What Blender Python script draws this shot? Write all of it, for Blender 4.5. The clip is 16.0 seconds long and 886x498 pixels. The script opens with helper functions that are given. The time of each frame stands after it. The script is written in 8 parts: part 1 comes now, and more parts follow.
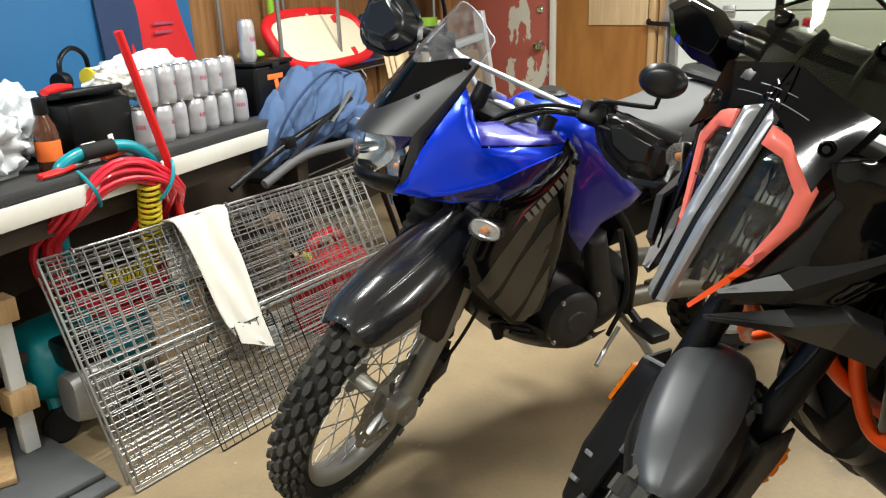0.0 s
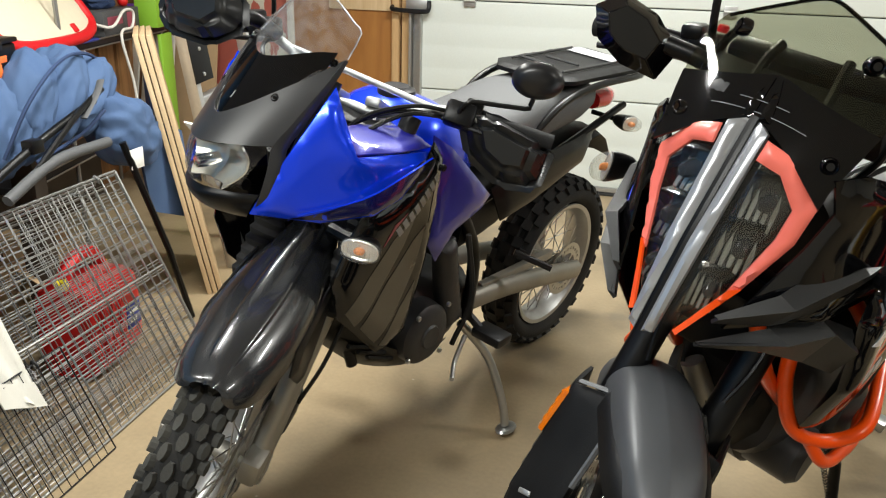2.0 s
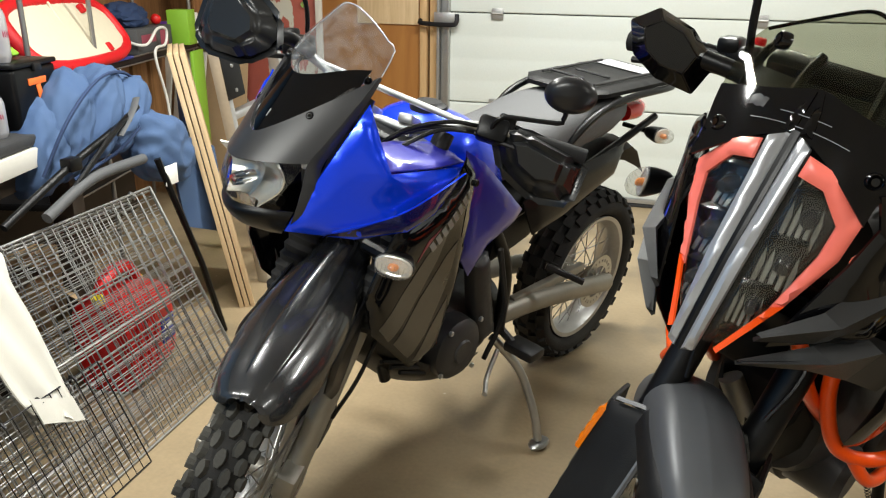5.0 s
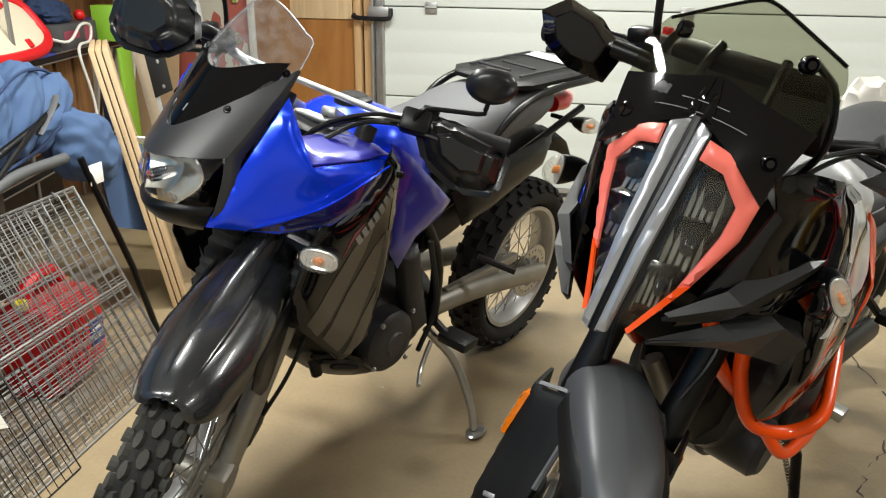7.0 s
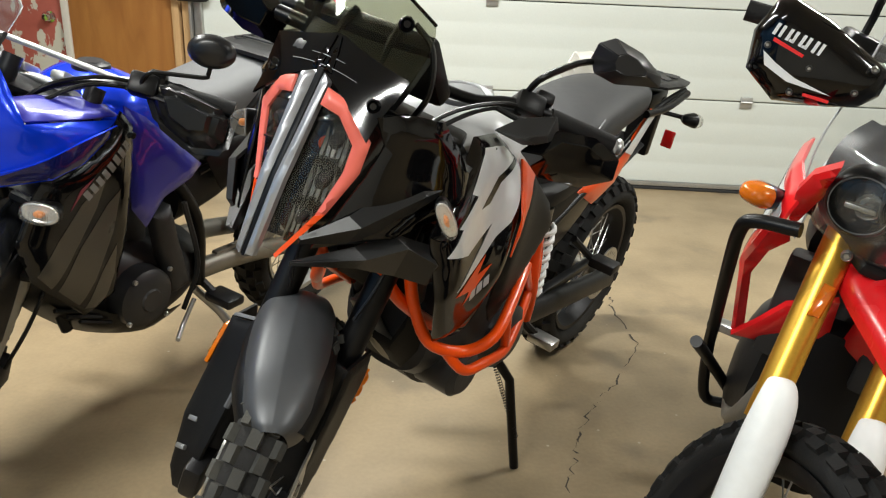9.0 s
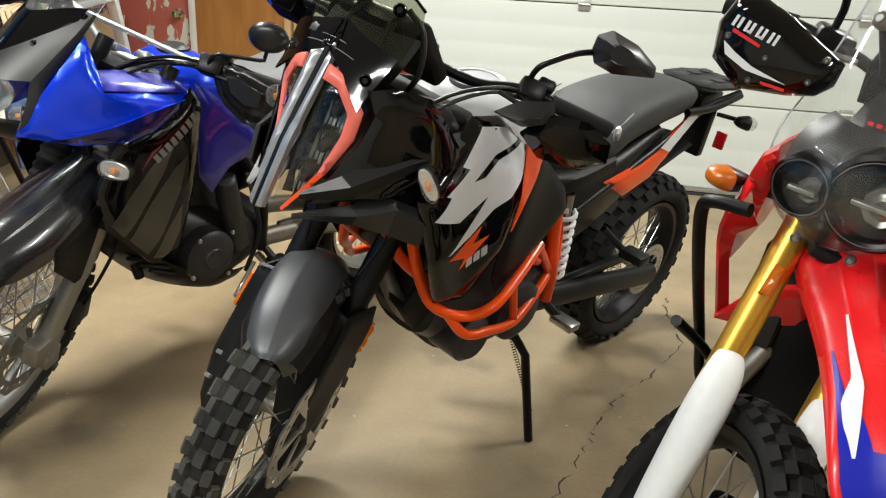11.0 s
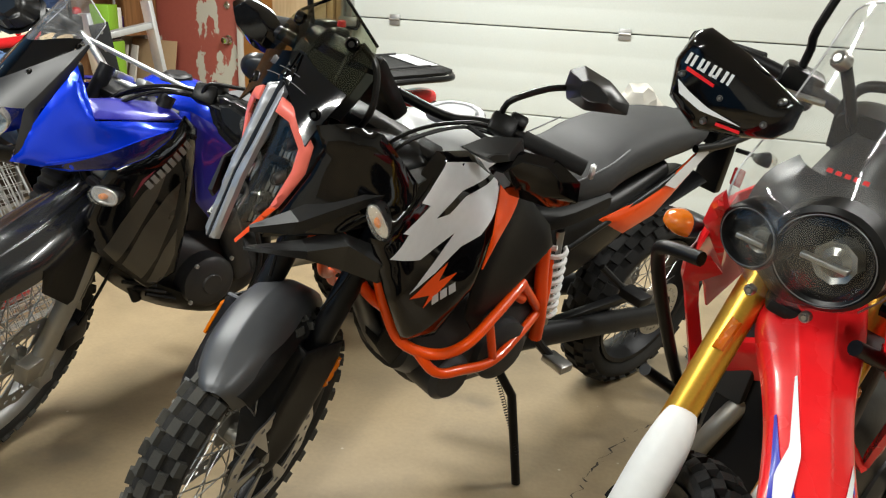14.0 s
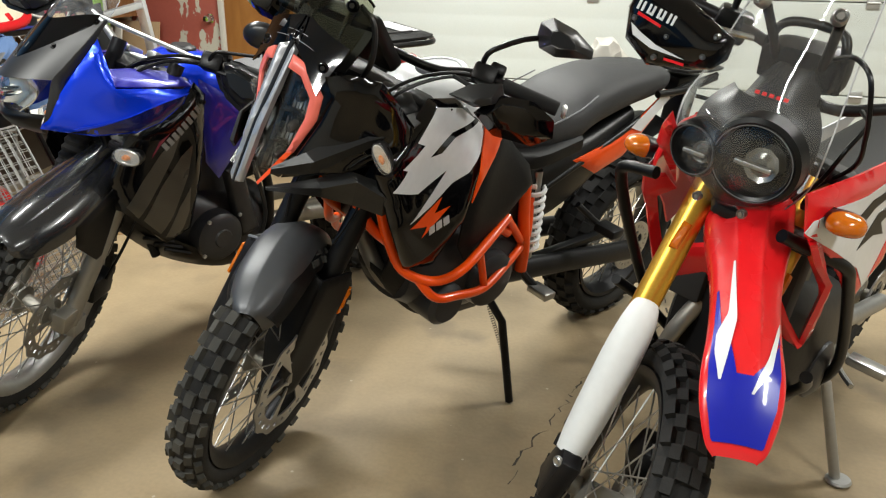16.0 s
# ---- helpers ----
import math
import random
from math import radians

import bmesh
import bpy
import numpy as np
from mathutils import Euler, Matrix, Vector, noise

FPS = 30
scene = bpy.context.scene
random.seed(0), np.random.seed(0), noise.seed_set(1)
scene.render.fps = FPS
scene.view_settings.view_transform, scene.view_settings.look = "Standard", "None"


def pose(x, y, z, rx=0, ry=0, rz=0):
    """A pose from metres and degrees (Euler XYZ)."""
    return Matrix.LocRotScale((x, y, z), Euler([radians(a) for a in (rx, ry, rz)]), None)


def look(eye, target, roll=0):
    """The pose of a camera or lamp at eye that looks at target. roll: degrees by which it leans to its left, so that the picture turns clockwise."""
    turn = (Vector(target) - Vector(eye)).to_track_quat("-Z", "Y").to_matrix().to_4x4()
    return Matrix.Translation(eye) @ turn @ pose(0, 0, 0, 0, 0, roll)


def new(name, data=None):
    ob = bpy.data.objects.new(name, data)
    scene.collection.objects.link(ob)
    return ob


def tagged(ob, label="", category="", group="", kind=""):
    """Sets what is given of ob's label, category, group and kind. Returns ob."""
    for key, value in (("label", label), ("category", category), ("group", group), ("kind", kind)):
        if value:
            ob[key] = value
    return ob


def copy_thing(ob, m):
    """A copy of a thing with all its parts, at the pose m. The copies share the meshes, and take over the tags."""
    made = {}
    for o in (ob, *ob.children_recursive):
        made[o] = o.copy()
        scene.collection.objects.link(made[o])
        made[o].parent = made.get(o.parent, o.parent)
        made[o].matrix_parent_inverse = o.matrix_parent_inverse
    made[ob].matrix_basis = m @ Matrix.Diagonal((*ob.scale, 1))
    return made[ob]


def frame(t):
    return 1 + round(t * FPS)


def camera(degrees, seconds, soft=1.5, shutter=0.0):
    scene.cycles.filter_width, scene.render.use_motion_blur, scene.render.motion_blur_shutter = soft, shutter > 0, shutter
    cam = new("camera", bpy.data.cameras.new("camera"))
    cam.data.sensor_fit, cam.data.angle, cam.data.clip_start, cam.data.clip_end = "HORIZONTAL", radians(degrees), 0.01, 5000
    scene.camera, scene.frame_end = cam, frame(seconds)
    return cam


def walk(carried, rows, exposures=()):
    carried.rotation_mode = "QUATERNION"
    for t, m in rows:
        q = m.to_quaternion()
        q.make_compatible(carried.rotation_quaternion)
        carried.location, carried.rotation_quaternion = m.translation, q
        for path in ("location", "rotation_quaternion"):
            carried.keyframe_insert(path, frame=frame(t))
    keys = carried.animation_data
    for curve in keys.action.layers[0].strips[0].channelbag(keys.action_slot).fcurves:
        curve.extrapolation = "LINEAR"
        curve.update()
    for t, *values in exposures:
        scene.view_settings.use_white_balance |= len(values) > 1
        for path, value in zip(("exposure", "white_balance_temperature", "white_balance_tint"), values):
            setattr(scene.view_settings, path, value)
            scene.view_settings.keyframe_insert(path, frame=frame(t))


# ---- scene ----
cam = camera(59.9, 16.0, 1.2)
PATH = [
    (0, (0.505, 0.038, 1.328), (-0.643, 1.539, 0.672), -2.2),
    (0.5, (0.354, 0.12, 1.335), (-0.65, 1.711, 0.655), -0.3),
    (1, (0.181, 0.117, 1.335), (-0.532, 1.855, 0.648), -0.6),
    (1.5, (0.086, 0.084, 1.34), (-0.437, 1.89, 0.656), -0.4),
    (2, (0.051, 0.08, 1.337), (-0.385, 1.9, 0.631), 1.8),
    (2.5, (0.039, 0.073, 1.339), (-0.41, 1.897, 0.654), 1.8),
    (3, (0.043, 0.072, 1.344), (-0.414, 1.894, 0.656), 1.2),
    (3.5, (0.043, 0.074, 1.343), (-0.429, 1.894, 0.661), 1.1),
    (4, (0.035, 0.075, 1.344), (-0.458, 1.886, 0.653), 1.2),
    (6.5, (0.039, 0.088, 1.347), (-0.457, 1.908, 0.683), 0.1),
    (7, (0.082, 0.082, 1.341), (-0.29, 1.922, 0.65), 0.7),
    (7.5, (0.24, 0.113, 1.347), (-0.086, 1.973, 0.689), 0.5),
    (8, (0.389, 0.12, 1.332), (0.14, 1.979, 0.637), 2.6),
    (8.5, (0.44, 0.035, 1.327), (0.325, 1.914, 0.649), 3.3),
    (9, (0.472, -0.063, 1.321), (0.399, 1.808, 0.617), 2.4),
    (9.5, (0.533, -0.11, 1.318), (0.426, 1.757, 0.609), 2.4),
    (10, (0.646, -0.151, 1.309), (0.362, 1.703, 0.613), 3.5),
    (10.2, (0.699, -0.168, 1.304), (0.357, 1.678, 0.615), 4.0),
    (12.3, (0.755, -0.212, 1.323), (0.365, 1.613, 0.604), 2.5),
    (12.5, (0.749, -0.201, 1.325), (0.4, 1.641, 0.628), 1.9),
    (13, (0.758, -0.174, 1.318), (0.493, 1.679, 0.613), 0.8),
    (13.5, (0.82, -0.14, 1.323), (0.45, 1.696, 0.623), 1.4),
    (14, (0.938, -0.101, 1.33), (0.384, 1.708, 0.683), 2.9),
    (14.5, (0.997, -0.106, 1.33), (0.334, 1.66, 0.667), 2.3),
    (15, (1.017, -0.146, 1.325), (0.363, 1.627, 0.668), 1.6),
    (15.5, (0.99, -0.244, 1.319), (0.435, 1.562, 0.664), 1.6),
    (16, (0.983, -0.353, 1.315), (0.482, 1.45, 0.61), 0.7),
]
walk(cam, [(t, look(eye, target, roll)) for t, eye, target, roll in PATH])

# ---- light ----
world = bpy.data.worlds.new("garage_world")
scene.world = world
world.use_nodes = True
world.node_tree.nodes["Background"].inputs[0].default_value = (0.9, 0.85, 0.75, 1)
world.node_tree.nodes["Background"].inputs[1].default_value = 0.01


def tube_lamp(name, x, y, z, length, turn, power):
    lamp = bpy.data.lights.new(name, "AREA")
    lamp.shape, lamp.size, lamp.size_y = "RECTANGLE", length, 0.09
    lamp.energy, lamp.color = power, (0.97, 0.975, 0.92)
    ob = new(name, lamp)
    ob.matrix_world = pose(x, y, z, 0, 0, turn)
    return ob


TUBES = [(2.3, -0.1, 2.52, 1.2, 90, 44), (-0.1, 3.0, 2.52, 1.2, 0, 88), (-1.1, 1.9, 2.52, 1.2, 90, 60), (2.5, 2.7, 2.52, 1.2, 0, 70), (-0.8, -0.4, 2.52, 1.2, 0, 84)]
for tx, ty, tz, tl, tt, tp in TUBES:
    tube_lamp("tube_lamp", tx, ty, tz, tl, tt, tp)

# ---- materials ----
MATS = {}


def mat(name, color, rough=0.5, metal=0.0, grain=0.06, scale=60.0, bump=0.0, coat=0.0, stain=0.0, stain_scale=4.0, dark=None, trans=0.0, ior=1.45, emit=0.0, wear=0.0, spec=0.5):
    m = bpy.data.materials.new(name)
    m.use_nodes = True
    nt = m.node_tree
    n, l = nt.nodes, nt.links
    b = n["Principled BSDF"]
    b.inputs["Roughness"].default_value, b.inputs["Metallic"].default_value = rough, metal
    b.inputs["Coat Weight"].default_value, b.inputs["Coat Roughness"].default_value = coat, 0.04
    b.inputs["Specular IOR Level"].default_value = spec
    b.inputs["IOR"].default_value = ior
    b.inputs["Transmission Weight"].default_value = trans
    tc = n.new("ShaderNodeTexCoord")
    fine = n.new("ShaderNodeTexNoise")
    fine.inputs["Scale"].default_value, fine.inputs["Detail"].default_value = scale, 6
    l.new(tc.outputs["Object"], fine.inputs["Vector"])
    big = n.new("ShaderNodeTexNoise")
    big.inputs["Scale"].default_value, big.inputs["Detail"].default_value = stain_scale, 5
    l.new(tc.outputs["Object"], big.inputs["Vector"])
    c = tuple(color)
    d = tuple(dark) if dark else tuple(v * 0.45 for v in c)
    mix1 = n.new("ShaderNodeMix")
    mix1.data_type = "RGBA"
    mix1.inputs[6].default_value = (*(v * (1 - grain) for v in c), 1)
    mix1.inputs[7].default_value = (*(min(1, v * (1 + grain)) for v in c), 1)
    l.new(fine.outputs[0], mix1.inputs[0])
    ramp = n.new("ShaderNodeMapRange")
    ramp.inputs[1].default_value, ramp.inputs[2].default_value = 0.45, 0.72
    ramp.inputs[3].default_value, ramp.inputs[4].default_value = 0.0, stain
    l.new(big.outputs[0], ramp.inputs[0])
    mix2 = n.new("ShaderNodeMix")
    mix2.data_type = "RGBA"
    mix2.inputs[7].default_value = (*d, 1)
    l.new(ramp.outputs[0], mix2.inputs[0])
    l.new(mix1.outputs[2], mix2.inputs[6])
    l.new(mix2.outputs[2], b.inputs["Base Color"])
    rr = n.new("ShaderNodeMapRange")
    rr.inputs[3].default_value, rr.inputs[4].default_value = max(0.02, rough - 0.06 - wear), min(1, rough + 0.06 + wear)
    l.new(big.outputs[0], rr.inputs[0])
    l.new(rr.outputs[0], b.inputs["Roughness"])
    if bump:
        bp = n.new("ShaderNodeBump")
        bp.inputs["Strength"].default_value, bp.inputs["Distance"].default_value = bump, 0.004
        l.new(fine.outputs[0], bp.inputs["Height"])
        l.new(bp.outputs[0], b.inputs["Normal"])
    if emit:
        b.inputs["Emission Color"].default_value = (*c, 1)
        b.inputs["Emission Strength"].default_value = emit
    MATS[name] = m
    return m


def glass(name, tint, rough=0.02, haze=0.0, scratch=0.0, ior=1.5):
    """A thin pane: mostly see-through in its tint, glossy by Fresnel."""
    m = bpy.data.materials.new(name)
    m.use_nodes = True
    n, l = m.node_tree.nodes, m.node_tree.links
    n.remove(n["Principled BSDF"])
    t = n.new("ShaderNodeBsdfTransparent")
    t.inputs[0].default_value = (*tint, 1)
    g = n.new("ShaderNodeBsdfGlossy")
    g.inputs["Roughness"].default_value = rough
    dif = n.new("ShaderNodeBsdfDiffuse")
    dif.inputs[0].default_value = (0.6, 0.6, 0.6, 1)
    f0 = ((ior - 1) / (ior + 1)) ** 2
    lw = n.new("ShaderNodeLayerWeight")
    lw.inputs[0].default_value = 0.5
    pw = n.new("ShaderNodeMath")
    pw.operation, pw.inputs[1].default_value = "POWER", 5.0
    l.new(lw.outputs["Facing"], pw.inputs[0])
    fr = n.new("ShaderNodeMath")
    fr.operation, fr.inputs[1].default_value, fr.inputs[2].default_value = "MULTIPLY_ADD", 0.7 * (1 - f0), f0
    l.new(pw.outputs[0], fr.inputs[0])
    mx = n.new("ShaderNodeMixShader")
    l.new(fr.outputs[0], mx.inputs[0])
    l.new(t.outputs[0], mx.inputs[1])
    l.new(g.outputs[0], mx.inputs[2])
    ms = n.new("ShaderNodeMixShader")
    ns = n.new("ShaderNodeTexNoise")
    ns.inputs["Scale"].default_value, ns.inputs["Detail"].default_value = 12, 8
    mr = n.new("ShaderNodeMapRange")
    mr.inputs[1].default_value, mr.inputs[2].default_value, mr.inputs[4].default_value = 0.35, 0.75, haze + scratch
    mr.inputs[3].default_value = haze
    l.new(ns.outputs[0], mr.inputs[0])
    l.new(mr.outputs[0], ms.inputs[0])
    l.new(mx.outputs[0], ms.inputs[1])
    l.new(dif.outputs[0], ms.inputs[2])
    l.new(ms.outputs[0], n["Material Output"].inputs[0])
    MATS[name] = m
    return m


mat("black_gloss", (0.002, 0.002, 0.0024), 0.06, grain=0.1, bump=0.012, scale=30)
mat("black_satin", (0.0025, 0.0026, 0.003), 0.36, bump=0.05, scale=300, wear=0.06, spec=0.3)
mat("black_matte", (0.0038, 0.0039, 0.0042), 0.5, bump=0.12, scale=420, stain=0.3, dark=(0.015, 0.015, 0.015), spec=0.25)
mat("grey_fender", (0.013, 0.014, 0.0155), 0.24, bump=0.03, scale=300, stain=0.5, dark=(0.026, 0.027, 0.03), stain_scale=7, coat=0.6)
mat("grey_silver", (0.15, 0.155, 0.165), 0.42, metal=0.35, stain=0.6, dark=(0.06, 0.062, 0.066), stain_scale=6)
mat("blue_paint", (0.0006, 0.045, 0.8), 0.22, metal=0.4, coat=0.5, grain=0.15, scale=900)
mat("violet_paint", (0.013, 0.014, 0.27), 0.3, metal=0.2, coat=0.8, grain=0.15, scale=900)
mat("orange_paint", (0.8, 0.072, 0.002), 0.3, coat=0.35, spec=0.35)
mat("orange_plastic", (0.8, 0.075, 0.006), 0.32, coat=0.2)
mat("light_orange", (0.78, 0.16, 0.12), 0.35, coat=0.3)
mat("white_plastic", (0.72, 0.74, 0.76), 0.25, coat=0.5, stain=0.1)
mat("white_matte", (0.74, 0.76, 0.76), 0.45, stain=0.15, dark=(0.55, 0.55, 0.52))
mat("red_plastic", (0.72, 0.012, 0.016), 0.28, coat=0.5)
mat("blue_decal", (0.005, 0.012, 0.36), 0.3, coat=0.4)
mat("gold", (0.72, 0.42, 0.06), 0.32, metal=0.85, grain=0.12, scale=200)
mat("amber", (0.72, 0.17, 0.004), 0.12, coat=0.6, trans=0.25)
mat("amber_bulb", (0.75, 0.25, 0.05), 0.3)
mat("steel", (0.42, 0.42, 0.41), 0.32, metal=0.9, stain=0.4, bump=0.05)
mat("alloy", (0.42, 0.42, 0.41), 0.42, metal=0.8, stain=0.3, grain=0.12)
mat("dull_alloy", (0.3, 0.285, 0.25), 0.5, metal=0.7, stain=0.4, bump=0.1)
mat("chrome", (0.75, 0.75, 0.75), 0.12, metal=1.0)
mat("dark_metal", (0.014, 0.014, 0.0155), 0.45, metal=0.5, stain=0.4, bump=0.1)
mat("engine_grey", (0.04, 0.04, 0.042), 0.45, metal=0.4, stain=0.5, bump=0.15)
mat("rubber", (0.013, 0.013, 0.013), 0.8, bump=0.3, scale=250, stain=0.5, dark=(0.05, 0.047, 0.042), spec=0.25)
mat("rubber_dusty", (0.04, 0.04, 0.037), 0.85, bump=0.3, scale=200, stain=0.6, dark=(0.11, 0.105, 0.09), spec=0.2)
mat("seat_vinyl", (0.03, 0.031, 0.033), 0.55, bump=0.25, scale=700, spec=0.4)
mat("seat_grey", (0.075, 0.077, 0.08), 0.6, bump=0.25, scale=700)
mat("red_lens", (0.5, 0.01, 0.01), 0.2, coat=0.5)
mat("lamp_silver", (0.82, 0.8, 0.76), 0.2, metal=0.6, bump=0.2, scale=40)
mat("rail_silver", (0.36, 0.37, 0.39), 0.3, metal=0.6, stain=0.3)
glass("scuffed_screen", (0.86, 0.88, 0.9), scratch=0.08, rough=0.05, haze=0.02)
mat("mask_grey", (0.02, 0.0205, 0.0225), 0.36, bump=0.04, scale=300, stain=0.3, dark=(0.02, 0.02, 0.022))
glass("smoke_glass", (0.66, 0.67, 0.59), scratch=0.0, ior=1.45)
# silver of the printed marks, also of the painted highlights on screen edges
mat("print_glint_silver", (0.5, 0.5, 0.52), 0.35, metal=0.3)
mat("mirror_back", (0.01, 0.01, 0.011), 0.3, bump=0.03)

# ---- mesh tools ----
V = Vector


def part(name, bm, material, parent=None, label="", smooth=True, flat_angle=40):
    """Links a bmesh as one mesh object, under a thing or a part."""
    bmesh.ops.remove_doubles(bm, verts=bm.verts, dist=1e-5)
    bmesh.ops.recalc_face_normals(bm, faces=bm.faces)
    me = bpy.data.meshes.new(name)
    bm.to_mesh(me)
    bm.free()
    me.materials.append(MATS[material] if isinstance(material, str) else material)
    if smooth and len(me.polygons):
        me.polygons.foreach_set("use_smooth", [True] * len(me.polygons))
        me.set_sharp_from_angle(angle=radians(flat_angle))
    ob = new(name, me)
    if parent:
        ob.parent = parent
    if label:
        tagged(ob, label)
    return ob


def bm_join(*bms):
    out = bmesh.new()
    for b in bms:
        me = bpy.data.meshes.new("tmp")
        b.to_mesh(me)
        out.from_mesh(me)
        bpy.data.meshes.remove(me)
        b.free()
    return out


def cr(pts, n=6, closed=False):
    """Smooth curve through points."""
    pts = [V(p) for p in pts]
    if len(pts) < 3:
        return pts
    out, k = [], len(pts)
    for i in range(k if closed else k - 1):
        p1, p2 = pts[i], pts[(i + 1) % k]
        p0 = pts[i - 1] if (i or closed) else p1 * 2 - p2
        p3 = pts[(i + 2) % k] if (i + 2 < k or closed) else p2 * 2 - p1
        for j in range(n):
            t = j / n
            out.append(0.5 * (2 * p1 + (p2 - p0) * t + (2 * p0 - 5 * p1 + 4 * p2 - p3) * t * t + (3 * p1 - p0 - 3 * p2 + p3) * t ** 3))
    if not closed:
        out.append(pts[-1])
    return out


def rings(secs, closed_ends=True, loop=False):
    """Skin a row of closed sections (lists of equal length)."""
    bm = bmesh.new()
    rows = [[bm.verts.new(p) for p in s] for s in secs]
    k = len(rows[0])
    for a, b in zip(rows, rows[1:] + ([rows[0]] if loop else [])):
        for i in range(k):
            j = (i + 1) % k
            bm.faces.new((a[i], a[j], b[j], b[i]))
    if closed_ends and not loop:
        bm.faces.new(rows[0][::-1])
        bm.faces.new(rows[-1])
    return bm


def tube(pts, r, sides=10, smooth=5, taper=None, flat=1.0, closed=False):
    """A round bar through points; r may be one radius or one for each point."""
    path = cr(pts, smooth, closed) if smooth else [V(p) for p in pts]
    m = len(path)
    secs, up = [], None
    for i, p in enumerate(path):
        a, b = path[max(0, i - 1)] if not closed else path[i - 1], path[min(m - 1, i + 1)] if not closed else path[(i + 1) % m]
        d = (b - a).normalized()
        if up is None:
            up = V((0, 0, 1)) if abs(d.z) < 0.9 else V((1, 0, 0))
        x = d.cross(up)
        x.normalize()
        up = x.cross(d).normalized()
        q = i / max(1, m - 1)
        rad = r if not isinstance(r, (list, tuple)) else r[min(int(q * (len(r) - 1)), len(r) - 2)] + (r[min(int(q * (len(r) - 1)) + 1, len(r) - 1)] - r[min(int(q * (len(r) - 1)), len(r) - 2)]) * (q * (len(r) - 1) - min(int(q * (len(r) - 1)), len(r) - 2))
        secs.append([p + x * (rad * math.cos(2 * math.pi * s / sides)) + up * (rad * flat * math.sin(2 * math.pi * s / sides)) for s in range(sides)])
    return rings(secs, loop=closed)


def lathe(profile, n=48, axis="y", closed=False):
    """Turn a profile of (radius, along) round an axis."""
    secs = []
    for i in range(n):
        a = 2 * math.pi * i / n
        c, s = math.cos(a), math.sin(a)
        ring = []
        for r, h in profile:
            ring.append(V((r * c, h, r * s)) if axis == "y" else V((r * c, r * s, h)) if axis == "z" else V((h, r * c, r * s)))
        secs.append(ring)
    bm = bmesh.new()
    rows = [[bm.verts.new(p) for p in s] for s in secs]
    k = len(profile)
    for i in range(n):
        a, b = rows[i], rows[(i + 1) % n]
        for j in range(k if closed else k - 1):
            bm.faces.new((a[j], a[(j + 1) % k], b[(j + 1) % k], b[j]))
    return bm


def box(x0, x1, y0, y1, z0, z1, bevel=0.004, seg=2):
    bm = bmesh.new()
    bmesh.ops.create_cube(bm, size=1, matrix=Matrix.Translation(((x0 + x1) / 2, (y0 + y1) / 2, (z0 + z1) / 2)) @ Matrix.Diagonal((abs(x1 - x0), abs(y1 - y0), abs(z1 - z0), 1)))
    if bevel:
        bmesh.ops.bevel(bm, geom=bm.edges[:], offset=bevel, segments=seg, profile=0.5, affect="EDGES", clamp_overlap=True)
    return bm


def sup(cx, cy, cz, w, h, power=2.5, n=24, axis="x"):
    """A rounded section across x (or y or z)."""
    out = []
    for i in range(n):
        a = 2 * math.pi * i / n
        c, s = math.cos(a), math.sin(a)
        u = w * math.copysign(abs(c) ** (2 / power), c)
        v = h * math.copysign(abs(s) ** (2 / power), s)
        out.append(V((cx, cy + u, cz + v)) if axis == "x" else V((cx + u, cy, cz + v)) if axis == "y" else V((cx + u, cy + v, cz)))
    return out


def loft(secs, n=4, closed_ends=True):
    """Skin sections with smooth steps between them."""
    if n > 1 and len(secs) > 2:
        cols = [cr(c, n) for c in zip(*secs)]
        secs = [list(s) for s in zip(*cols)]
    return rings(secs, closed_ends)


def surface(ctrl, nu=5, nv=5):
    """A smooth grid of points through a grid of control points."""
    rows = [cr(r, nv) for r in ctrl]
    cols = [cr(c, nu) for c in zip(*rows)]
    return [list(r) for r in zip(*cols)]


def shell(ctrl, thick=0.003, nu=5, nv=5):
    """A curved sheet with thickness through control points."""
    g = surface(ctrl, nu, nv)
    R, C = len(g), len(g[0])
    nor = [[None] * C for _ in range(R)]
    for i in range(R):
        for j in range(C):
            a = g[min(i + 1, R - 1)][j] - g[max(i - 1, 0)][j]
            b = g[i][min(j + 1, C - 1)] - g[i][max(j - 1, 0)]
            q = a.cross(b)
            nor[i][j] = q.normalized() if q.length > 1e-12 else V((0, 0, 1))
    bm = bmesh.new()
    top = [[bm.verts.new(g[i][j]) for j in range(C)] for i in range(R)]
    low = [[bm.verts.new(g[i][j] - nor[i][j] * thick) for j in range(C)] for i in range(R)]
    for i in range(R - 1):
        for j in range(C - 1):
            bm.faces.new((top[i][j], top[i + 1][j], top[i + 1][j + 1], top[i][j + 1]))
            bm.faces.new((low[i][j], low[i][j + 1], low[i + 1][j + 1], low[i + 1][j]))
    edge = [(0, j) for j in range(C)] + [(i, C - 1) for i in range(1, R)] + [(R - 1, j) for j in range(C - 2, -1, -1)] + [(i, 0) for i in range(R - 2, 0, -1)]
    for k, (i, j) in enumerate(edge):
        i2, j2 = edge[(k + 1) % len(edge)]
        try:
            bm.faces.new((top[i][j], top[i2][j2], low[i2][j2], low[i][j]))
        except ValueError:
            pass
    return bm


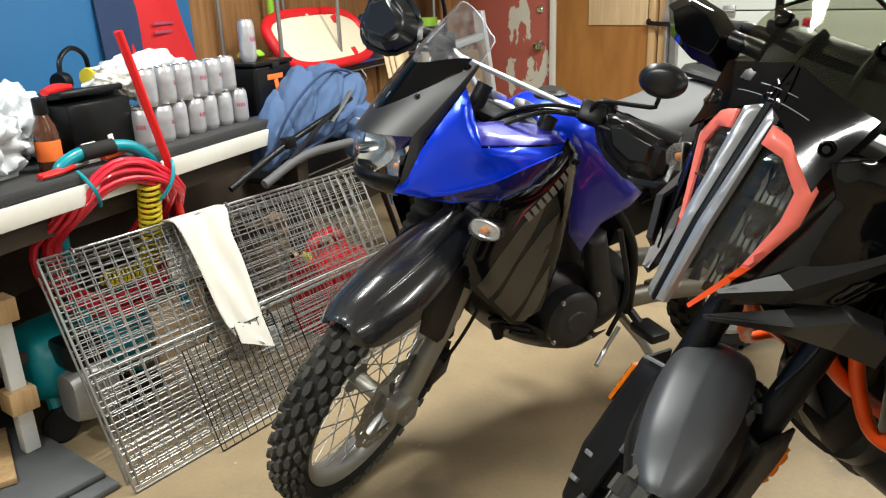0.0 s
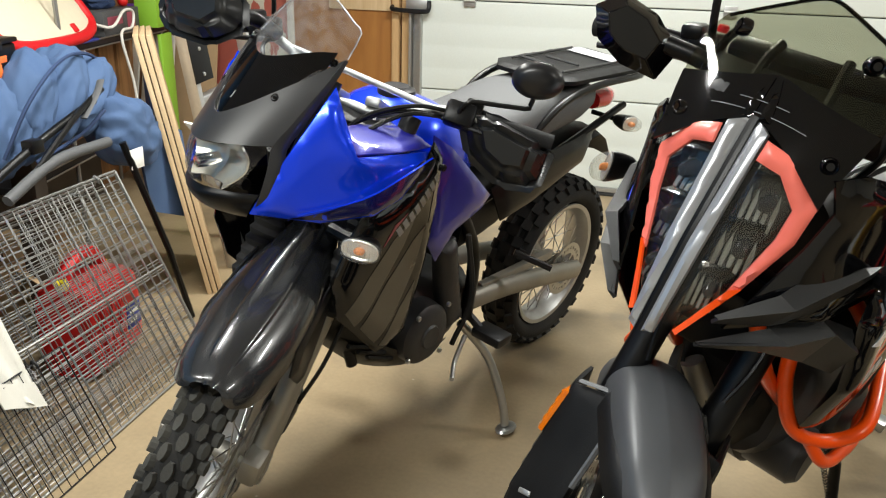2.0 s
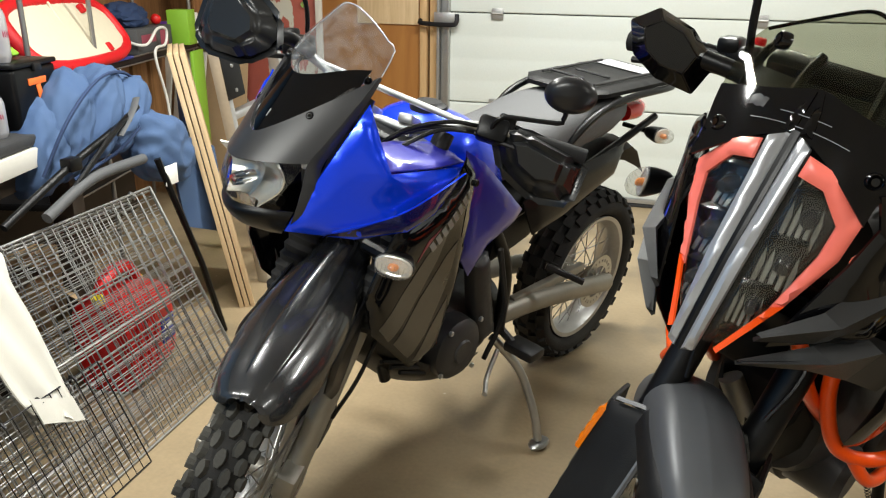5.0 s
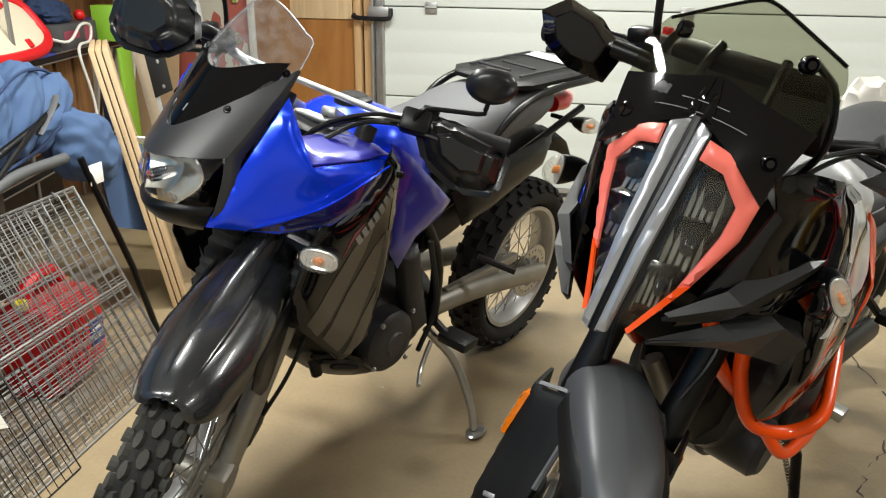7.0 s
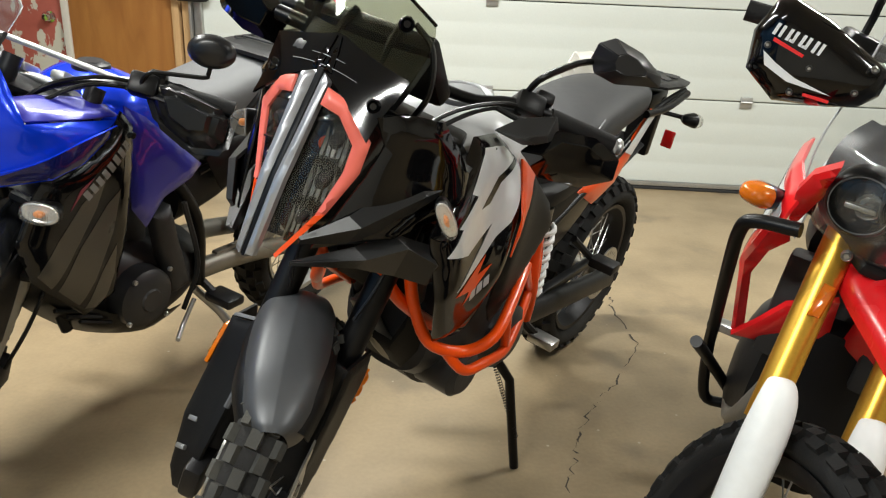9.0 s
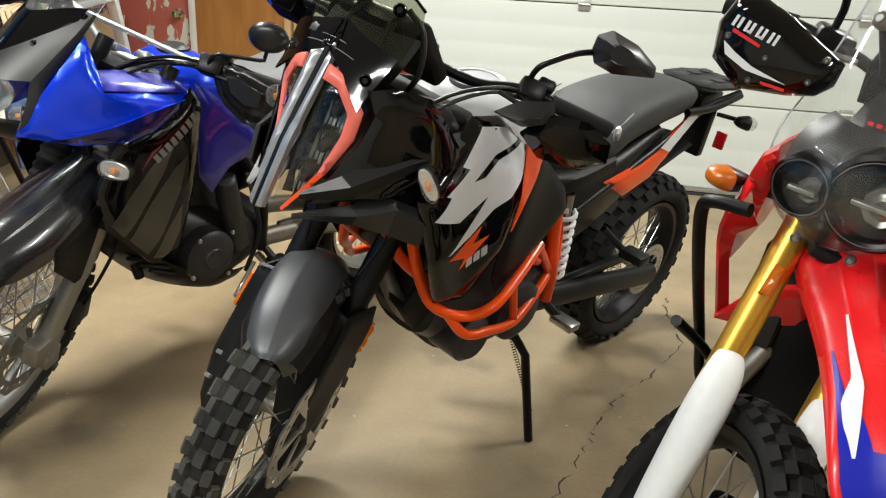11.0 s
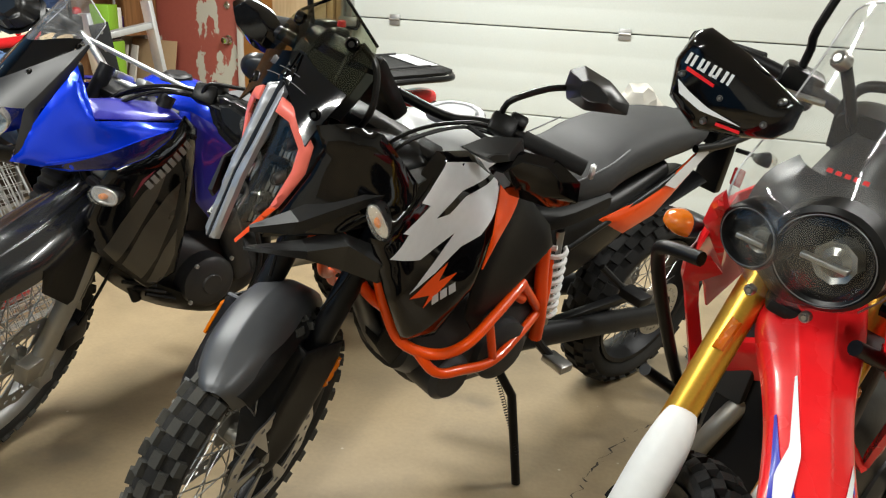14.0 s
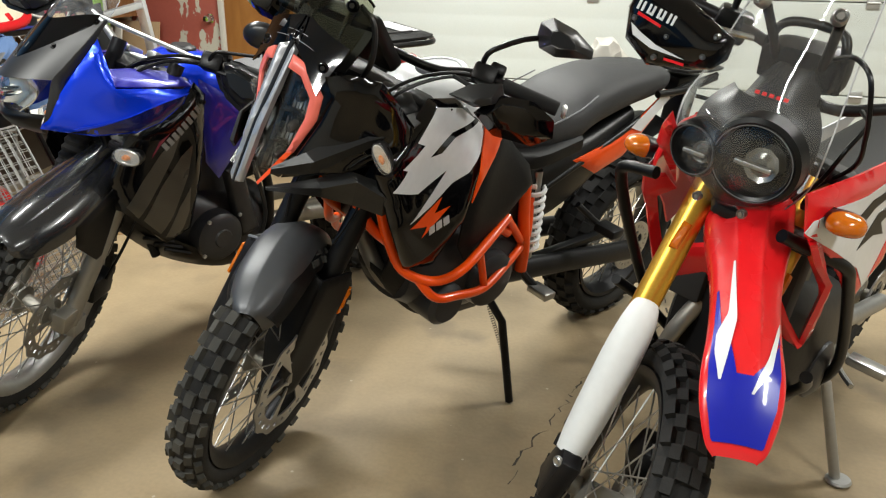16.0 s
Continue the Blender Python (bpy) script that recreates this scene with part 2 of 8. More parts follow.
def pillow(outline, h=0.01, r=0.03, thick=0.004, step=0.02, round_n=0, out=None):
    """A moulded panel: fills a closed outline of 3D points, swells by h within r of its rim, and has a back. out: a vector that it swells towards."""
    from mathutils.geometry import delaunay_2d_cdt
    pts = [V(p) for p in outline]
    if round_n:
        pts = cr(pts, round_n, True)
    c = sum(pts, V()) / len(pts)
    nrm = V()
    for i, p in enumerate(pts):
        nrm += (p - c).cross(pts[(i + 1) % len(pts)] - c)
    nrm.normalize()
    if out is not None and nrm.dot(V(out)) < 0:
        nrm, pts = -nrm, pts[::-1]
    ex = (pts[1] - pts[0]) - nrm * (pts[1] - pts[0]).dot(nrm)
    ex.normalize()
    ey = nrm.cross(ex)
    rim = []
    for i, p in enumerate(pts):
        q = pts[(i + 1) % len(pts)]
        k = max(1, int((q - p).length / step))
        rim += [p + (q - p) * (j / k) for j in range(k)]
    b2 = np.array([((p - c).dot(ex), (p - c).dot(ey)) for p in rim])
    bo = np.array([(p - c).dot(nrm) for p in rim])
    lo, hi = b2.min(0), b2.max(0)

    def inside(x, y):
        X, Y = b2[:, 0], b2[:, 1]
        X2, Y2 = np.roll(X, -1), np.roll(Y, -1)
        hit = ((Y > y) != (Y2 > y)) & (x < (X2 - X) * (y - Y) / (Y2 - Y + 1e-15) + X)
        return hit.sum() % 2 == 1

    def dist(x, y):
        A, B = b2, np.roll(b2, -1, 0)
        d = B - A
        t = np.clip(((x - A[:, 0]) * d[:, 0] + (y - A[:, 1]) * d[:, 1]) / ((d ** 2).sum(1) + 1e-15), 0, 1)
        return np.sqrt(((A + d * t[:, None] - (x, y)) ** 2).sum(1).min())

    inner = []
    for iy, y in enumerate(np.arange(lo[1] + step * 0.5, hi[1], step * 0.87)):
        for x in np.arange(lo[0] + step * (0.25 + 0.5 * (iy % 2)), hi[0], step):
            if inside(x, y) and dist(x, y) > step * 0.45:
                inner.append((x, y))
    verts2 = [V(tuple(p)) for p in b2] + [V(p) for p in inner]
    n = len(b2)
    vo, _, faces, orig, _, _ = delaunay_2d_cdt(verts2, [], [list(range(n))], 1, 1e-6)
    bm = bmesh.new()
    top, low = [], []
    for p in vo:
        x, y = p
        w = 1 / (((b2 - (x, y)) ** 2).sum(1) + 1e-9) ** 1.2
        off = float((w * bo).sum() / w.sum())
        d = min(dist(x, y) / r, 1.0)
        hh = h * math.sqrt(max(0, 1 - (1 - d) ** 2))
        base = c + ex * x + ey * y
        top.append(bm.verts.new(base + nrm * (off + hh)))
        low.append(bm.verts.new(base + nrm * (off - thick)))
    for f in faces:
        try:
            bm.faces.new([top[i] for i in f])
            bm.faces.new([low[i] for i in reversed(f)])
        except ValueError:
            pass
    for e in [e for e in bm.edges if len(e.link_faces) == 1 and e.verts[0] in set(top)]:
        a, b = e.verts
        ia, ib = top.index(a), top.index(b)
        try:
            bm.faces.new((a, b, low[ib], low[ia]))
        except ValueError:
            pass
    return bm


def facet(outline, h=0.02, inset=0.6, thick=0.006, out=(1, 0, 0), lean=(0, 0, 0), soft=0.0016):
    """A crisp faceted cover: an outline, a smaller raised flat inside it, a flat back."""
    pts = [V(p) for p in outline]
    c = sum(pts, V()) / len(pts)
    n = V(out).normalized()
    bm = bmesh.new()
    rim = [bm.verts.new(p) for p in pts]
    top = [bm.verts.new(c + (p - c) * inset + n * h + V(lean)) for p in pts]
    back = [bm.verts.new(c + (p - c) * 0.97 - n * thick) for p in pts]
    for i in range(len(pts)):
        j = (i + 1) % len(pts)
        bm.faces.new((rim[i], rim[j], top[j], top[i]))
        bm.faces.new((rim[j], rim[i], back[i], back[j]))
    bm.faces.new(top)
    bm.faces.new(back[::-1])
    bmesh.ops.recalc_face_normals(bm, faces=bm.faces[:])
    bmesh.ops.bevel(bm, geom=bm.edges[:], offset=soft, segments=2 if soft < 0.005 else 4, affect="EDGES")
    return bm


def drape(outline, target, side=1, lift=0.0012, step=0.02):
    """A thin print laid on a moulded panel: an outline of (x, z) pressed on the target's outer side."""
    from mathutils.bvhtree import BVHTree
    tree = BVHTree.FromPolygons([v.co.copy() for v in target.data.vertices], [tuple(p.vertices) for p in target.data.polygons])
    bm = pillow([(x, 0, z) for x, z in outline], 0, 0.01, 0.001, step, out=(0, 1, 0))
    last = 0.2 * side
    for v in sorted(bm.verts, key=lambda q: (q.co.x, q.co.z)):
        low = v.co.y < -0.0005
        hit = tree.ray_cast(V((v.co.x, 0.6 * side, v.co.z)), V((0, -side, 0)))[0]
        last = hit.y if hit else last
        v.co.y = last + side * (lift if not low else lift - 0.0008)
    return bm


def moved(bm, m):
    bmesh.ops.transform(bm, matrix=m, verts=bm.verts)
    return bm


def mirrored(outline):
    return [(x, -y, z) for x, y, z in outline]


def bolt(p, r=0.006, d=(0, 1, 0), h=0.004):
    q = V((0, 1, 0)).rotation_difference(V(d)).to_matrix().to_4x4()
    return moved(lathe([(0, h), (r * 0.45, h), (r * 0.5, h * 0.5), (r * 0.8, h), (r, h * 0.6), (r, -h)], 12), Matrix.Translation(p) @ q)

# ---- the room ----
def floor_mat():
    m = mat("concrete", (0.292, 0.222, 0.132), 0.46, grain=0.16, scale=70, bump=0.08, stain=0.6, dark=(0.135, 0.106, 0.066), stain_scale=2.2, wear=0.12)
    n, l = m.node_tree.nodes, m.node_tree.links
    b = n["Principled BSDF"]
    src = b.inputs["Base Color"].links[0].from_socket
    tc = n.new("ShaderNodeTexCoord")
    oil = n.new("ShaderNodeTexNoise")
    oil.inputs["Scale"].default_value, oil.inputs["Detail"].default_value = 2.6, 3
    l.new(tc.outputs["Object"], oil.inputs["Vector"])
    r = n.new("ShaderNodeMapRange")
    r.inputs[1].default_value, r.inputs[2].default_value, r.inputs[4].default_value = 0.57, 0.7, 0.6
    l.new(oil.outputs[0], r.inputs[0])
    mx = n.new("ShaderNodeMix")
    mx.data_type = "RGBA"
    mx.inputs[7].default_value = (0.1, 0.082, 0.06, 1)
    l.new(r.outputs[0], mx.inputs[0])
    l.new(src, mx.inputs[6])
    dots = n.new("ShaderNodeTexVoronoi")
    dots.inputs["Scale"].default_value = 9
    l.new(tc.outputs["Object"], dots.inputs["Vector"])
    r2 = n.new("ShaderNodeMapRange")
    r2.inputs[1].default_value, r2.inputs[2].default_value, r2.inputs[3].default_value, r2.inputs[4].default_value = 0.03, 0.05, 0.6, 0
    l.new(dots.outputs["Distance"], r2.inputs[0])
    mx2 = n.new("ShaderNodeMix")
    mx2.data_type = "RGBA"
    mx2.inputs[7].default_value = (0.5, 0.45, 0.36, 1)
    l.new(r2.outputs[0], mx2.inputs[0])
    l.new(mx.outputs[2], mx2.inputs[6])
    l.new(mx2.outputs[2], b.inputs["Base Color"])
    return m


def flaking_door_mat():
    m = mat("flaking_red", (0.36, 0.095, 0.07), 0.45, grain=0.08, scale=40, bump=0.1)
    n, l = m.node_tree.nodes, m.node_tree.links
    b = n["Principled BSDF"]
    src = b.inputs["Base Color"].links[0].from_socket
    tc = n.new("ShaderNodeTexCoord")
    mp = n.new("ShaderNodeMapping")
    mp.inputs["Scale"].default_value = (1.6, 1, 0.8)
    l.new(tc.outputs["Object"], mp.inputs[0])
    ns = n.new("ShaderNodeTexNoise")
    ns.inputs["Scale"].default_value, ns.inputs["Detail"].default_value, ns.inputs["Roughness"].default_value = 2.6, 6, 0.6
    l.new(mp.outputs[0], ns.inputs["Vector"])
    r = n.new("ShaderNodeMapRange")
    r.inputs[1].default_value, r.inputs[2].default_value = 0.535, 0.545
    l.new(ns.outputs[0], r.inputs[0])
    mx = n.new("ShaderNodeMix")
    mx.data_type = "RGBA"
    mx.inputs[7].default_value = (0.52, 0.5, 0.42, 1)
    l.new(r.outputs[0], mx.inputs[0])
    l.new(src, mx.inputs[6])
    l.new(mx.outputs[2], b.inputs["Base Color"])
    return m


def wood_mat(name, light, dark, scale=3.0, stretch=(14, 14, 1), rough=0.5):
    m = mat(name, light, rough, grain=0.08, scale=150, bump=0.05)
    n, l = m.node_tree.nodes, m.node_tree.links
    b = n["Principled BSDF"]
    src = b.inputs["Base Color"].links[0].from_socket
    tc = n.new("ShaderNodeTexCoord")
    mp = n.new("ShaderNodeMapping")
    mp.inputs["Scale"].default_value = stretch
    l.new(tc.outputs["Object"], mp.inputs[0])
    ns = n.new("ShaderNodeTexNoise")
    ns.inputs["Scale"].default_value, ns.inputs["Detail"].default_value, ns.inputs["Distortion"].default_value = scale, 8, 0.6
    l.new(mp.outputs[0], ns.inputs["Vector"])
    r = n.new("ShaderNodeMapRange")
    r.inputs[1].default_value, r.inputs[2].default_value = 0.35, 0.7
    l.new(ns.outputs[0], r.inputs[0])
    mx = n.new("ShaderNodeMix")
    mx.data_type = "RGBA"
    mx.inputs[7].default_value = (*dark, 1)
    l.new(r.outputs[0], mx.inputs[0])
    l.new(src, mx.inputs[6])
    l.new(mx.outputs[2], b.inputs["Base Color"])
    return m


floor_mat()
flaking_door_mat()
wood_mat("brown_panel", (0.33, 0.145, 0.035), (0.25, 0.1, 0.022), 2.5, (5, 5, 1))
wood_mat("pine", (0.55, 0.37, 0.19), (0.42, 0.26, 0.12))
wood_mat("ply", (0.6, 0.45, 0.27), (0.48, 0.34, 0.19))
wood_mat("dark_panel", (0.3, 0.15, 0.06), (0.18, 0.085, 0.03), 4, (10, 10, 0.6))
mat("door_white", (0.56, 0.595, 0.565), 0.42, bump=0.05, scale=120, stain=0.15, dark=(0.5, 0.49, 0.42), stain_scale=2)
mat("wall_white", (0.6, 0.58, 0.52), 0.7, bump=0.08, stain=0.25, stain_scale=2)
mat("wall_blue", (0.02, 0.12, 0.28), 0.5, stain=0.2, stain_scale=3, bump=0.05)
mat("galvanised", (0.42, 0.42, 0.41), 0.4, metal=0.75, stain=0.4, scale=80, grain=0.15)
mat("seal_black", (0.02, 0.02, 0.02), 0.7)
mat("plaster", (0.62, 0.6, 0.55), 0.8, bump=0.1)

BACK = 4.76
X0, X1, Y0 = -3.3, 4.6, -2.6


def setting(name, bm, m, label, **k):
    return tagged(part(name, bm, m, **k), label, kind="structure")


setting("floor", box(X0 - 0.3, X1 + 0.3, Y0 - 0.3, BACK + 0.3, -0.2, 0, 0), "concrete", "tan sealed concrete garage floor with oil stains")
setting("ceiling", box(X0 - 0.3, X1 + 0.3, Y0 - 0.3, BACK + 0.3, 2.62, 2.75, 0), "plaster", "plain white garage ceiling")
setting("wall_east", box(X1, X1 + 0.12, Y0, BACK, 0, 2.62, 0), "wall_white", "plain off-white garage side wall")
setting("wall_south", box(X0 - 0.3, X1 + 0.12, Y0 - 0.12, Y0, 0, 2.62, 0), "wall_white", "plain off-white garage wall behind the camera")

# left wall runs a little askew to the big door
WEST_TURN = 13.3
WEST = pose(-2.2, 0.68, 0, 0, 0, WEST_TURN)   # local y along the wall, local x into the room


def west(bm):
    return moved(bm, WEST)


setting("wall_west_blue", west(box(-0.12, 0, -3.5, 1.62, 0, 2.62, 0)), "wall_blue", "blue painted garage wall behind the workbench")
setting("wall_west_wood", west(box(-0.12, -0.004, 1.62, 4.4, 0, 2.62, 0)), "dark_panel", "brown wood-panelled garage wall beside the shelf")

# back wall: white pier, red door, brown panel, jamb, the big door
setting("wall_north_pier", box(X0 - 0.3, -2.93, BACK, BACK + 0.12, 0, 2.62, 0), "wall_white", "off-white wall beside the red door")
setting("wall_north_head", box(-2.93, -2.08, BACK, BACK + 0.12, 2.06, 2.62, 0), "wall_white", "off-white wall over the red door")
setting("wall_north_panel", box(-2.08, -1.43, BACK - 0.005, BACK + 0.12, 0, 2.62, 0), "brown_panel", "brown hardboard wall panel beside the garage door")
setting("wall_north_lintel", box(-1.2, X1, BACK + 0.02, BACK + 0.12, 2.3, 2.62, 0), "wall_white", "off-white wall over the garage door")

red = setting("door_1", box(-2.88, -2.13, BACK + 0.02, BACK + 0.06, 0.01, 2.03, 0.003), "flaking_red", "dark red door with flaking paint showing white")
trim_bm = bm_join(box(-2.93, -2.885, BACK - 0.02, BACK + 0.1, 0, 2.06, 0.004), box(-2.125, -2.082, BACK - 0.02, BACK + 0.1, 0, 2.06, 0.004), box(-2.885, -2.125, BACK - 0.02, BACK + 0.1, 2.03, 2.06, 0.004))
setting("trim", trim_bm, "wall_white", "chipped white door frame")
kn = lathe([(0, 0.07), (0.02, 0.068), (0.028, 0.055), (0.026, 0.04), (0.012, 0.03), (0.012, 0.008), (0.034, 0.006), (0.034, 0)], 20)
part("door_knob", moved(kn, Matrix.Translation((-2.215, BACK + 0.02, 0.895)) @ pose(0, 0, 0, 0, 0, 180)), "chrome", red, "brushed steel door knob")
dk = lathe([(0, 0.02), (0.018, 0.02), (0.026, 0.012), (0.026, 0)], 20)
part("deadbolt", moved(dk, Matrix.Translation((-2.215, BACK + 0.02, 1.13)) @ pose(0, 0, 0, 0, 0, 180)), "chrome", red)

ply_board = tagged(part("plywood_board", box(-1.84, -1.44, BACK - 0.018, BACK - 0.006, 1.03, 1.6, 0.002), "ply"), "pale plywood board fixed on the brown wall panel", "board")
setting("door_jamb", bm_join(box(-1.43, -1.385, BACK - 0.03, BACK + 0.1, 0, 2.5, 0.004), box(-1.37, -1.315, BACK - 0.012, BACK + 0.1, 0, 2.5, 0.004)), "pine", "bare pine door jamb boards")

track = bm_join(box(-1.315, -1.30, BACK - 0.05, BACK + 0.02, 0, 2.4, 0.001), box(-1.30, -1.245, BACK - 0.006, BACK + 0.02, 0, 2.4, 0.001), box(-1.25, -1.238, BACK - 0.05, BACK + 0.0, 0.1, 2.4, 0.001))
setting("door_track", track, "galvanised", "galvanised steel garage door track")
latch = bpy.data.objects.new("door_latch", None)
scene.collection.objects.link(latch)
tagged(latch, "dark steel slide latch on the garage door edge", "latch")
part("latch_bar", tube([(-1.42, BACK - 0.045, 1.06), (-1.4, BACK - 0.07, 1.045), (-1.22, BACK - 0.075, 1.04), (-1.19, BACK - 0.06, 1.055), (-1.19, BACK - 0.05, 1.1)], 0.014, 8), "dark_metal", latch)
part("latch_plate", box(-1.33, -1.2, BACK - 0.06, BACK - 0.048, 1.05, 1.11, 0.002), "galvanised", latch)


def garage_door():
    root = tagged(new("garage_door"), "white ribbed sectional garage door, closed", "garage door", kind="structure")
    xa, xb, hgt = -1.24, 3.9, 0.533
    z = 0.045
    edges = [0.045, 0.577, 1.11, 1.643, 2.176]
    for a, b in zip(edges, edges[1:]):
        prof = [(0.0, a + 0.003), (0.004, a + 0.006)]
        k = 4
        for i in range(k):
            z0 = a + (b - a) * i / k
            z1 = a + (b - a) * (i + 1) / k
            prof += [(0.006, z0 + 0.008), (0.008, z0 + 0.03), (0.0084, z1 - 0.03), (0.006, z1 - 0.008)]
        prof += [(0.004, b - 0.006), (0.0, b - 0.003)]
        bm = bmesh.new()
        rows = []
        for x in (xa, xb):
            rows.append([bm.verts.new((x, BACK - d, zz)) for d, zz in prof] + [bm.verts.new((x, BACK + 0.04, prof[-1][1])), bm.verts.new((x, BACK + 0.04, prof[0][1]))])
        n = len(rows[0])
        for i in range(n):
            bm.faces.new((rows[0][i], rows[0][(i + 1) % n], rows[1][(i + 1) % n], rows[1][i]))
        part("panel", bm, "door_white", root, flat_angle=12)
    part("bottom_seal", bm_join(box(xa, xb, BACK - 0.012, BACK + 0.03, 0.018, 0.046, 0.003), box(xa, xb, BACK - 0.02, BACK + 0.03, 0.0, 0.018, 0.004)), "seal_black", root, "black rubber bottom seal")
    part("bottom_rail", box(xa, xb, BACK - 0.016, BACK - 0.0125, 0.024, 0.052, 0.001), "galvanised", root)
    for hx in (-0.95, 0.515, 2.1, 3.5):
        for hz in edges[1:4]:
            h = bm_join(box(hx - 0.035, hx + 0.035, BACK - 0.022, BACK - 0.008, hz - 0.035, hz + 0.03, 0.002), tube([(hx - 0.036, BACK - 0.024, hz), (hx + 0.036, BACK - 0.024, hz)], 0.008, 8, 0))
            part("hinge", h, "galvanised", root)
    return root


garage_door()

# a hairline crack in the floor
random.seed(4)
crack = [(1.08, 2.98), (1.06, 2.87), (1.11, 2.55), (1.02, 2.31), (0.91, 2.13), (0.84, 1.96), (0.81, 1.85), (0.78, 1.7), (0.72, 1.5), (0.69, 1.31)]
bm = bmesh.new()
fine = []
for (ax, ay), (bx, by) in zip(crack, crack[1:]):
    for k in range(8):
        t = k / 8
        fine.append((ax + (bx - ax) * t + random.uniform(-0.012, 0.012), ay + (by - ay) * t + random.uniform(-0.008, 0.008)))
prev = None
for i, (x, y) in enumerate(fine):
    w = random.choice((0.001, 0.002, 0.003, 0.005)) * 0.8
    cur = [bm.verts.new((x - w, y, 0.0012)), bm.verts.new((x + w, y + w, 0.0012))]
    if prev and i % 9 != 5:
        bm.faces.new((prev[0], prev[1], cur[1], cur[0]))
    prev = cur
mat("crack_dirt", (0.05, 0.042, 0.034), 0.9)
setting("floor_crack", bm, "crack_dirt", "dark jagged crack across the concrete floor", smooth=False)

# ---- motorcycles: shared pieces ----
def bike_pose(x, y, heading, lean):
    """Ground point under the front axle, compass heading in degrees, lean to the left."""
    return pose(x, y, 0, 0, 0, heading) @ pose(0, 0, 0, -lean, 0, 0)


def steer_pose(rake, trail, angle):
    p = V((trail, 0, 0))
    return Matrix.Translation(p) @ Matrix.Rotation(radians(angle), 4, V((-math.sin(radians(rake)), 0, math.cos(radians(rake))))) @ Matrix.Translation(-p)


class Bike:
    def __init__(self, m, label, rake=27, trail=0.11, angle=0.0, at=(0.0, 0.0), bar_at=None):
        self.root = tagged(new("motorcycle"), label, "motorcycle", "parked motorcycles")
        self.root.matrix_world = m
        self.S = steer_pose(rake, trail, angle)
        foot = self.S @ V((0, 0, 0))
        self.S = Matrix.Translation((at[0] - foot.x, at[1] - foot.y, 0)) @ self.S
        self.rake = radians(rake)
        bx, by = bar_at or at
        self.H = Matrix.Translation((bx - at[0], by - at[1], 0)) @ self.S

    def add(self, name, bm, material, label="", parent=None, steered=False, flat=40):
        ob = part(name, bm, material, parent or self.root, label, flat_angle=flat)
        if steered:
            ob.matrix_local = self.H if steered == "bar" else self.S
        return ob

    def both(self, name, outline, material, label="", steered=False, flat=40, **k):
        for o, s in ((outline, 1), (mirrored(outline), -1)):
            kk = dict(k)
            if "out" in kk:
                kk["out"] = (kk["out"][0], kk["out"][1] * s, kk["out"][2])
            self.add(name, pillow(o, **kk), material, label, steered=steered, flat=flat)


def tyre_bm(R, w, rim, pattern, depth=0.011):
    hs, rc = (R - depth - rim) / 2, (R - depth + rim) / 2
    prof = []
    for i in range(21):
        a = radians(-150 + 300 * i / 20)
        prof.append((rc + hs * math.cos(a) * (1.0 if math.cos(a) > 0 else 0.95), w / 2 * 0.97 * math.sin(a) * (1 if abs(math.sin(a)) < 0.99 else 1)))
    carcass = lathe(prof, 64, closed=True)
    knobs = bmesh.new()
    around, rows = pattern
    for k in range(around):
        for phi, lw, lc, off, jag in rows:
            a = 2 * math.pi * (k + off) / around
            ph = radians(phi)
            rr, yy = rc + hs * math.cos(ph), w / 2 * 0.97 * math.sin(ph)
            nr, ny = math.cos(ph) / max(hs, 1e-6) * hs, math.sin(ph)
            L = lc * 2 * math.pi * R / around / 2
            vs = []
            for top in (0, 1):
                d = -0.004 + (depth + 0.004) * top
                sh = 1 - 0.1 * top
                shape = [(-1, -1), (1, -1), (1, 1), (-1, 1)] if not jag else [(-1, -0.35), (-0.45, -1), (0.45, -1), (1, -0.35), (1, 0.35), (0.45, 1), (-0.45, 1), (-1, 0.35)]
                ring = []
                for u, q in shape:
                    dy = u * lw * sh / 2
                    rad = rr + nr * d - ny * dy * 1.0
                    y = yy + ny * d + nr * dy
                    t = a + q * L * sh / R
                    ring.append(knobs.verts.new((rad * math.cos(t), y, rad * math.sin(t))))
                vs.append(ring)
            n = len(vs[0])
            for i in range(n):
                knobs.faces.new((vs[0][i], vs[0][(i + 1) % n], vs[1][(i + 1) % n], vs[1][i]))
            knobs.faces.new(vs[1])
    return carcass, knobs


KNOB_BLOCK = (32, [(0, 0.023, 0.5, 0.0, 0), (29, 0.019, 0.5, 0.5, 0), (-29, 0.019, 0.5, 0.5, 0), (57, 0.018, 0.5, 0.0, 0), (-57, 0.018, 0.5, 0.0, 0)])
KNOB_HEX = (38, [(0, 0.02, 0.66, 0.0, 1), (24, 0.017, 0.62, 0.5, 1), (-24, 0.017, 0.62, 0.5, 1), (47, 0.016, 0.6, 0.0, 1), (-47, 0.016, 0.6, 0.0, 1), (70, 0.016, 0.55, 0.5, 1), (-70, 0.016, 0.55, 0.5, 1)])
KNOB_MX = (36, [(12, 0.022, 0.55, 0.0, 0), (-12, 0.022, 0.55, 0.0, 0), (34, 0.02, 0.5, 0.5, 0), (-34, 0.02, 0.5, 0.5, 0), (58, 0.022, 0.6, 0.0, 0), (-58, 0.022, 0.6, 0.0, 0)])
KNOB_REAR = (30, [(0, 0.05, 0.58, 0.0, 0), (26, 0.036, 0.58, 0.5, 0), (-26, 0.036, 0.58, 0.5, 0), (50, 0.03, 0.6, 0.0, 0), (-50, 0.03, 0.6, 0.0, 0)])


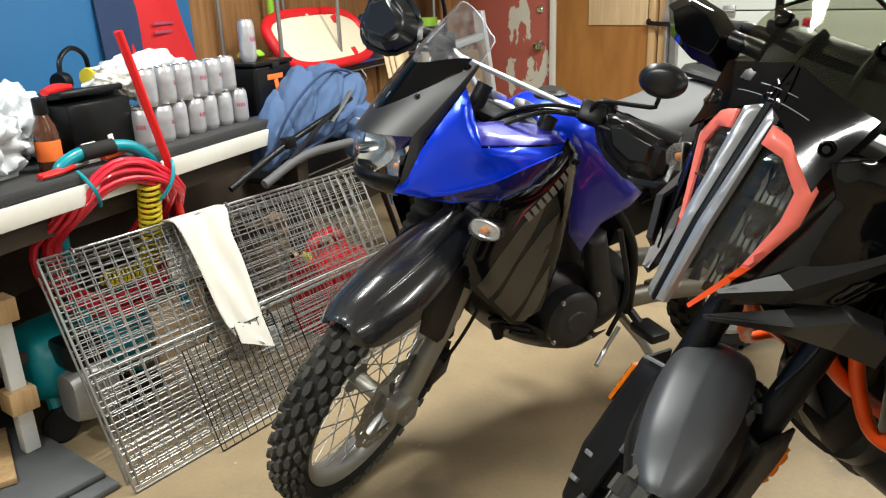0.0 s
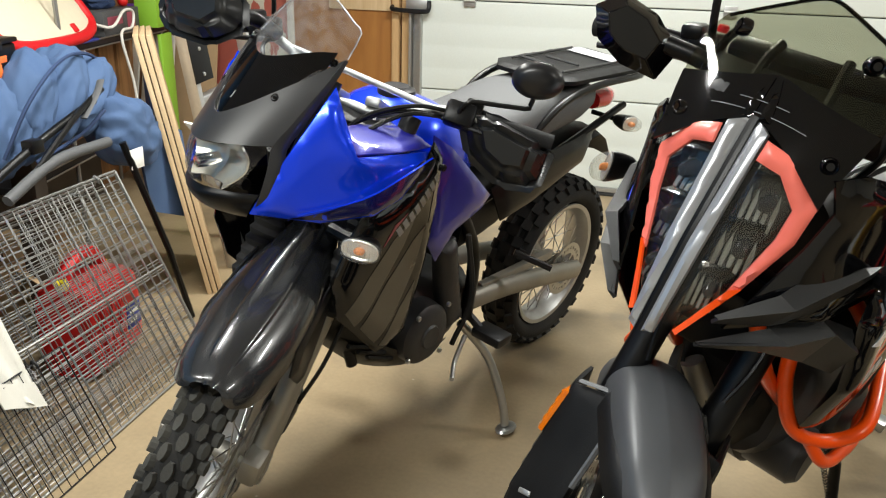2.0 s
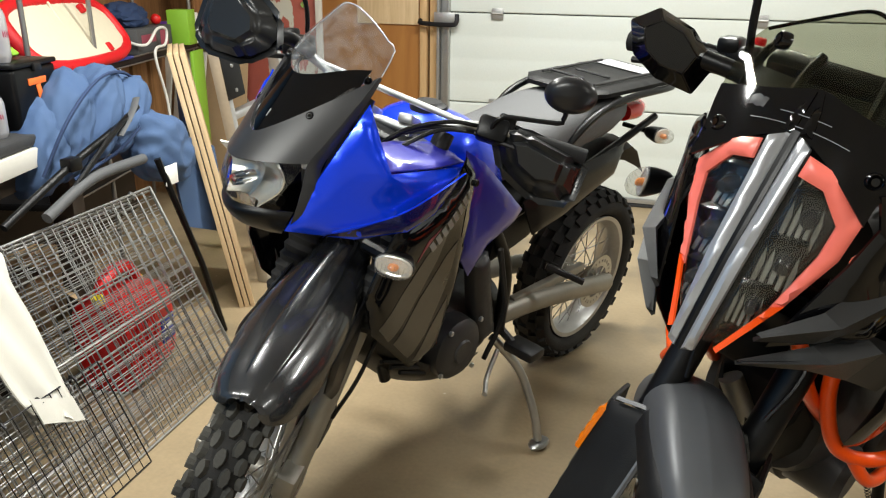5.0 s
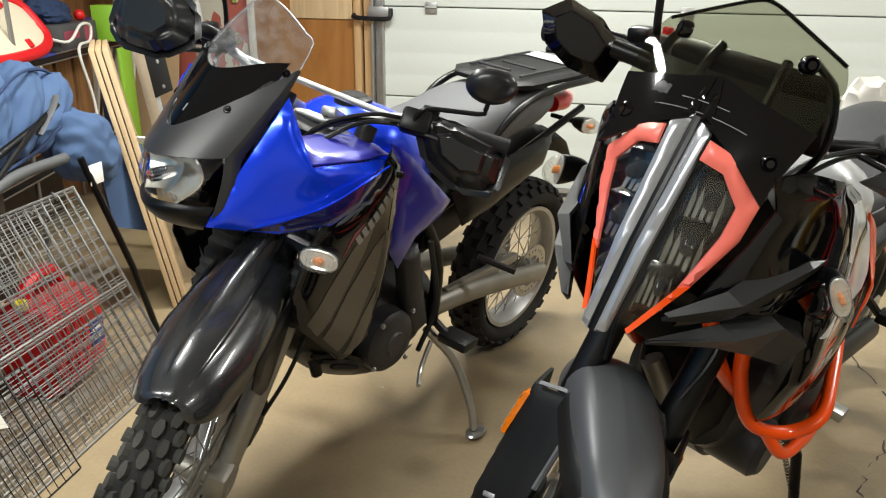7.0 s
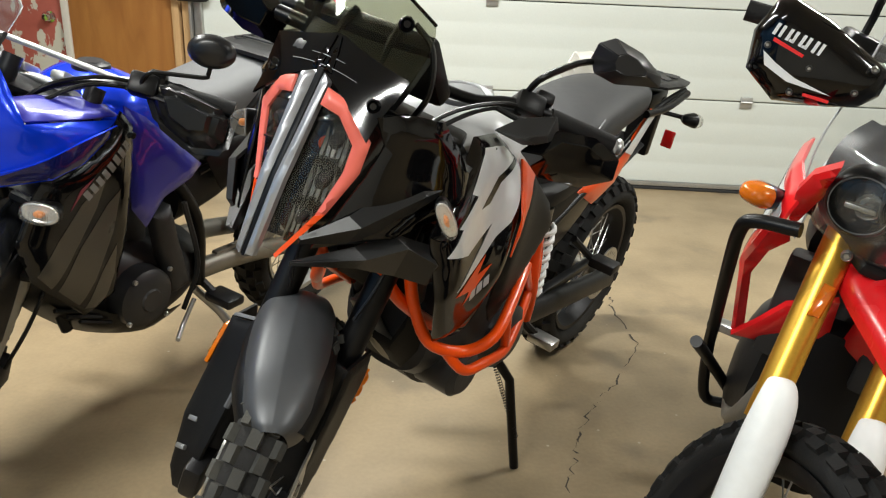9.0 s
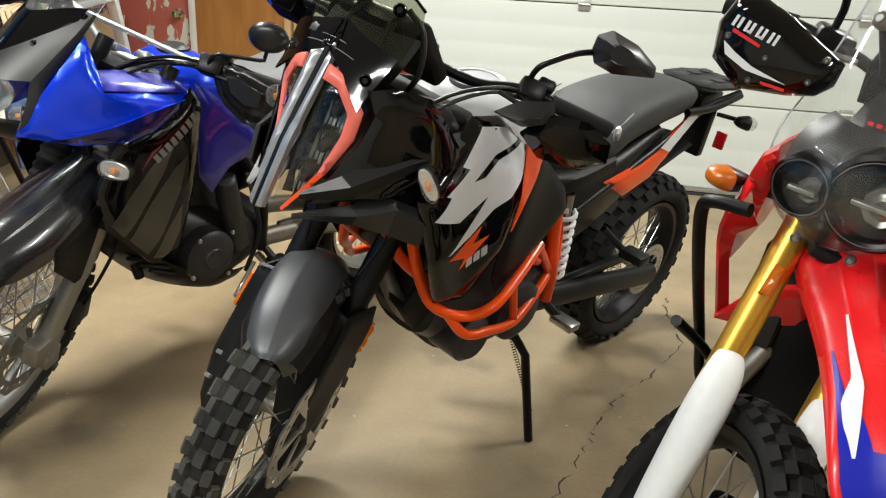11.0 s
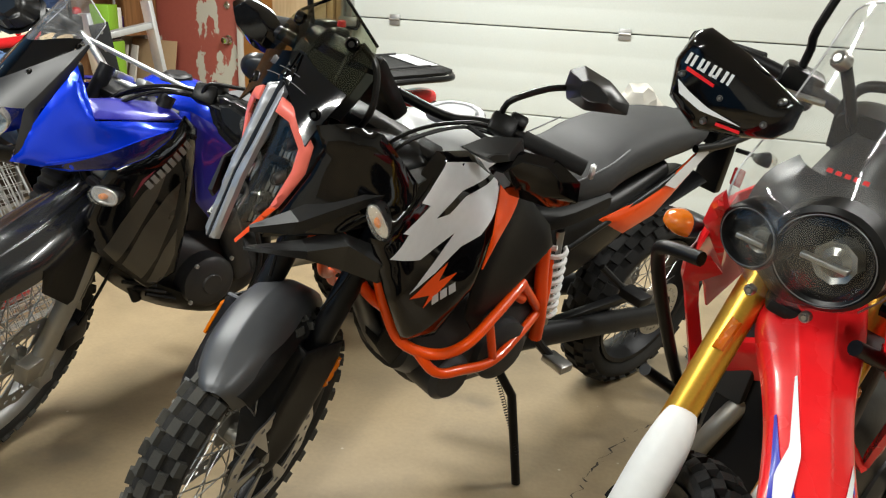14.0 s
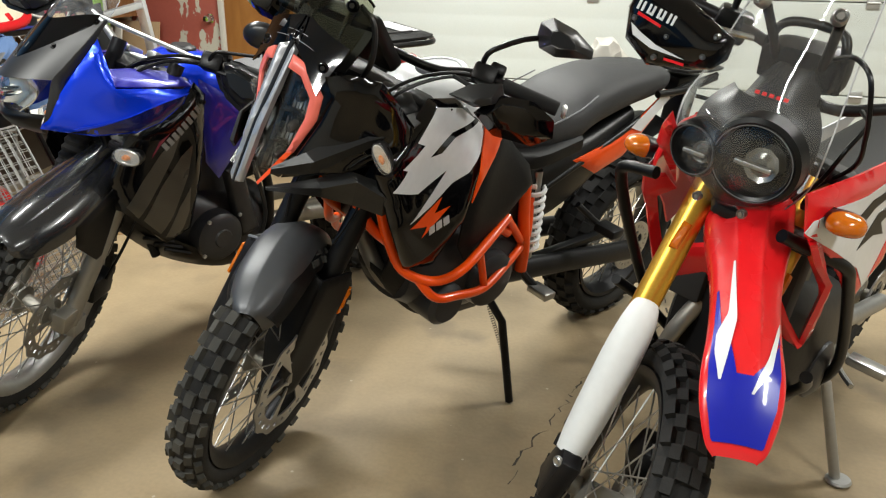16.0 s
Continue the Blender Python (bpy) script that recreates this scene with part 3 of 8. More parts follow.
def disc_bm(r0, r1, y, n=72, wave=0.0, holes=True):
    """A drilled disc with six arms to its carrier, in one piece."""
    bm = bmesh.new()
    sides = []
    for yy in (y - 0.0022, y + 0.0022):
        rows = []
        for i in range(n):
            a = 2 * math.pi * i / n
            inner = 0.032 if i % 12 in (0, 1) else r0
            ro = r1 + wave * math.cos(a * 12)
            rows.append([bm.verts.new((r * math.cos(a), yy, r * math.sin(a))) for r in (inner, max(inner, r0) + 0.001, r0 + (r1 - r0) * 0.35, r0 + (r1 - r0) * 0.65, ro)])
        sides.append(rows)
    for i in range(n):
        j = (i + 1) % n
        for k in range(4):
            if holes and k == 2 and i % 3 == 1:
                for u, v in (((i, 2), (j, 2)), ((i, 3), (j, 3)), ((i, 2), (i, 3)), ((j, 2), (j, 3))):
                    bm.faces.new((sides[0][u[0]][u[1]], sides[0][v[0]][v[1]], sides[1][v[0]][v[1]], sides[1][u[0]][u[1]]))
                continue
            for rows in sides:
                bm.faces.new((rows[i][k], rows[j][k], rows[j][k + 1], rows[i][k + 1]))
        for k in (0, 4):
            bm.faces.new((sides[0][i][k], sides[0][j][k], sides[1][j][k], sides[1][i][k]))
    return bm


def wheel(bike, name, x, R, w, rim, pattern, rim_mat="alloy", steered=False, disc=(0.15, 0.105), disc_y=(0.06,), spokes=36, tyre_mat="rubber", knob_mat=None, sprocket=False):
    rw = w * 0.36
    prof = [(rim - 0.006, -rw), (rim + 0.008, -rw - 0.003), (rim + 0.008, -rw + 0.004), (rim - 0.008, -rw + 0.008), (rim - 0.018, -rw * 0.4), (rim - 0.02, 0), (rim - 0.018, rw * 0.4), (rim - 0.008, rw - 0.008), (rim + 0.008, rw - 0.004), (rim + 0.008, rw + 0.003), (rim - 0.006, rw), (rim - 0.024, rw * 0.45), (rim - 0.028, 0), (rim - 0.024, -rw * 0.45)]
    wob = bike.add(name, lathe(prof, 64, closed=True), rim_mat)
    wob.matrix_local = (bike.S if steered else Matrix()) @ Matrix.Translation((x, 0, R))
    car, knobs = tyre_bm(R, w, rim, pattern)
    t = bike.add("tyre", car, tyre_mat, "black rubber tyre", wob)
    bike.add("tread", knobs, knob_mat or tyre_mat, "", wob, flat=20)
    hub = lathe([(0, -0.075), (0.02, -0.075), (0.02, -0.055), (0.045, -0.05), (0.045, -0.044), (0.024, -0.036), (0.022, 0), (0.024, 0.036), (0.045, 0.044), (0.045, 0.05), (0.02, 0.055), (0.02, 0.075), (0, 0.075)], 28)
    bike.add("hub", hub, "dull_alloy", "", wob)
    me = None
    for k in range(spokes):
        side = 1 if k % 2 else -1
        lean = 1 if (k // 2) % 2 else -1
        a = 2 * math.pi * k / spokes
        a0 = a + lean * 0.9
        p0 = (0.043 * math.cos(a0), side * 0.046, 0.043 * math.sin(a0))
        p1 = ((rim - 0.02) * math.cos(a), side * 0.008, (rim - 0.02) * math.sin(a))
        if me is None:
            pass
        sp = tube([p0, p1], 0.0019, 5, 0)
        bike.add("spoke", sp, "steel", "", wob)
    for dy in disc_y:
        bike.add("brake_disc", disc_bm(disc[1], disc[0], dy, wave=0.004), "steel", "drilled steel brake disc", wob)
    if sprocket:
        bike.add("sprocket", disc_bm(0.06, 0.1, sprocket, wave=0.0), "steel", "", wob)
    return wob


def signal(bike, p, d, amber=False, steered=False, L=0.075, wide=1.0, shape=Matrix()):
    """A turn signal: housing, bowl, bulb and lens, at p, facing along d."""
    big = 1.0 if amber else 1.12
    def sec(s, ww, hh):
        return [V((s * L, 0, 0)) + V((0, c.y, c.z)) for c in sup(0, 0, 0, ww * wide * big, hh * big, 2.5, 20)]
    root = bike.add("turn_signal", loft([sec(-0.5, 0.008, 0.007), sec(-0.35, 0.022, 0.015), sec(-0.1, 0.031, 0.02), sec(0.05, 0.0335, 0.0222), sec(0.09, 0.0325, 0.0212)], 3), "black_satin", "turn signal with an amber lens" if amber else "turn signal with a clear lens")
    lens = loft([sec(0.06, 0.033, 0.022), sec(0.14, 0.0325, 0.0215), sec(0.3, 0.027, 0.017), sec(0.4, 0.014, 0.009), sec(0.42, 0.003, 0.002)], 3)
    bike.add("lens", lens, "amber" if amber else "signal_glass", "", root)
    for k in range(-3, 4):
        bike.add("lens_rib", tube([V((0.37 * L - abs(k) * 0.0024, k * 0.0072 * wide * big, -0.012)), V((0.41 * L - abs(k) * 0.0026, k * 0.0072 * wide * big, 0)), V((0.37 * L - abs(k) * 0.0024, k * 0.0072 * wide * big, 0.012))], 0.0008, 4, 2), "amber" if amber else "lamp_glass", "", root)
    if not amber:
        bike.add("bowl", loft([sec(0.1, 0.0315, 0.0205), sec(0.12, 0.028, 0.017), sec(0.05, 0.012, 0.008), sec(0.05, 0.002, 0.002)], 2), "lamp_silver", "silver bowl", root)
        bulb = lathe([(0, 0.24 * L), (0.005, 0.23 * L), (0.0075, 0.19 * L), (0.0075, 0.08 * L)], 12, "x")
        bike.add("bulb", moved(bulb, Matrix.Diagonal((1, 1.5, 1, 1))), "amber_bulb", "", root)
    q = V((1, 0, 0)).rotation_difference(V(d)).to_matrix().to_4x4()
    root.matrix_local = (bike.S if steered else Matrix()) @ Matrix.Translation(p) @ q @ shape
    return root


glass("signal_glass", (0.9, 0.9, 0.88), haze=0.05, scratch=0.12)


def coil(p0, p1, r, wire, turns, sides=6):
    p0, p1 = V(p0), V(p1)
    d = (p1 - p0).normalized()
    x = d.orthogonal().normalized()
    y = d.cross(x)
    pts = []
    n = turns * 12
    for i in range(n + 1):
        a = 2 * math.pi * i / 12
        pts.append(p0 + (p1 - p0) * (i / n) + x * (r * math.cos(a)) + y * (r * math.sin(a)))
    return tube(pts, wire, sides, 0)

# ---- black, white and orange adventure motorcycle ----
def adventure_bike():
    b = Bike(bike_pose(-0.119, 1.08, KTM_HEAD, KTM_LEAN), "black, white and orange adventure motorcycle on its side stand", 26, 0.11, KTM_STEER, (-0.215, -0.015), (-0.115, -0.04))
    S = True
    front = wheel(b, "front_wheel", 0.0, 0.345, 0.095, 0.268, KNOB_BLOCK, "dark_metal", S, (0.16, 0.12), (-0.075, 0.075), knob_mat="rubber_dusty", tyre_mat="rubber")
    wheel(b, "rear_wheel", -1.74, 0.335, 0.155, 0.235, KNOB_REAR, "dark_metal", False, (0.13, 0.09), (-0.09,), sprocket=0.1)
    for s in (1, -1):
        up = V((-math.sin(b.rake), 0, math.cos(b.rake)))
        base = V((-0.035, 0.084 * s, 0.345))
        b.add("fork_tube", tube([base + up * 0.28, base + up * 0.74], 0.0285, 20, 0), "black_satin", "black upside-down fork tube", steered=S)
        b.add("fork_slider", bm_join(tube([base, base + up * 0.3], 0.022, 16, 0), box(-0.05, 0.04, 0.084 * s - 0.02, 0.084 * s + 0.02, 0.31, 0.39, 0.012)), "dark_metal", steered=S)
        cal = bm_join(box(-0.2, -0.1, 0.075 * s - 0.03, 0.075 * s + 0.035, 0.31, 0.40, 0.014), box(-0.14, -0.03, 0.09 * s - 0.012, 0.09 * s + 0.012, 0.33, 0.38, 0.005))
        b.add("brake_caliper", cal, "black_satin", steered=S)
        b.add("fork_cable", tube([(-0.17, 0.07 * s, 0.72), (-0.21, 0.085 * s, 0.8), (-0.3, 0.08 * s, 0.92)], 0.004, 6), "black_satin", steered=S)
    # front fender over the wheel
    rows = []
    for phi, hw, dr, crest in ((58, 0.026, 0.03, 0.004), (61, 0.046, 0.034, 0.01), (68, 0.062, 0.038, 0.016), (78, 0.071, 0.042, 0.02), (95, 0.075, 0.05, 0.022), (112, 0.074, 0.055, 0.02), (128, 0.068, 0.05, 0.016)):
        a, row = radians(phi), []
        for u, drop in ((-1.0, 0.07), (-0.95, 0.035), (-0.72, 0.008), (-0.4, -0.001), (-0.06, -crest * 0.3), (0.06, -crest * 0.3), (0.4, -0.001), (0.72, 0.008), (0.95, 0.035), (1.0, 0.07)):
            r = 0.345 + dr - drop
            row.append((r * math.cos(a), u * hw, 0.345 + r * math.sin(a)))
        rows.append(row)
    b.add("front_fender", shell(rows, 0.004, 5, 3), "fender_grey", "matte grey and silver front fender", steered=S)
    low = []
    for phi, hw, dr in ((60, 0.05, 0.016), (66, 0.06, 0.02), (76, 0.072, 0.026), (100, 0.075, 0.034)):
        a = radians(phi)
        low.append([((0.345 + dr - d) * math.cos(a), u * hw, 0.345 + (0.345 + dr - d) * math.sin(a)) for u, d in ((-1.15, 0.05), (-0.9, 0.012), (0, 0), (0.9, 0.012), (1.15, 0.05))])
    b.add("fender_base", shell(low, 0.004, 4, 3), "black_matte", steered=S)

    # fork legs, guards and fender sit a hand to the right of the wheel's foot
    front.matrix_local = b.S @ Matrix.Rotation(radians(3.5), 4, "X") @ Matrix.Translation((0, 0, 0.345))
    G = Matrix.Translation((0.035, 0.015, 0)) @ b.S @ Matrix.Translation((0.015, -0.058, -0.022))
    for o in b.root.children:
        if o.name.split(".")[0] in ("fork_tube", "fork_slider", "fork_guard", "fork_guard_side", "guard_edge", "reflector", "bolt", "front_fender", "fender_base", "fork_cable", "brake_caliper"):
            o.matrix_local = G

    # fork guards: a front plate and a side plate each, with an amber reflector and two slots
    gR = [(-0.247, -0.128, 0.632), (-0.25, -0.036, 0.657), (-0.215, -0.03, 0.6), (-0.12, -0.04, 0.42), (-0.098, -0.06, 0.31), (-0.112, -0.115, 0.28), (-0.125, -0.14, 0.31), (-0.155, -0.142, 0.43)]
    gRs = [(-0.25, -0.13, 0.632), (-0.33, -0.15, 0.62), (-0.335, -0.155, 0.55), (-0.25, -0.15, 0.36), (-0.19, -0.145, 0.27), (-0.13, -0.142, 0.27), (-0.127, -0.142, 0.31), (-0.157, -0.144, 0.43)]
    gLs = [(-0.3, 0.135, 0.625), (-0.41, 0.105, 0.605), (-0.407, 0.1, 0.545), (-0.316, 0.086, 0.33), (-0.27, 0.085, 0.27), (-0.235, 0.085, 0.262), (-0.205, 0.1, 0.33), (-0.215, 0.125, 0.42), (-0.25, 0.14, 0.53)]
    gL = [(-0.3, 0.133, 0.625), (-0.285, 0.06, 0.65), (-0.2, 0.05, 0.45), (-0.19, 0.05, 0.3), (-0.235, 0.05, 0.255), (-0.237, 0.083, 0.262), (-0.207, 0.098, 0.33), (-0.217, 0.123, 0.42)]
    for name, o, way, text in (("fork_guard", gR, (1, 0.2, 0.4), "matte black fork guard plate"), ("fork_guard_side", gRs, (0, -1, 0), "matte black side of the fork guard"), ("fork_guard", gL, (1, 0.2, 0.4), "matte black fork guard plate"), ("fork_guard_side", gLs, (0.2, 1, 0), "matte black side of the fork guard")):
        b.add(name, pillow(o, 0.006, 0.02, 0.006, 0.014, out=way), "black_matte", text)
    b.add("guard_edge", tube([(-0.247, -0.118, 0.643), (-0.249, -0.05, 0.66), (-0.24, -0.03, 0.65), (-0.21, -0.024, 0.605), (-0.16, -0.03, 0.51)], 0.006, 6, flat=0.5), "grey_silver", "worn silver edge of the fork guard")
    b.add("reflector", pillow([(-0.262, -0.14, 0.615), (-0.236, -0.136, 0.615), (-0.2, -0.146, 0.535), (-0.224, -0.15, 0.53)], 0.006, 0.01, 0.008, 0.008, out=(0.4, -1, 0)), "amber", "amber side reflector")
    b.add("reflector", pillow([(-0.4, 0.112, 0.56), (-0.412, 0.108, 0.56), (-0.385, 0.1, 0.49), (-0.373, 0.105, 0.49)], 0.006, 0.01, 0.008, 0.008, out=(0, 1, 0)), "amber", "amber side reflector")
    for p, q in (((-0.15, -0.105, 0.44), (0.75, -0.3, 0.55)), ((-0.122, -0.105, 0.385), (0.75, -0.3, 0.55)), ((-0.225, 0.112, 0.4), (0.6, 0.8, 0.1)), ((-0.228, 0.098, 0.32), (0.6, 0.8, 0.1))):
        slot = box(-0.004, 0.006, -0.014, 0.014, -0.005, 0.005, 0.002)
        turn = V((1, 0, 0)).rotation_difference(V(q)).to_matrix().to_4x4()
        b.add("slot_edge", moved(slot, Matrix.Translation(p) @ turn @ pose(0, 0, 0, 20, 0, 0)), "alloy")

    over_tyre = Matrix.Translation((-0.232, 0.045, -0.034)) @ pose(0, 0, 0, 0, 0, 38)
    for o in b.root.children:
        if o.name.split(".")[0] in ("front_fender", "fender_base"):
            o.matrix_local = over_tyre

    # headlight: two lenses with light bands, silver centre rails
    ol = [(-0.225, 0.028, 1.145), (-0.255, 0.075, 1.13), (-0.275, 0.125, 1.085), (-0.265, 0.115, 1.03), (-0.215, 0.07, 0.92), (-0.19, 0.03, 0.868), (-0.165, 0.018, 0.88), (-0.19, 0.02, 1.0)]
    b.both("headlight_lens", ol, "lamp_glass", "clear headlight lens", h=0.012, r=0.04, thick=0.002, step=0.016, out=(1, 0.4, 0))
    back = [(x - 0.045, y, z) for x, y, z in ol]
    b.both("headlight_bowl", back, "lamp_grey", "", h=0.002, r=0.02, thick=0.01, step=0.02, out=(1, 0.4, 0))
    for s in (1, -1):
        for k, (cy, cz, cx, hw, hh) in enumerate(((0.066, 1.068, -0.252, 0.03, 0.026), (0.062, 1.0, -0.24, 0.032, 0.026), (0.05, 0.935, -0.22, 0.024, 0.022))):
            at = Matrix.Translation((cx + 0.02, cy * s, cz)) @ pose(0, 0, 0, 0, 10, 20 * s)
            b.add("lamp_projector", moved(lathe([(0, 0.004), (hw * 0.3, 0.002), (hw * 0.46, -0.006), (hw * 0.5, -0.02)], 20, "x"), at @ Matrix.Translation((0.002, 0.006 * s, 0.0))), "lamp_dark", "dark lamp projector")
            for q in range(5):
                y0 = -hw + 2 * hw * q / 5
                rib = [(0.004 - 0.003 * (q % 2), y0 + 0.001, -hh), (0.004 - 0.003 * (q % 2), y0 + hw * 0.24, -hh * 1.05), (-0.012, y0 + hw * 0.3, hh * 0.1), (-0.016, y0 + hw * 0.12, hh * 0.95), (-0.012, y0 + 0.001, hh * 0.2)]
                b.add("lamp_rib", moved(pillow(rib, 0.001, 0.004, 0.003, 0.012, out=(1, 0, 0)), at @ Matrix.Translation((-0.008, 0, -hh * 0.55))), "lamp_facet", "bright facet of the lamp reflector")
            shelf = [(-0.004, -hw, 0), (-0.01, hw * 0.9, 0.006), (-0.024, hw * 0.9, 0.006), (-0.024, -hw, 0)]
            b.add("lamp_divider", moved(pillow(shelf, 0.001, 0.004, 0.003, 0.016, out=(0, 0, 1)), at @ Matrix.Translation((0, 0, hh * 1.25))), "lamp_grey")
        band = [(-0.222, 0.04, 1.152), (-0.252, 0.085, 1.138), (-0.278, 0.136, 1.085), (-0.27, 0.128, 1.03), (-0.235, 0.092, 0.95), (-0.222, 0.078, 0.945), (-0.25, 0.104, 1.03), (-0.256, 0.109, 1.075), (-0.238, 0.075, 1.115), (-0.214, 0.038, 1.125)]
        b.add("light_band", pillow([(x + 0.008, y * s, z) for x, y, z in band], 0.006, 0.014, 0.004, 0.01, out=(1, 0.4 * s, 0)), "light_orange", "pale orange daytime light band")
        tip = [(-0.236, 0.094, 0.952), (-0.224, 0.08, 0.948), (-0.185, 0.038, 0.872), (-0.185, 0.045, 0.868)]
        b.add("orange_trim", pillow([(x + 0.012, y * s, z) for x, y, z in tip], 0.004, 0.008, 0.004, 0.01, out=(1, 0.4 * s, 0)), "orange_plastic", "orange trim below the headlight")
    for s in (1, -1):
        rail = [(-0.232, 0.006 * s, 1.168), (-0.228, 0.03 * s, 1.158), (-0.178, 0.026 * s, 1.0), (-0.152, 0.02 * s, 0.872), (-0.148, 0.006 * s, 0.868), (-0.175, 0.006 * s, 1.0)]
        b.add("centre_rail", pillow([(x + 0.012, y, z) for x, y, z in rail], 0.006, 0.012, 0.012, 0.008, out=(1, 0, 0)), "rail_silver", "silver centre rail of the headlight")
    b.add("centre_groove", tube([(-0.222, 0, 1.17), (-0.17, 0, 1.0), (-0.145, 0, 0.865)], 0.008, 8), "black_satin")

    # the lamp unit leans back towards its top and narrows a little
    for o in b.root.children:
        if o.name.split(".")[0] in ("headlight_lens", "headlight_bowl", "lamp_projector", "lamp_rib", "lamp_divider", "light_band", "orange_trim", "centre_rail", "centre_groove"):
            slim = 1.0 if o.name.startswith("centre") else 0.9
            for v in o.data.vertices:
                v.co.y *= slim
                v.co.x -= 0.19 * (v.co.z - 0.875) * (1 - min(1, abs(v.co.y) / 0.13))

    # nose cover round the headlight and up to the screen
    def nose(z, u, lift=0.0):
        """Point of the upright nose and screen at height z and across u (-1 to 1)."""
        w = 0.135 + 0.02 * math.sin(math.pi * min(1, max(0, (z - 1.12) / 0.2))) - 0.06 * max(0, (z - 1.24) / 0.09) ** 1.6
        return V((-0.268 - 0.68 * (z - 1.15) - 0.03 * abs(u) ** 2 + lift, w * u * 0.95, z))
    US = (-1, -0.8, -0.55, -0.28, 0, 0.28, 0.55, 0.8, 1)
    lowz = lambda u: 1.165 - 0.075 * abs(u) ** 1.4
    cut = lambda u: 1.222 - 0.035 * abs(u)
    topz = lambda u: 1.325 - 0.055 * abs(u) ** 1.8
    b.add("nose_cover", shell([[nose(lowz(u) + (cut(u) - lowz(u)) * i / 4, u, 0.004) for u in US] for i in range(5)], 0.004, 3, 3), "black_gloss", "gloss black nose cowl")
    for zz, half in ((1.176, 0.5), (1.19, 0.25)):
        b.add("nose_seam", tube([nose(zz - 0.03 * (q / 8 * half * 2 - half) ** 2, q / 8 * half * 2 - half, 0.0105) for q in range(9)], 0.0008, 5, 2), "grey_silver", "thin seam of the nose cowl")
    for s in (1, -1):
        ridge = [nose(1.168, 0.03 * s, 0.01), nose(1.168, 0.16 * s, 0.01), nose(1.2, 0.1 * s, 0.012), nose(1.222, 0.035 * s, 0.012)]
        b.add("nose_ridge", pillow(ridge, 0.004, 0.008, 0.006, 0.008, out=(1, 0, 0.6)), "black_gloss", "gloss black ridge above the headlight")
    b.add("nose_intake", pillow([nose(1.178, -0.62, 0.008), nose(1.2, -0.6, 0.008), nose(1.196, -0.4, 0.008), nose(1.18, -0.42, 0.008)], 0.002, 0.006, 0.003, 0.008, out=(1, 0, 0.5)), "engine_grey")
    cheek = [(-0.27, 0.13, 1.13), (-0.31, 0.155, 1.14), (-0.38, 0.185, 1.125), (-0.42, 0.2, 1.075), (-0.47, 0.2, 1.02), (-0.46, 0.21, 0.96), (-0.3, 0.18, 0.93), (-0.2, 0.09, 0.9), (-0.265, 0.13, 1.03), (-0.285, 0.142, 1.085)]
    b.both("cheek_panel", cheek, "black_gloss", "gloss black side fairing", h=0.015, r=0.05, thick=0.004, step=0.02, out=(0.5, 1, 0))
    # smoked windscreen
    b.add("windscreen", shell([[nose(cut(u) - 0.012 + (topz(u) - cut(u) + 0.012) * i / 5, u) for u in US] for i in range(6)], 0.004, 3, 4), "smoke_glass", "smoked plastic windscreen")
    b.add("screen_edge", tube([nose(topz(k / 10 - 1), k / 10 - 1) for k in range(21)], 0.003, 6, 2), "black_gloss")
    for s in (1, -1):
        b.add("screen_arm", tube([(-0.37, 0.098 * s, 1.265), (-0.385, 0.13 * s, 1.23), (-0.375, 0.145 * s, 1.16), (-0.36, 0.12 * s, 1.1)], 0.009, 8, flat=0.6), "black_satin")
        b.add("screen_bolt", bolt((-0.352, 0.094 * s, 1.264), 0.013, (0.7, 0.6 * s, 0.2), 0.008), "black_gloss")
        b.add("screen_bolt", bolt((-0.278, 0.112 * s, 1.143), 0.012, (0.8, 0.5 * s, 0.2), 0.008), "black_gloss")
    b.add("dashboard", moved(box(-0.02, 0.02, -0.125, 0.125, -0.07, 0.065, 0.012), Matrix.Translation((-0.43, 0, 1.185)) @ pose(0, 0, 0, 0, 35, 0)), "black_satin", "black instrument panel")
    b.add("inner_bracket", bm_join(tube([(-0.33, 0.06, 1.15), (-0.37, 0.055, 1.22), (-0.4, 0.05, 1.25)], 0.008, 8), tube([(-0.33, -0.06, 1.15), (-0.37, -0.055, 1.22), (-0.4, -0.05, 1.25)], 0.008, 8), box(-0.39, -0.36, -0.07, 0.07, 1.185, 1.2, 0.004)), "black_satin", "black screen bracket")
    b.add("inner_cowl", shell([[nose(z, u, -0.05) for u in (-0.9, -0.5, 0, 0.5, 0.9)] for z in (1.13, 1.17, 1.2, 1.215)], 0.003, 3, 3), "black_matte")
    # beak wings: two stacked blades each side
    for s in (1, -1):
        m = lambda rows: [[(x, y * s, z) for x, y, z in r] for r in rows]
        up_rows = [[(-0.178, 0.080, 0.924), (-0.230, 0.135, 0.972), (-0.365, 0.160, 1.028), (-0.46, 0.165, 1.034), (-0.625, 0.135, 1.034)],
                   [(-0.174, 0.090, 0.924), (-0.236, 0.160, 0.959), (-0.345, 0.200, 1.005), (-0.445, 0.205, 1.015), (-0.61, 0.150, 1.032)],
                   [(-0.179, 0.080, 0.910), (-0.235, 0.135, 0.920), (-0.313, 0.175, 0.933), (-0.431, 0.200, 0.975), (-0.6, 0.150, 1.02)]]
        b.add("upper_blade", shell(m(up_rows)[::s], 0.006, 1, 1), "blade_black", "matte black fairing blade", flat=8)
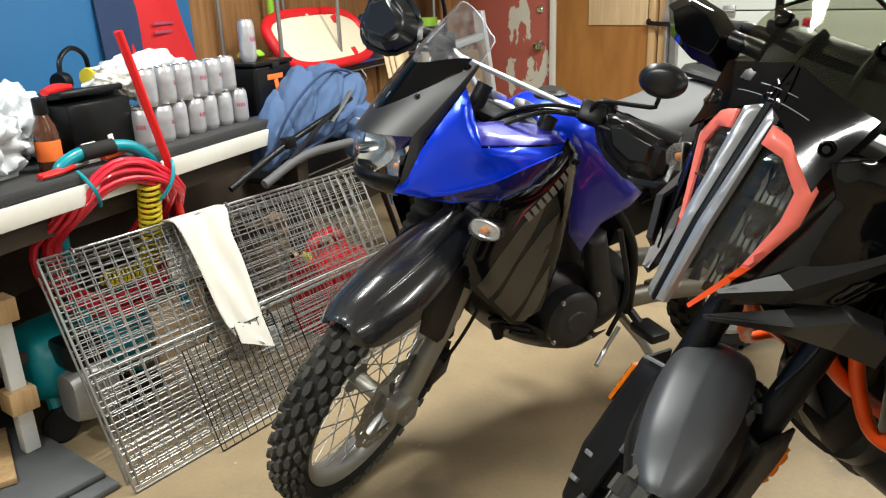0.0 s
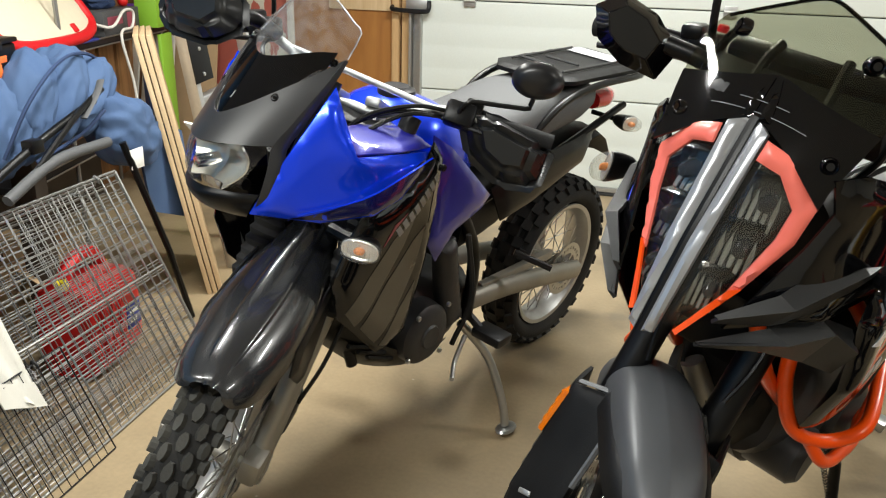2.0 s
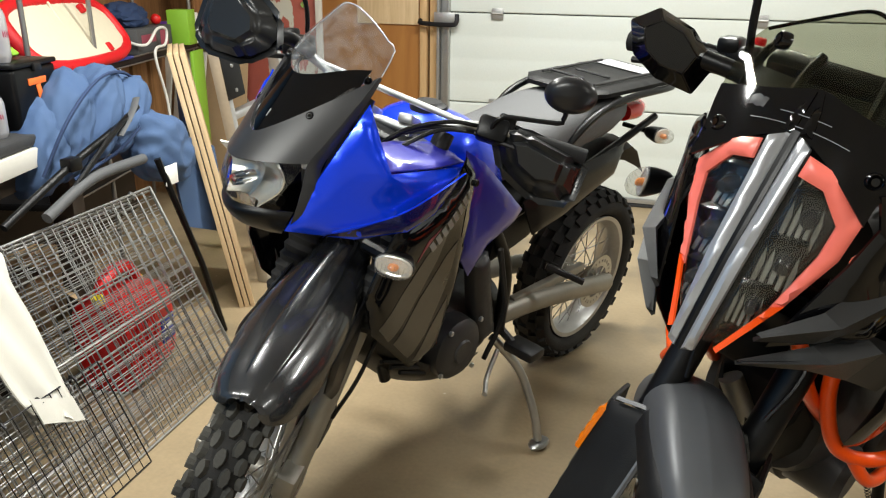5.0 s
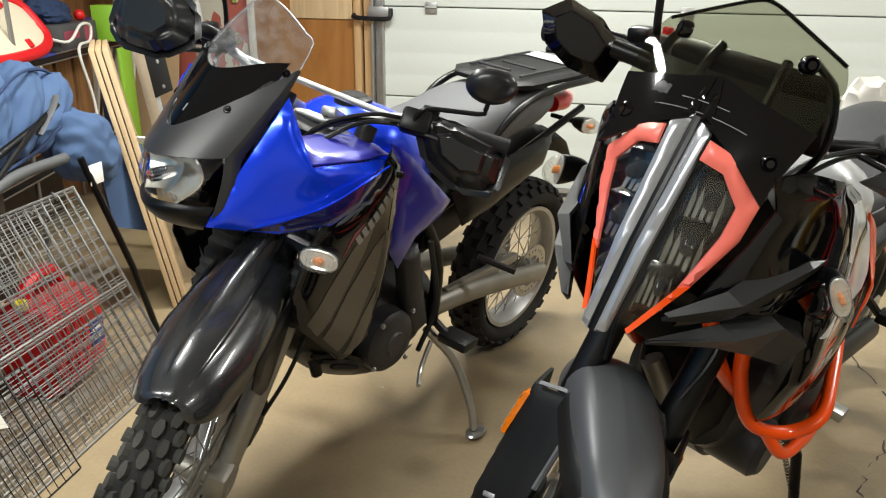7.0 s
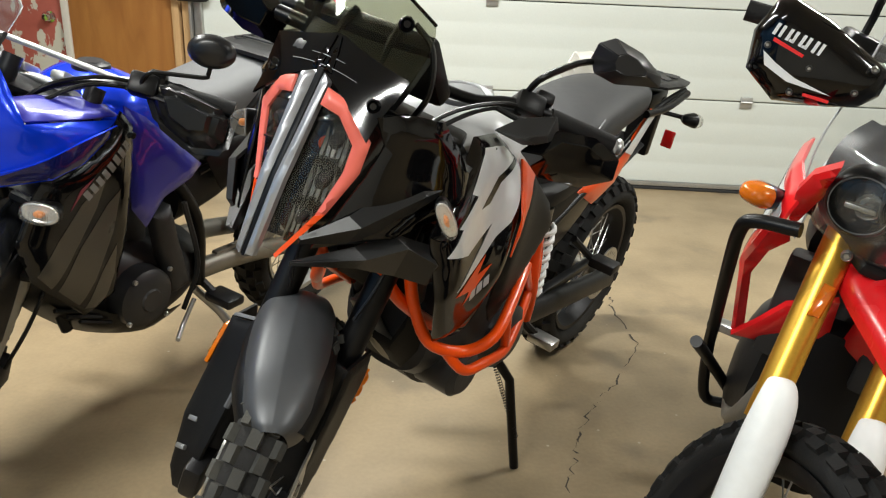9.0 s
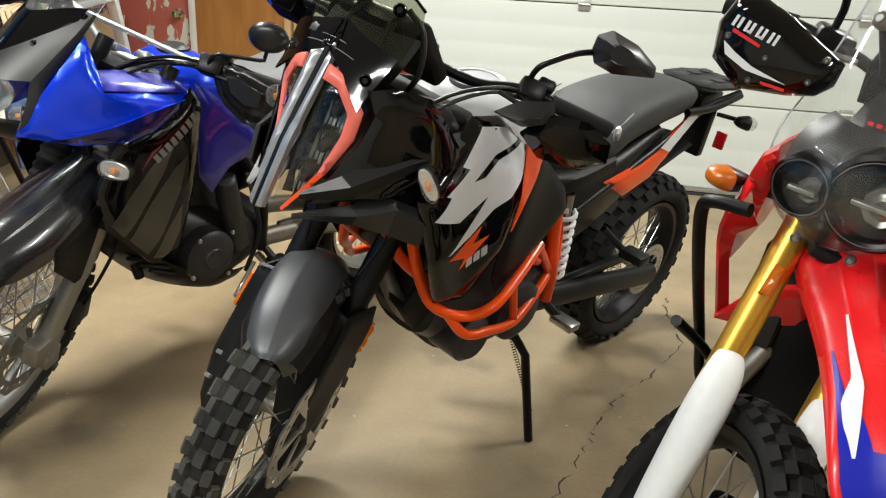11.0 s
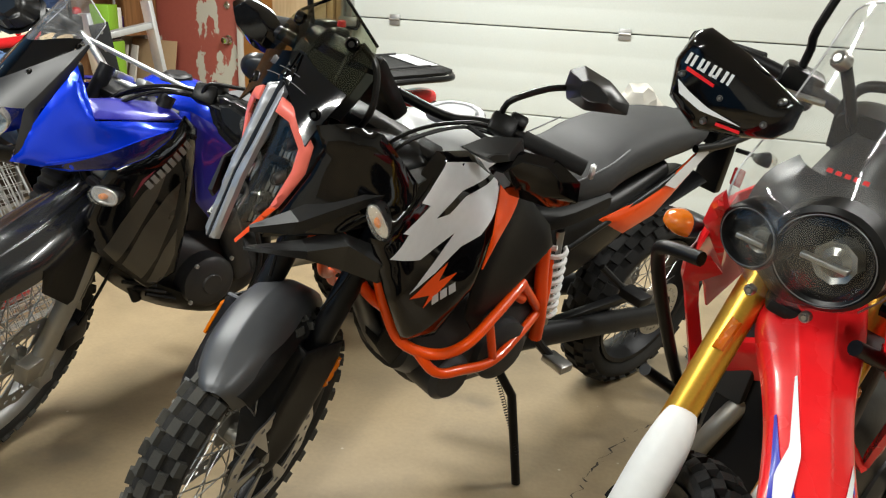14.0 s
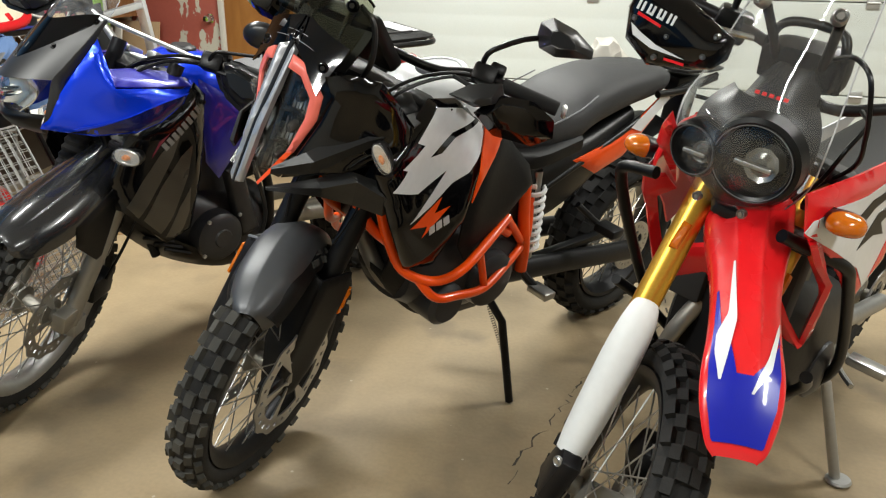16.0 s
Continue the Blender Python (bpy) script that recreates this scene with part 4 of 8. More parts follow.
        low_rows = [[(-0.174, 0.070, 0.875), (-0.263, 0.130, 0.903), (-0.316, 0.165, 0.930), (-0.375, 0.205, 0.908), (-0.43, 0.205, 0.865)],
                    [(-0.169, 0.080, 0.877), (-0.258, 0.165, 0.895), (-0.323, 0.200, 0.912), (-0.385, 0.225, 0.872), (-0.43, 0.215, 0.845)],
                    [(-0.175, 0.070, 0.866), (-0.275, 0.130, 0.856), (-0.338, 0.170, 0.839), (-0.405, 0.2, 0.81), (-0.43, 0.205, 0.82)]]
        b.add("lower_blade", shell(m(low_rows)[::s], 0.006, 1, 1), "blade_grey", "dark grey lower fairing blade", flat=8)
    # side shroud: white upper, black lower, orange accents
    sh = [(-0.36, 0.215, 0.93), (-0.45, 0.195, 1.0), (-0.55, 0.15, 1.06), (-0.66, 0.135, 1.045), (-0.75, 0.14, 0.98), (-0.715, 0.195, 0.88), (-0.68, 0.205, 0.75), (-0.6, 0.18, 0.61), (-0.52, 0.175, 0.62), (-0.42, 0.22, 0.78)]
    for s in (1, -1):
        skin = b.add("side_shroud", pillow([(x, y * s, z) for x, y, z in sh], 0.03, 0.07, 0.004, 0.016, out=(0, s, 0)), "black_gloss", "gloss black tank shroud with white and orange graphics")
        def dec(name, o, m, lift=0.0014):
            b.add(name, drape(o, skin, s, lift, 0.012), m, "", skin)
        dec("silver_graphic", [(-0.4, 0.885), (-0.44, 0.93), (-0.425, 0.935), (-0.5, 0.975), (-0.475, 0.985), (-0.56, 1.045), (-0.65, 1.03), (-0.735, 0.975), (-0.7, 0.92), (-0.655, 0.882), (-0.6, 0.865), (-0.535, 0.82), (-0.465, 0.79), (-0.53, 0.85), (-0.58, 0.9), (-0.48, 0.865)], "pearl_silver")
        dec("black_graphic", [(-0.52, 0.945), (-0.6, 0.985), (-0.72, 1.0), (-0.715, 0.99), (-0.61, 0.972), (-0.56, 0.945)], "black_gloss", 0.0026)
        dec("orange_graphic", [(-0.47, 0.775), (-0.57, 0.835), (-0.55, 0.795), (-0.6, 0.805), (-0.52, 0.735), (-0.53, 0.765)], "orange_paint")
        for k in range(3):
            dec("badge_bar", [(-0.545 - 0.022 * k, 0.735 + 0.008 * k), (-0.562 - 0.022 * k, 0.742 + 0.008 * k), (-0.556 - 0.022 * k, 0.765 + 0.008 * k), (-0.539 - 0.022 * k, 0.758 + 0.008 * k)], "print_glint_silver")
        b.add("orange_strip", pillow([(x, y * s, z) for x, y, z in [(-0.742, 0.165, 0.985), (-0.82, 0.165, 0.945), (-0.76, 0.2, 0.9), (-0.7, 0.225, 0.85), (-0.672, 0.23, 0.8), (-0.685, 0.228, 0.885)]], 0.004, 0.01, 0.004, 0.014, out=(0, s, 0)), "orange_paint", "orange tank edge panel")
    rearp = [(-0.8, 0.155, 0.97), (-0.87, 0.145, 0.91), (-0.95, 0.165, 0.83), (-0.975, 0.17, 0.77), (-0.88, 0.18, 0.7), (-0.72, 0.195, 0.6), (-0.675, 0.205, 0.66), (-0.67, 0.215, 0.78), (-0.72, 0.205, 0.88)]
    b.both("tank_side", rearp, "black_matte", "matte black tank side panel", h=0.015, r=0.05, thick=0.005, step=0.02, out=(0, 1, 0))
    # fuel tank top
    tank = loft([sup(-0.56, 0, 0.95, 0.1, 0.06), sup(-0.61, 0, 0.965, 0.145, 0.085), sup(-0.68, 0, 0.967, 0.16, 0.1), sup(-0.78, 0, 0.945, 0.155, 0.095), sup(-0.88, 0, 0.88, 0.12, 0.08)], 4)
    b.add("tank_front_cover", loft([sup(-0.46, 0, 0.98, 0.1, 0.07), sup(-0.53, 0, 0.985, 0.13, 0.075), sup(-0.585, 0, 0.975, 0.13, 0.07)], 3), "black_satin", "black plastic cover ahead of the tank")
    b.add("fuel_tank", moved(tank, Matrix.Translation((-0.03, 0, 0.01))), "white_plastic", "white fuel tank top")
    b.add("tank_cap", moved(lathe([(0, 0.006), (0.03, 0.007), (0.046, 0.006), (0.05, 0.002), (0.055, 0.006), (0.066, 0.006), (0.07, 0.0), (0.07, -0.012)], 36, "z"), Matrix.Translation((-0.72, 0, 1.076)) @ pose(0, 0, 0, 0, 6, 0)), "grey_silver", "ringed silver white fuel filler cap")
    # seat
    seat = loft([sup(-0.8, 0, 0.9, 0.06, 0.05, 3), sup(-0.9, 0, 0.885, 0.11, 0.06, 3), sup(-1.02, 0, 0.885, 0.145, 0.065, 3), sup(-1.14, 0, 0.9, 0.155, 0.065, 3), sup(-1.22, 0, 0.935, 0.15, 0.065, 3), sup(-1.36, 0, 0.965, 0.14, 0.06, 3), sup(-1.52, 0, 0.975, 0.12, 0.05, 3), sup(-1.6, 0, 0.975, 0.09, 0.035, 3)], 4)
    b.add("seat", moved(seat, Matrix.Translation((-0.8, 0, 0)) @ Matrix.Diagonal((1.13, 0.92, 1, 1)) @ Matrix.Translation((0.8, 0, 0))), "seat_vinyl", "dark grey stepped seat with stitched side")
    b.add("seat_skirt", loft([sup(-0.86, 0, 0.83, 0.12, 0.04, 4), sup(-1.0, 0, 0.825, 0.16, 0.035, 4), sup(-1.2, 0, 0.845, 0.15, 0.035, 4)], 4), "black_matte")
    for s in (1, -1):
        b.add("seat_seam", tube([(-0.9, 0.12 * s, 0.908), (-1.03, 0.138 * s, 0.922), (-1.16, 0.138 * s, 0.952), (-1.25, 0.128 * s, 0.985)], 0.0022, 5), "grey_silver")
    tail = [(-1.2, 0.13, 0.785), (-1.33, 0.13, 0.812), (-1.48, 0.125, 0.855), (-1.66, 0.108, 0.955), (-1.69, 0.108, 0.928), (-1.56, 0.12, 0.825), (-1.47, 0.125, 0.755), (-1.33, 0.13, 0.72)]
    b.both("tail_panel", tail, "orange_paint", "orange and white tail panel", h=0.01, r=0.03, thick=0.004, step=0.02, out=(0, 1, 0))
    wt = [(-1.46, 0.137, 0.858), (-1.64, 0.12, 0.955), (-1.675, 0.12, 0.93), (-1.53, 0.133, 0.835)]
    b.both("white_graphic", wt, "white_plastic", "", h=0.001, r=0.01, thick=0.001, step=0.03, out=(0, 1, 0))
    # rack, tail frame, signals, plate holder
    placed = set(b.root.children)
    rk = [(-1.6, 0.06, 1.005), (-1.64, 0.1, 1.005), (-1.78, 0.11, 1.0), (-1.9, 0.09, 0.995), (-1.92, 0.0, 0.995), (-1.9, -0.09, 0.995), (-1.78, -0.11, 1.0), (-1.64, -0.1, 1.005), (-1.6, -0.06, 1.005)]
    rack = b.add("luggage_rack", pillow(rk, 0.004, 0.01, 0.008, 0.02, out=(0, 0, 1)), "dark_metal", "black slotted luggage rack plate")
    for sx in (-1.68, -1.76, -1.84):
        for sy in (-0.045, 0.045):
            b.add("rack_slot", box(sx - 0.025, sx + 0.025, sy - 0.018, sy + 0.018, 1.0065, 1.0085, 0.0008), "seal_black", "", rack)
    for s in (1, -1):
        b.add("tail_tube", tube([(-0.95, 0.13 * s, 0.72), (-1.3, 0.12 * s, 0.84), (-1.6, 0.1 * s, 0.94), (-1.86, 0.09 * s, 0.97)], 0.011, 10), "black_satin")
        b.add("grab_rail", tube([(-1.45, 0.12 * s, 0.95), (-1.6, 0.13 * s, 0.955), (-1.8, 0.12 * s, 0.975)], 0.012, 10), "black_satin")
        b.add("signal_stalk", tube([(-1.84, 0.05 * s, 0.88), (-1.85, 0.13 * s, 0.885)], 0.008, 8, 0), "black_satin")
        signal(b, (-1.85, 0.155 * s, 0.885), (-0.7, 0.7 * s, 0.0), False, False, 0.085, 0.8)
    b.add("plate_holder", bm_join(box(-1.84, -1.8, -0.05, 0.05, 0.72, 0.94, 0.01), box(-1.85, -1.7, -0.045, 0.045, 0.9, 0.96, 0.01)), "black_satin", "black plate holder")
    b.add("tail_reflector", box(-1.8, -1.79, 0.09, 0.13, 0.78, 0.84, 0.004), "red_lens", "red side reflector")
    for o in set(b.root.children) - placed:
        o.location.x -= 0.14
    # handlebar with grips, guards, levers, mirrors
    hb = [(-0.47, -0.42, 1.17), (-0.5, -0.27, 1.19), (-0.565, -0.1, 1.13), (-0.6, 0, 1.11), (-0.635, 0.08, 1.1), (-0.7, 0.16, 1.105), (-0.82, 0.315, 1.06)]
    b.add("handlebar", tube(hb, 0.012, 12), "black_satin", "black handlebar")
    for g0, g1, sw, lv in ((hb[6], hb[5], (-0.705, 0.165, 1.105), [(-0.64, 0.13, 1.1), (-0.67, 0.2, 1.08), (-0.76, 0.32, 1.04)]), (hb[0], hb[1], (-0.52, -0.22, 1.185), [(-0.5, -0.16, 1.16), (-0.46, -0.24, 1.17), (-0.43, -0.38, 1.15)])):
        p0, p1 = V(g0), V(g1)
        b.add("grip", tube([p0, p0.lerp(p1, 0.72)], 0.018, 14, 0), "rubber", "ribbed black rubber grip")
        turn = V((0, 1, 0)).rotation_difference(p1 - p0).to_matrix().to_4x4()
        b.add("switchgear", moved(bm_join(box(-0.024, 0.024, -0.03, 0.03, -0.022, 0.026, 0.01), box(-0.02, 0.026, -0.045, -0.005, 0.012, 0.04, 0.008)), Matrix.Translation(sw) @ turn), "black_satin", "black switch block")
        b.add("lever", tube(lv, 0.006, 8), "dark_metal", "black lever")
    b.add("switch_button", moved(lathe([(0, 0.008), (0.008, 0.008), (0.01, 0.004), (0.01, -0.004)], 12, "z"), Matrix.Translation((-0.525, -0.205, 1.222))), "red_plastic", "red kill switch")
    gl = [(-0.655, 0.195, 1.03), (-0.685, 0.235, 1.085), (-0.73, 0.31, 1.088), (-0.757, 0.362, 1.055), (-0.772, 0.357, 1.005), (-0.785, 0.285, 0.957), (-0.71, 0.22, 0.972)]
    gr = [(-0.33, -0.338, 1.234), (-0.349, -0.3, 1.262), (-0.377, -0.247, 1.24), (-0.4, -0.205, 1.191), (-0.388, -0.226, 1.137), (-0.358, -0.283, 1.15), (-0.337, -0.323, 1.182)]
    for o in (gl, gr):
        b.add("handguard", facet(o, 0.035, 0.6, 0.004, (0.89, 0.45, 0.1), (0, 0, 0.008)), "black_gloss", "gloss black handguard")
    b.add("handguard_wing", facet([(-0.602, 0.156, 1.068), (-0.635, 0.19, 1.1), (-0.69, 0.24, 1.112), (-0.7, 0.25, 1.07), (-0.65, 0.2, 1.045)], 0.015, 0.35, 0.012, (0.89, 0.45, 0.2), (0.0, 0.02, -0.012)), "blade_black", "matte black handguard wing")
    b.add("guard_arm", tube([(-0.42, -0.1, 1.165), (-0.4, -0.16, 1.19), (-0.38, -0.22, 1.2)], 0.015, 10), "black_satin")
    b.add("bar_end", moved(lathe([(0, 0.006), (0.014, 0.006), (0.018, 0.0), (0.014, -0.006), (0, -0.006)], 24), Matrix.Translation((-0.835, 0.325, 1.055)) @ pose(0, 0, 0, 0, 0, 37)), "alloy", "silver bar end")
    b.add("mirror_stem", tube([(-0.72, 0.14, 1.09), (-0.705, 0.155, 1.13), (-0.69, 0.18, 1.165), (-0.705, 0.2, 1.185), (-0.76, 0.22, 1.205), (-0.8, 0.235, 1.21)], 0.0068, 8, 2), "black_satin")
    b.add("mirror", facet([(-0.795, 0.228, 1.215), (-0.785, 0.24, 1.25), (-0.79, 0.27, 1.268), (-0.82, 0.32, 1.25), (-0.845, 0.362, 1.215), (-0.835, 0.37, 1.195), (-0.8, 0.29, 1.18), (-0.79, 0.245, 1.19)], 0.035, 0.45, 0.006, (0.89, 0.45, 0.0), (0, 0.01, 0.008)), "mirror_back", "angular black mirror")
    b.add("mirror_stem", tube([(-0.44, -0.17, 1.19), (-0.43, -0.18, 1.25), (-0.42, -0.19, 1.36)], 0.0068, 8), "black_satin")
    b.add("mirror", facet([(-0.41, -0.2, 1.35), (-0.41, -0.2, 1.4), (-0.37, -0.28, 1.41), (-0.35, -0.33, 1.375), (-0.35, -0.33, 1.335), (-0.38, -0.26, 1.325)], 0.035, 0.45, 0.006, (0.89, 0.45, 0.0)), "mirror_back", "angular black mirror")
    b.add("triple_clamp", bm_join(box(-0.46, -0.38, -0.12, 0.12, 1.02, 1.06, 0.012), box(-0.38, -0.29, -0.125, 0.125, 0.8, 0.85, 0.012)), "black_satin", steered="bar")
    for pts in ([(-0.7, 0.17, 1.1), (-0.64, 0.14, 1.112), (-0.56, 0.09, 1.09), (-0.49, 0.06, 1.046), (-0.475, 0.05, 0.982), (-0.48, 0.05, 0.929)], [(-0.69, 0.16, 1.09), (-0.63, 0.125, 1.098), (-0.55, 0.1, 1.078), (-0.495, 0.085, 1.046), (-0.48, 0.07, 0.984), (-0.485, 0.07, 0.924)]):
        b.add("cable", tube(pts, 0.0045, 6), "black_satin")
    # front signals on stalks
    for s in (1, -1):
        b.add("signal_stalk", tube([(-0.4, 0.18 * s, 0.985), (-0.365, 0.232 * s, 0.992)], 0.011, 8, 0), "black_satin")
        signal(b, (-0.355, 0.24 * s, 0.982), (0.75, 0.6 * s, -0.1), False, False, 0.09, 1.1, Matrix.Rotation(radians(-62 * s), 4, "X") @ Matrix.Diagonal((1, 0.9, 0.58, 1)))
    # engine, frame, skid plate
    eng = bm_join(loft([sup(-0.6, 0, 0.55, 0.12, 0.12), sup(-0.72, 0, 0.52, 0.16, 0.16), sup(-0.88, 0, 0.5, 0.17, 0.15), sup(-1.0, 0, 0.5, 0.15, 0.12)], 3), moved(lathe([(0, 0.2), (0.06, 0.2), (0.085, 0.185), (0.09, 0.15), (0.09, 0.0)], 28), Matrix.Translation((-0.86, 0, 0.49))), moved(lathe([(0, 0.185), (0.05, 0.185), (0.065, 0.17), (0.07, 0.0)], 24), Matrix.Translation((-0.7, 0, 0.45))))
    b.add("engine", eng, "engine_grey", "dark engine block")
    b.add("radiator", box(-0.57, -0.51, -0.11, 0.11, 0.66, 0.85, 0.012), "black_satin", "black radiator")
    sk = loft([[V((x, y * w, z + (0.03 if abs(y) > 0.9 else 0))) for y, z in zip((-1, -0.95, -0.6, 0, 0.6, 0.95, 1, 0.6, 0, -0.6), (zt, zb + 0.04, zb, zb, zb, zb + 0.04, zt, zb + 0.02, zb + 0.02, zb + 0.02))] for x, w, zt, zb in ((-0.555, 0.085, 0.6, 0.52), (-0.605, 0.105, 0.54, 0.44), (-0.68, 0.12, 0.46, 0.37), (-0.8, 0.12, 0.42, 0.32), (-0.95, 0.11, 0.38, 0.3))], 3)
    b.add("skid_plate", sk, "black_matte", "black skid plate")
    b.add("exhaust_pipe", tube([(-0.56, -0.06, 0.6), (-0.6, 0.02, 0.48), (-0.74, 0.07, 0.41), (-0.9, 0.08, 0.4), (-1.05, 0.02, 0.4)], 0.024, 14), "dull_alloy", "steel exhaust pipe")
    b.add("muffler", tube([(-1.1, -0.14, 0.5), (-1.4, -0.19, 0.66), (-1.75, -0.2, 0.8)], 0.055, 18), "dark_metal", "dark exhaust muffler")
    for s in (1, -1):
        up1 = [(-0.46, 0.12, 0.8), (-0.49, 0.13, 0.7), (-0.525, 0.165, 0.61), (-0.594, 0.212, 0.582), (-0.65, 0.248, 0.615), (-0.76, 0.22, 0.648), (-0.89, 0.175, 0.685)]
        lo1 = [(-0.555, 0.185, 0.592), (-0.602, 0.219, 0.533), (-0.68, 0.228, 0.52), (-0.786, 0.223, 0.508), (-0.9, 0.19, 0.528), (-1.005, 0.15, 0.55), (-0.97, 0.155, 0.6), (-0.89, 0.172, 0.68)]
        fl = lambda o: [(x, y * s, z) for x, y, z in o]
        b.add("crash_bar", tube(fl(up1), 0.0135, 12), "orange_paint", "orange crash bar tube")
        b.add("crash_bar", tube(fl(lo1), 0.0125, 12), "orange_paint", "orange crash bar tube")
        b.add("crash_bar", tube(fl([(-0.74, 0.225, 0.64), (-0.79, 0.22, 0.512)]), 0.011, 12, 0), "orange_paint", "orange crash bar tube")
        b.add("frame_tube", tube(fl([(-0.985, 0.135, 0.76), (-1.0, 0.14, 0.66), (-1.02, 0.15, 0.55), (-1.03, 0.15, 0.46)]), 0.019, 12), "orange_paint", "orange frame tube")
        b.add("frame_tube", tube(fl([(-1.03, 0.13, 0.7), (-1.025, 0.15, 0.6), (-1.02, 0.15, 0.53)]), 0.012, 10), "orange_paint", "orange frame tube")
        b.add("frame_tube", tube(fl([(-0.42, 0.1, 0.98), (-0.6, 0.16, 0.84), (-0.8, 0.165, 0.7), (-0.92, 0.16, 0.62)]), 0.014, 10), "orange_paint", "orange frame tube")
        peg = box(-1.125, -1.075, 0.155, 0.235, 0.37, 0.395, 0.005)
        b.add("footpeg", moved(peg, Matrix.Diagonal((1, s, 1, 1))), "steel", "serrated steel footpeg")
        b.add("footpeg_bracket", tube(fl([(-1.03, 0.12, 0.48), (-1.07, 0.14, 0.42), (-1.1, 0.165, 0.385)]), 0.014, 8), "dark_metal")
        b.add("passenger_peg", bm_join(tube(fl([(-1.28, 0.13, 0.62), (-1.36, 0.17, 0.55)]), 0.011, 8, 0), box(-1.4, -1.34, 0.17 * s, 0.25 * s, 0.53, 0.56, 0.006)), "dark_metal")
        b.add("frame_orange_front", tube(fl([(-0.4, 0.06, 0.85), (-0.46, 0.1, 0.72), (-0.6, 0.12, 0.6)]), 0.014, 10), "orange_paint")
    # swingarm, shock, side stand
    for s in (1, -1):
        b.add("swingarm", tube([(-0.98, 0.11 * s, 0.44), (-1.3, 0.12 * s, 0.4), (-1.72, 0.12 * s, 0.335)], 0.03, 12, flat=1.3), "dark_metal", "black swingarm")
    b.add("chain_guard", box(-1.6, -1.15, 0.085, 0.115, 0.43, 0.455, 0.006), "black_satin")
    b.add("shock_spring", coil((-1.075, 0.125, 0.52), (-1.05, 0.125, 0.74), 0.028, 0.0075, 8), "white_matte", "white shock absorber spring")
    b.add("shock_body", tube([(-1.08, 0.125, 0.48), (-1.045, 0.125, 0.78)], 0.015, 10, 0), "steel")
    b.add("rear_mudguard", loft([[V((x, y * w, z + 0.02 * (1 - y * y))) for y in (-1, -0.6, 0, 0.6, 1, 0.6, 0, -0.6)] for x, w, z in ((-1.2, 0.08, 0.66), (-1.5, 0.09, 0.72), (-1.8, 0.08, 0.8))], 3), "black_satin")
    b.add("airbox", loft([sup(-0.95, 0, 0.7, 0.12, 0.1), sup(-1.15, 0, 0.74, 0.11, 0.08), sup(-1.35, 0, 0.8, 0.1, 0.05)], 3), "black_matte", "black plastic airbox and subframe cover")
    b.add("subframe_cover", loft([sup(-0.9, 0, 0.7, 0.13, 0.1, 4), sup(-1.1, 0, 0.7, 0.135, 0.12, 4), sup(-1.3, 0, 0.75, 0.125, 0.1, 4), sup(-1.52, 0, 0.85, 0.1, 0.06, 4)], 3), "black_satin", "black side panels under the seat")
    st = b.add("side_stand", bm_join(tube([(-0.9, 0.12, 0.42), (-0.93, 0.2, 0.33), (-0.955, 0.275, 0.06)], 0.013, 10, 0), moved(box(-0.035, 0.03, -0.025, 0.025, 0, 0.008, 0.003), Matrix.Translation((-0.96, 0.285, 0.046)) @ pose(0, 0, 0, KTM_LEAN, 0, 0))), "black_satin", "black side stand")
    b.add("stand_spring", coil((-0.9, 0.14, 0.4), (-0.945, 0.26, 0.16), 0.006, 0.0012, 34, 4), "dark_metal")
    return b


KTM_HEAD, KTM_LEAN, KTM_STEER = -121.9, 11.0, 27.0
glass("lamp_glass", (0.92, 0.92, 0.9), scratch=0.01)
mat("blade_black", (0.011, 0.0113, 0.0118), 0.38, bump=0.1, scale=420, stain=0.3, dark=(0.014, 0.014, 0.014), spec=0.4)
mat("blade_grey", (0.017, 0.0175, 0.018), 0.36, bump=0.1, scale=420, spec=0.4)
mat("fender_grey", (0.062, 0.065, 0.07), 0.4, metal=0.3, stain=0.35, dark=(0.035, 0.037, 0.04), stain_scale=5)
mat("lamp_grey", (0.02, 0.018, 0.015), 0.2, metal=0.5, coat=0.5)
mat("lamp_facet", (0.36, 0.36, 0.35), 0.22, metal=0.6, grain=0.1, scale=20)
mat("pearl_silver", (0.66, 0.69, 0.72), 0.22, metal=0.05, coat=0.6, stain=0.15, dark=(0.4, 0.42, 0.45))
mat("lamp_dark", (0.03, 0.03, 0.032), 0.25, metal=0.3, coat=0.3)
adventure_bike()

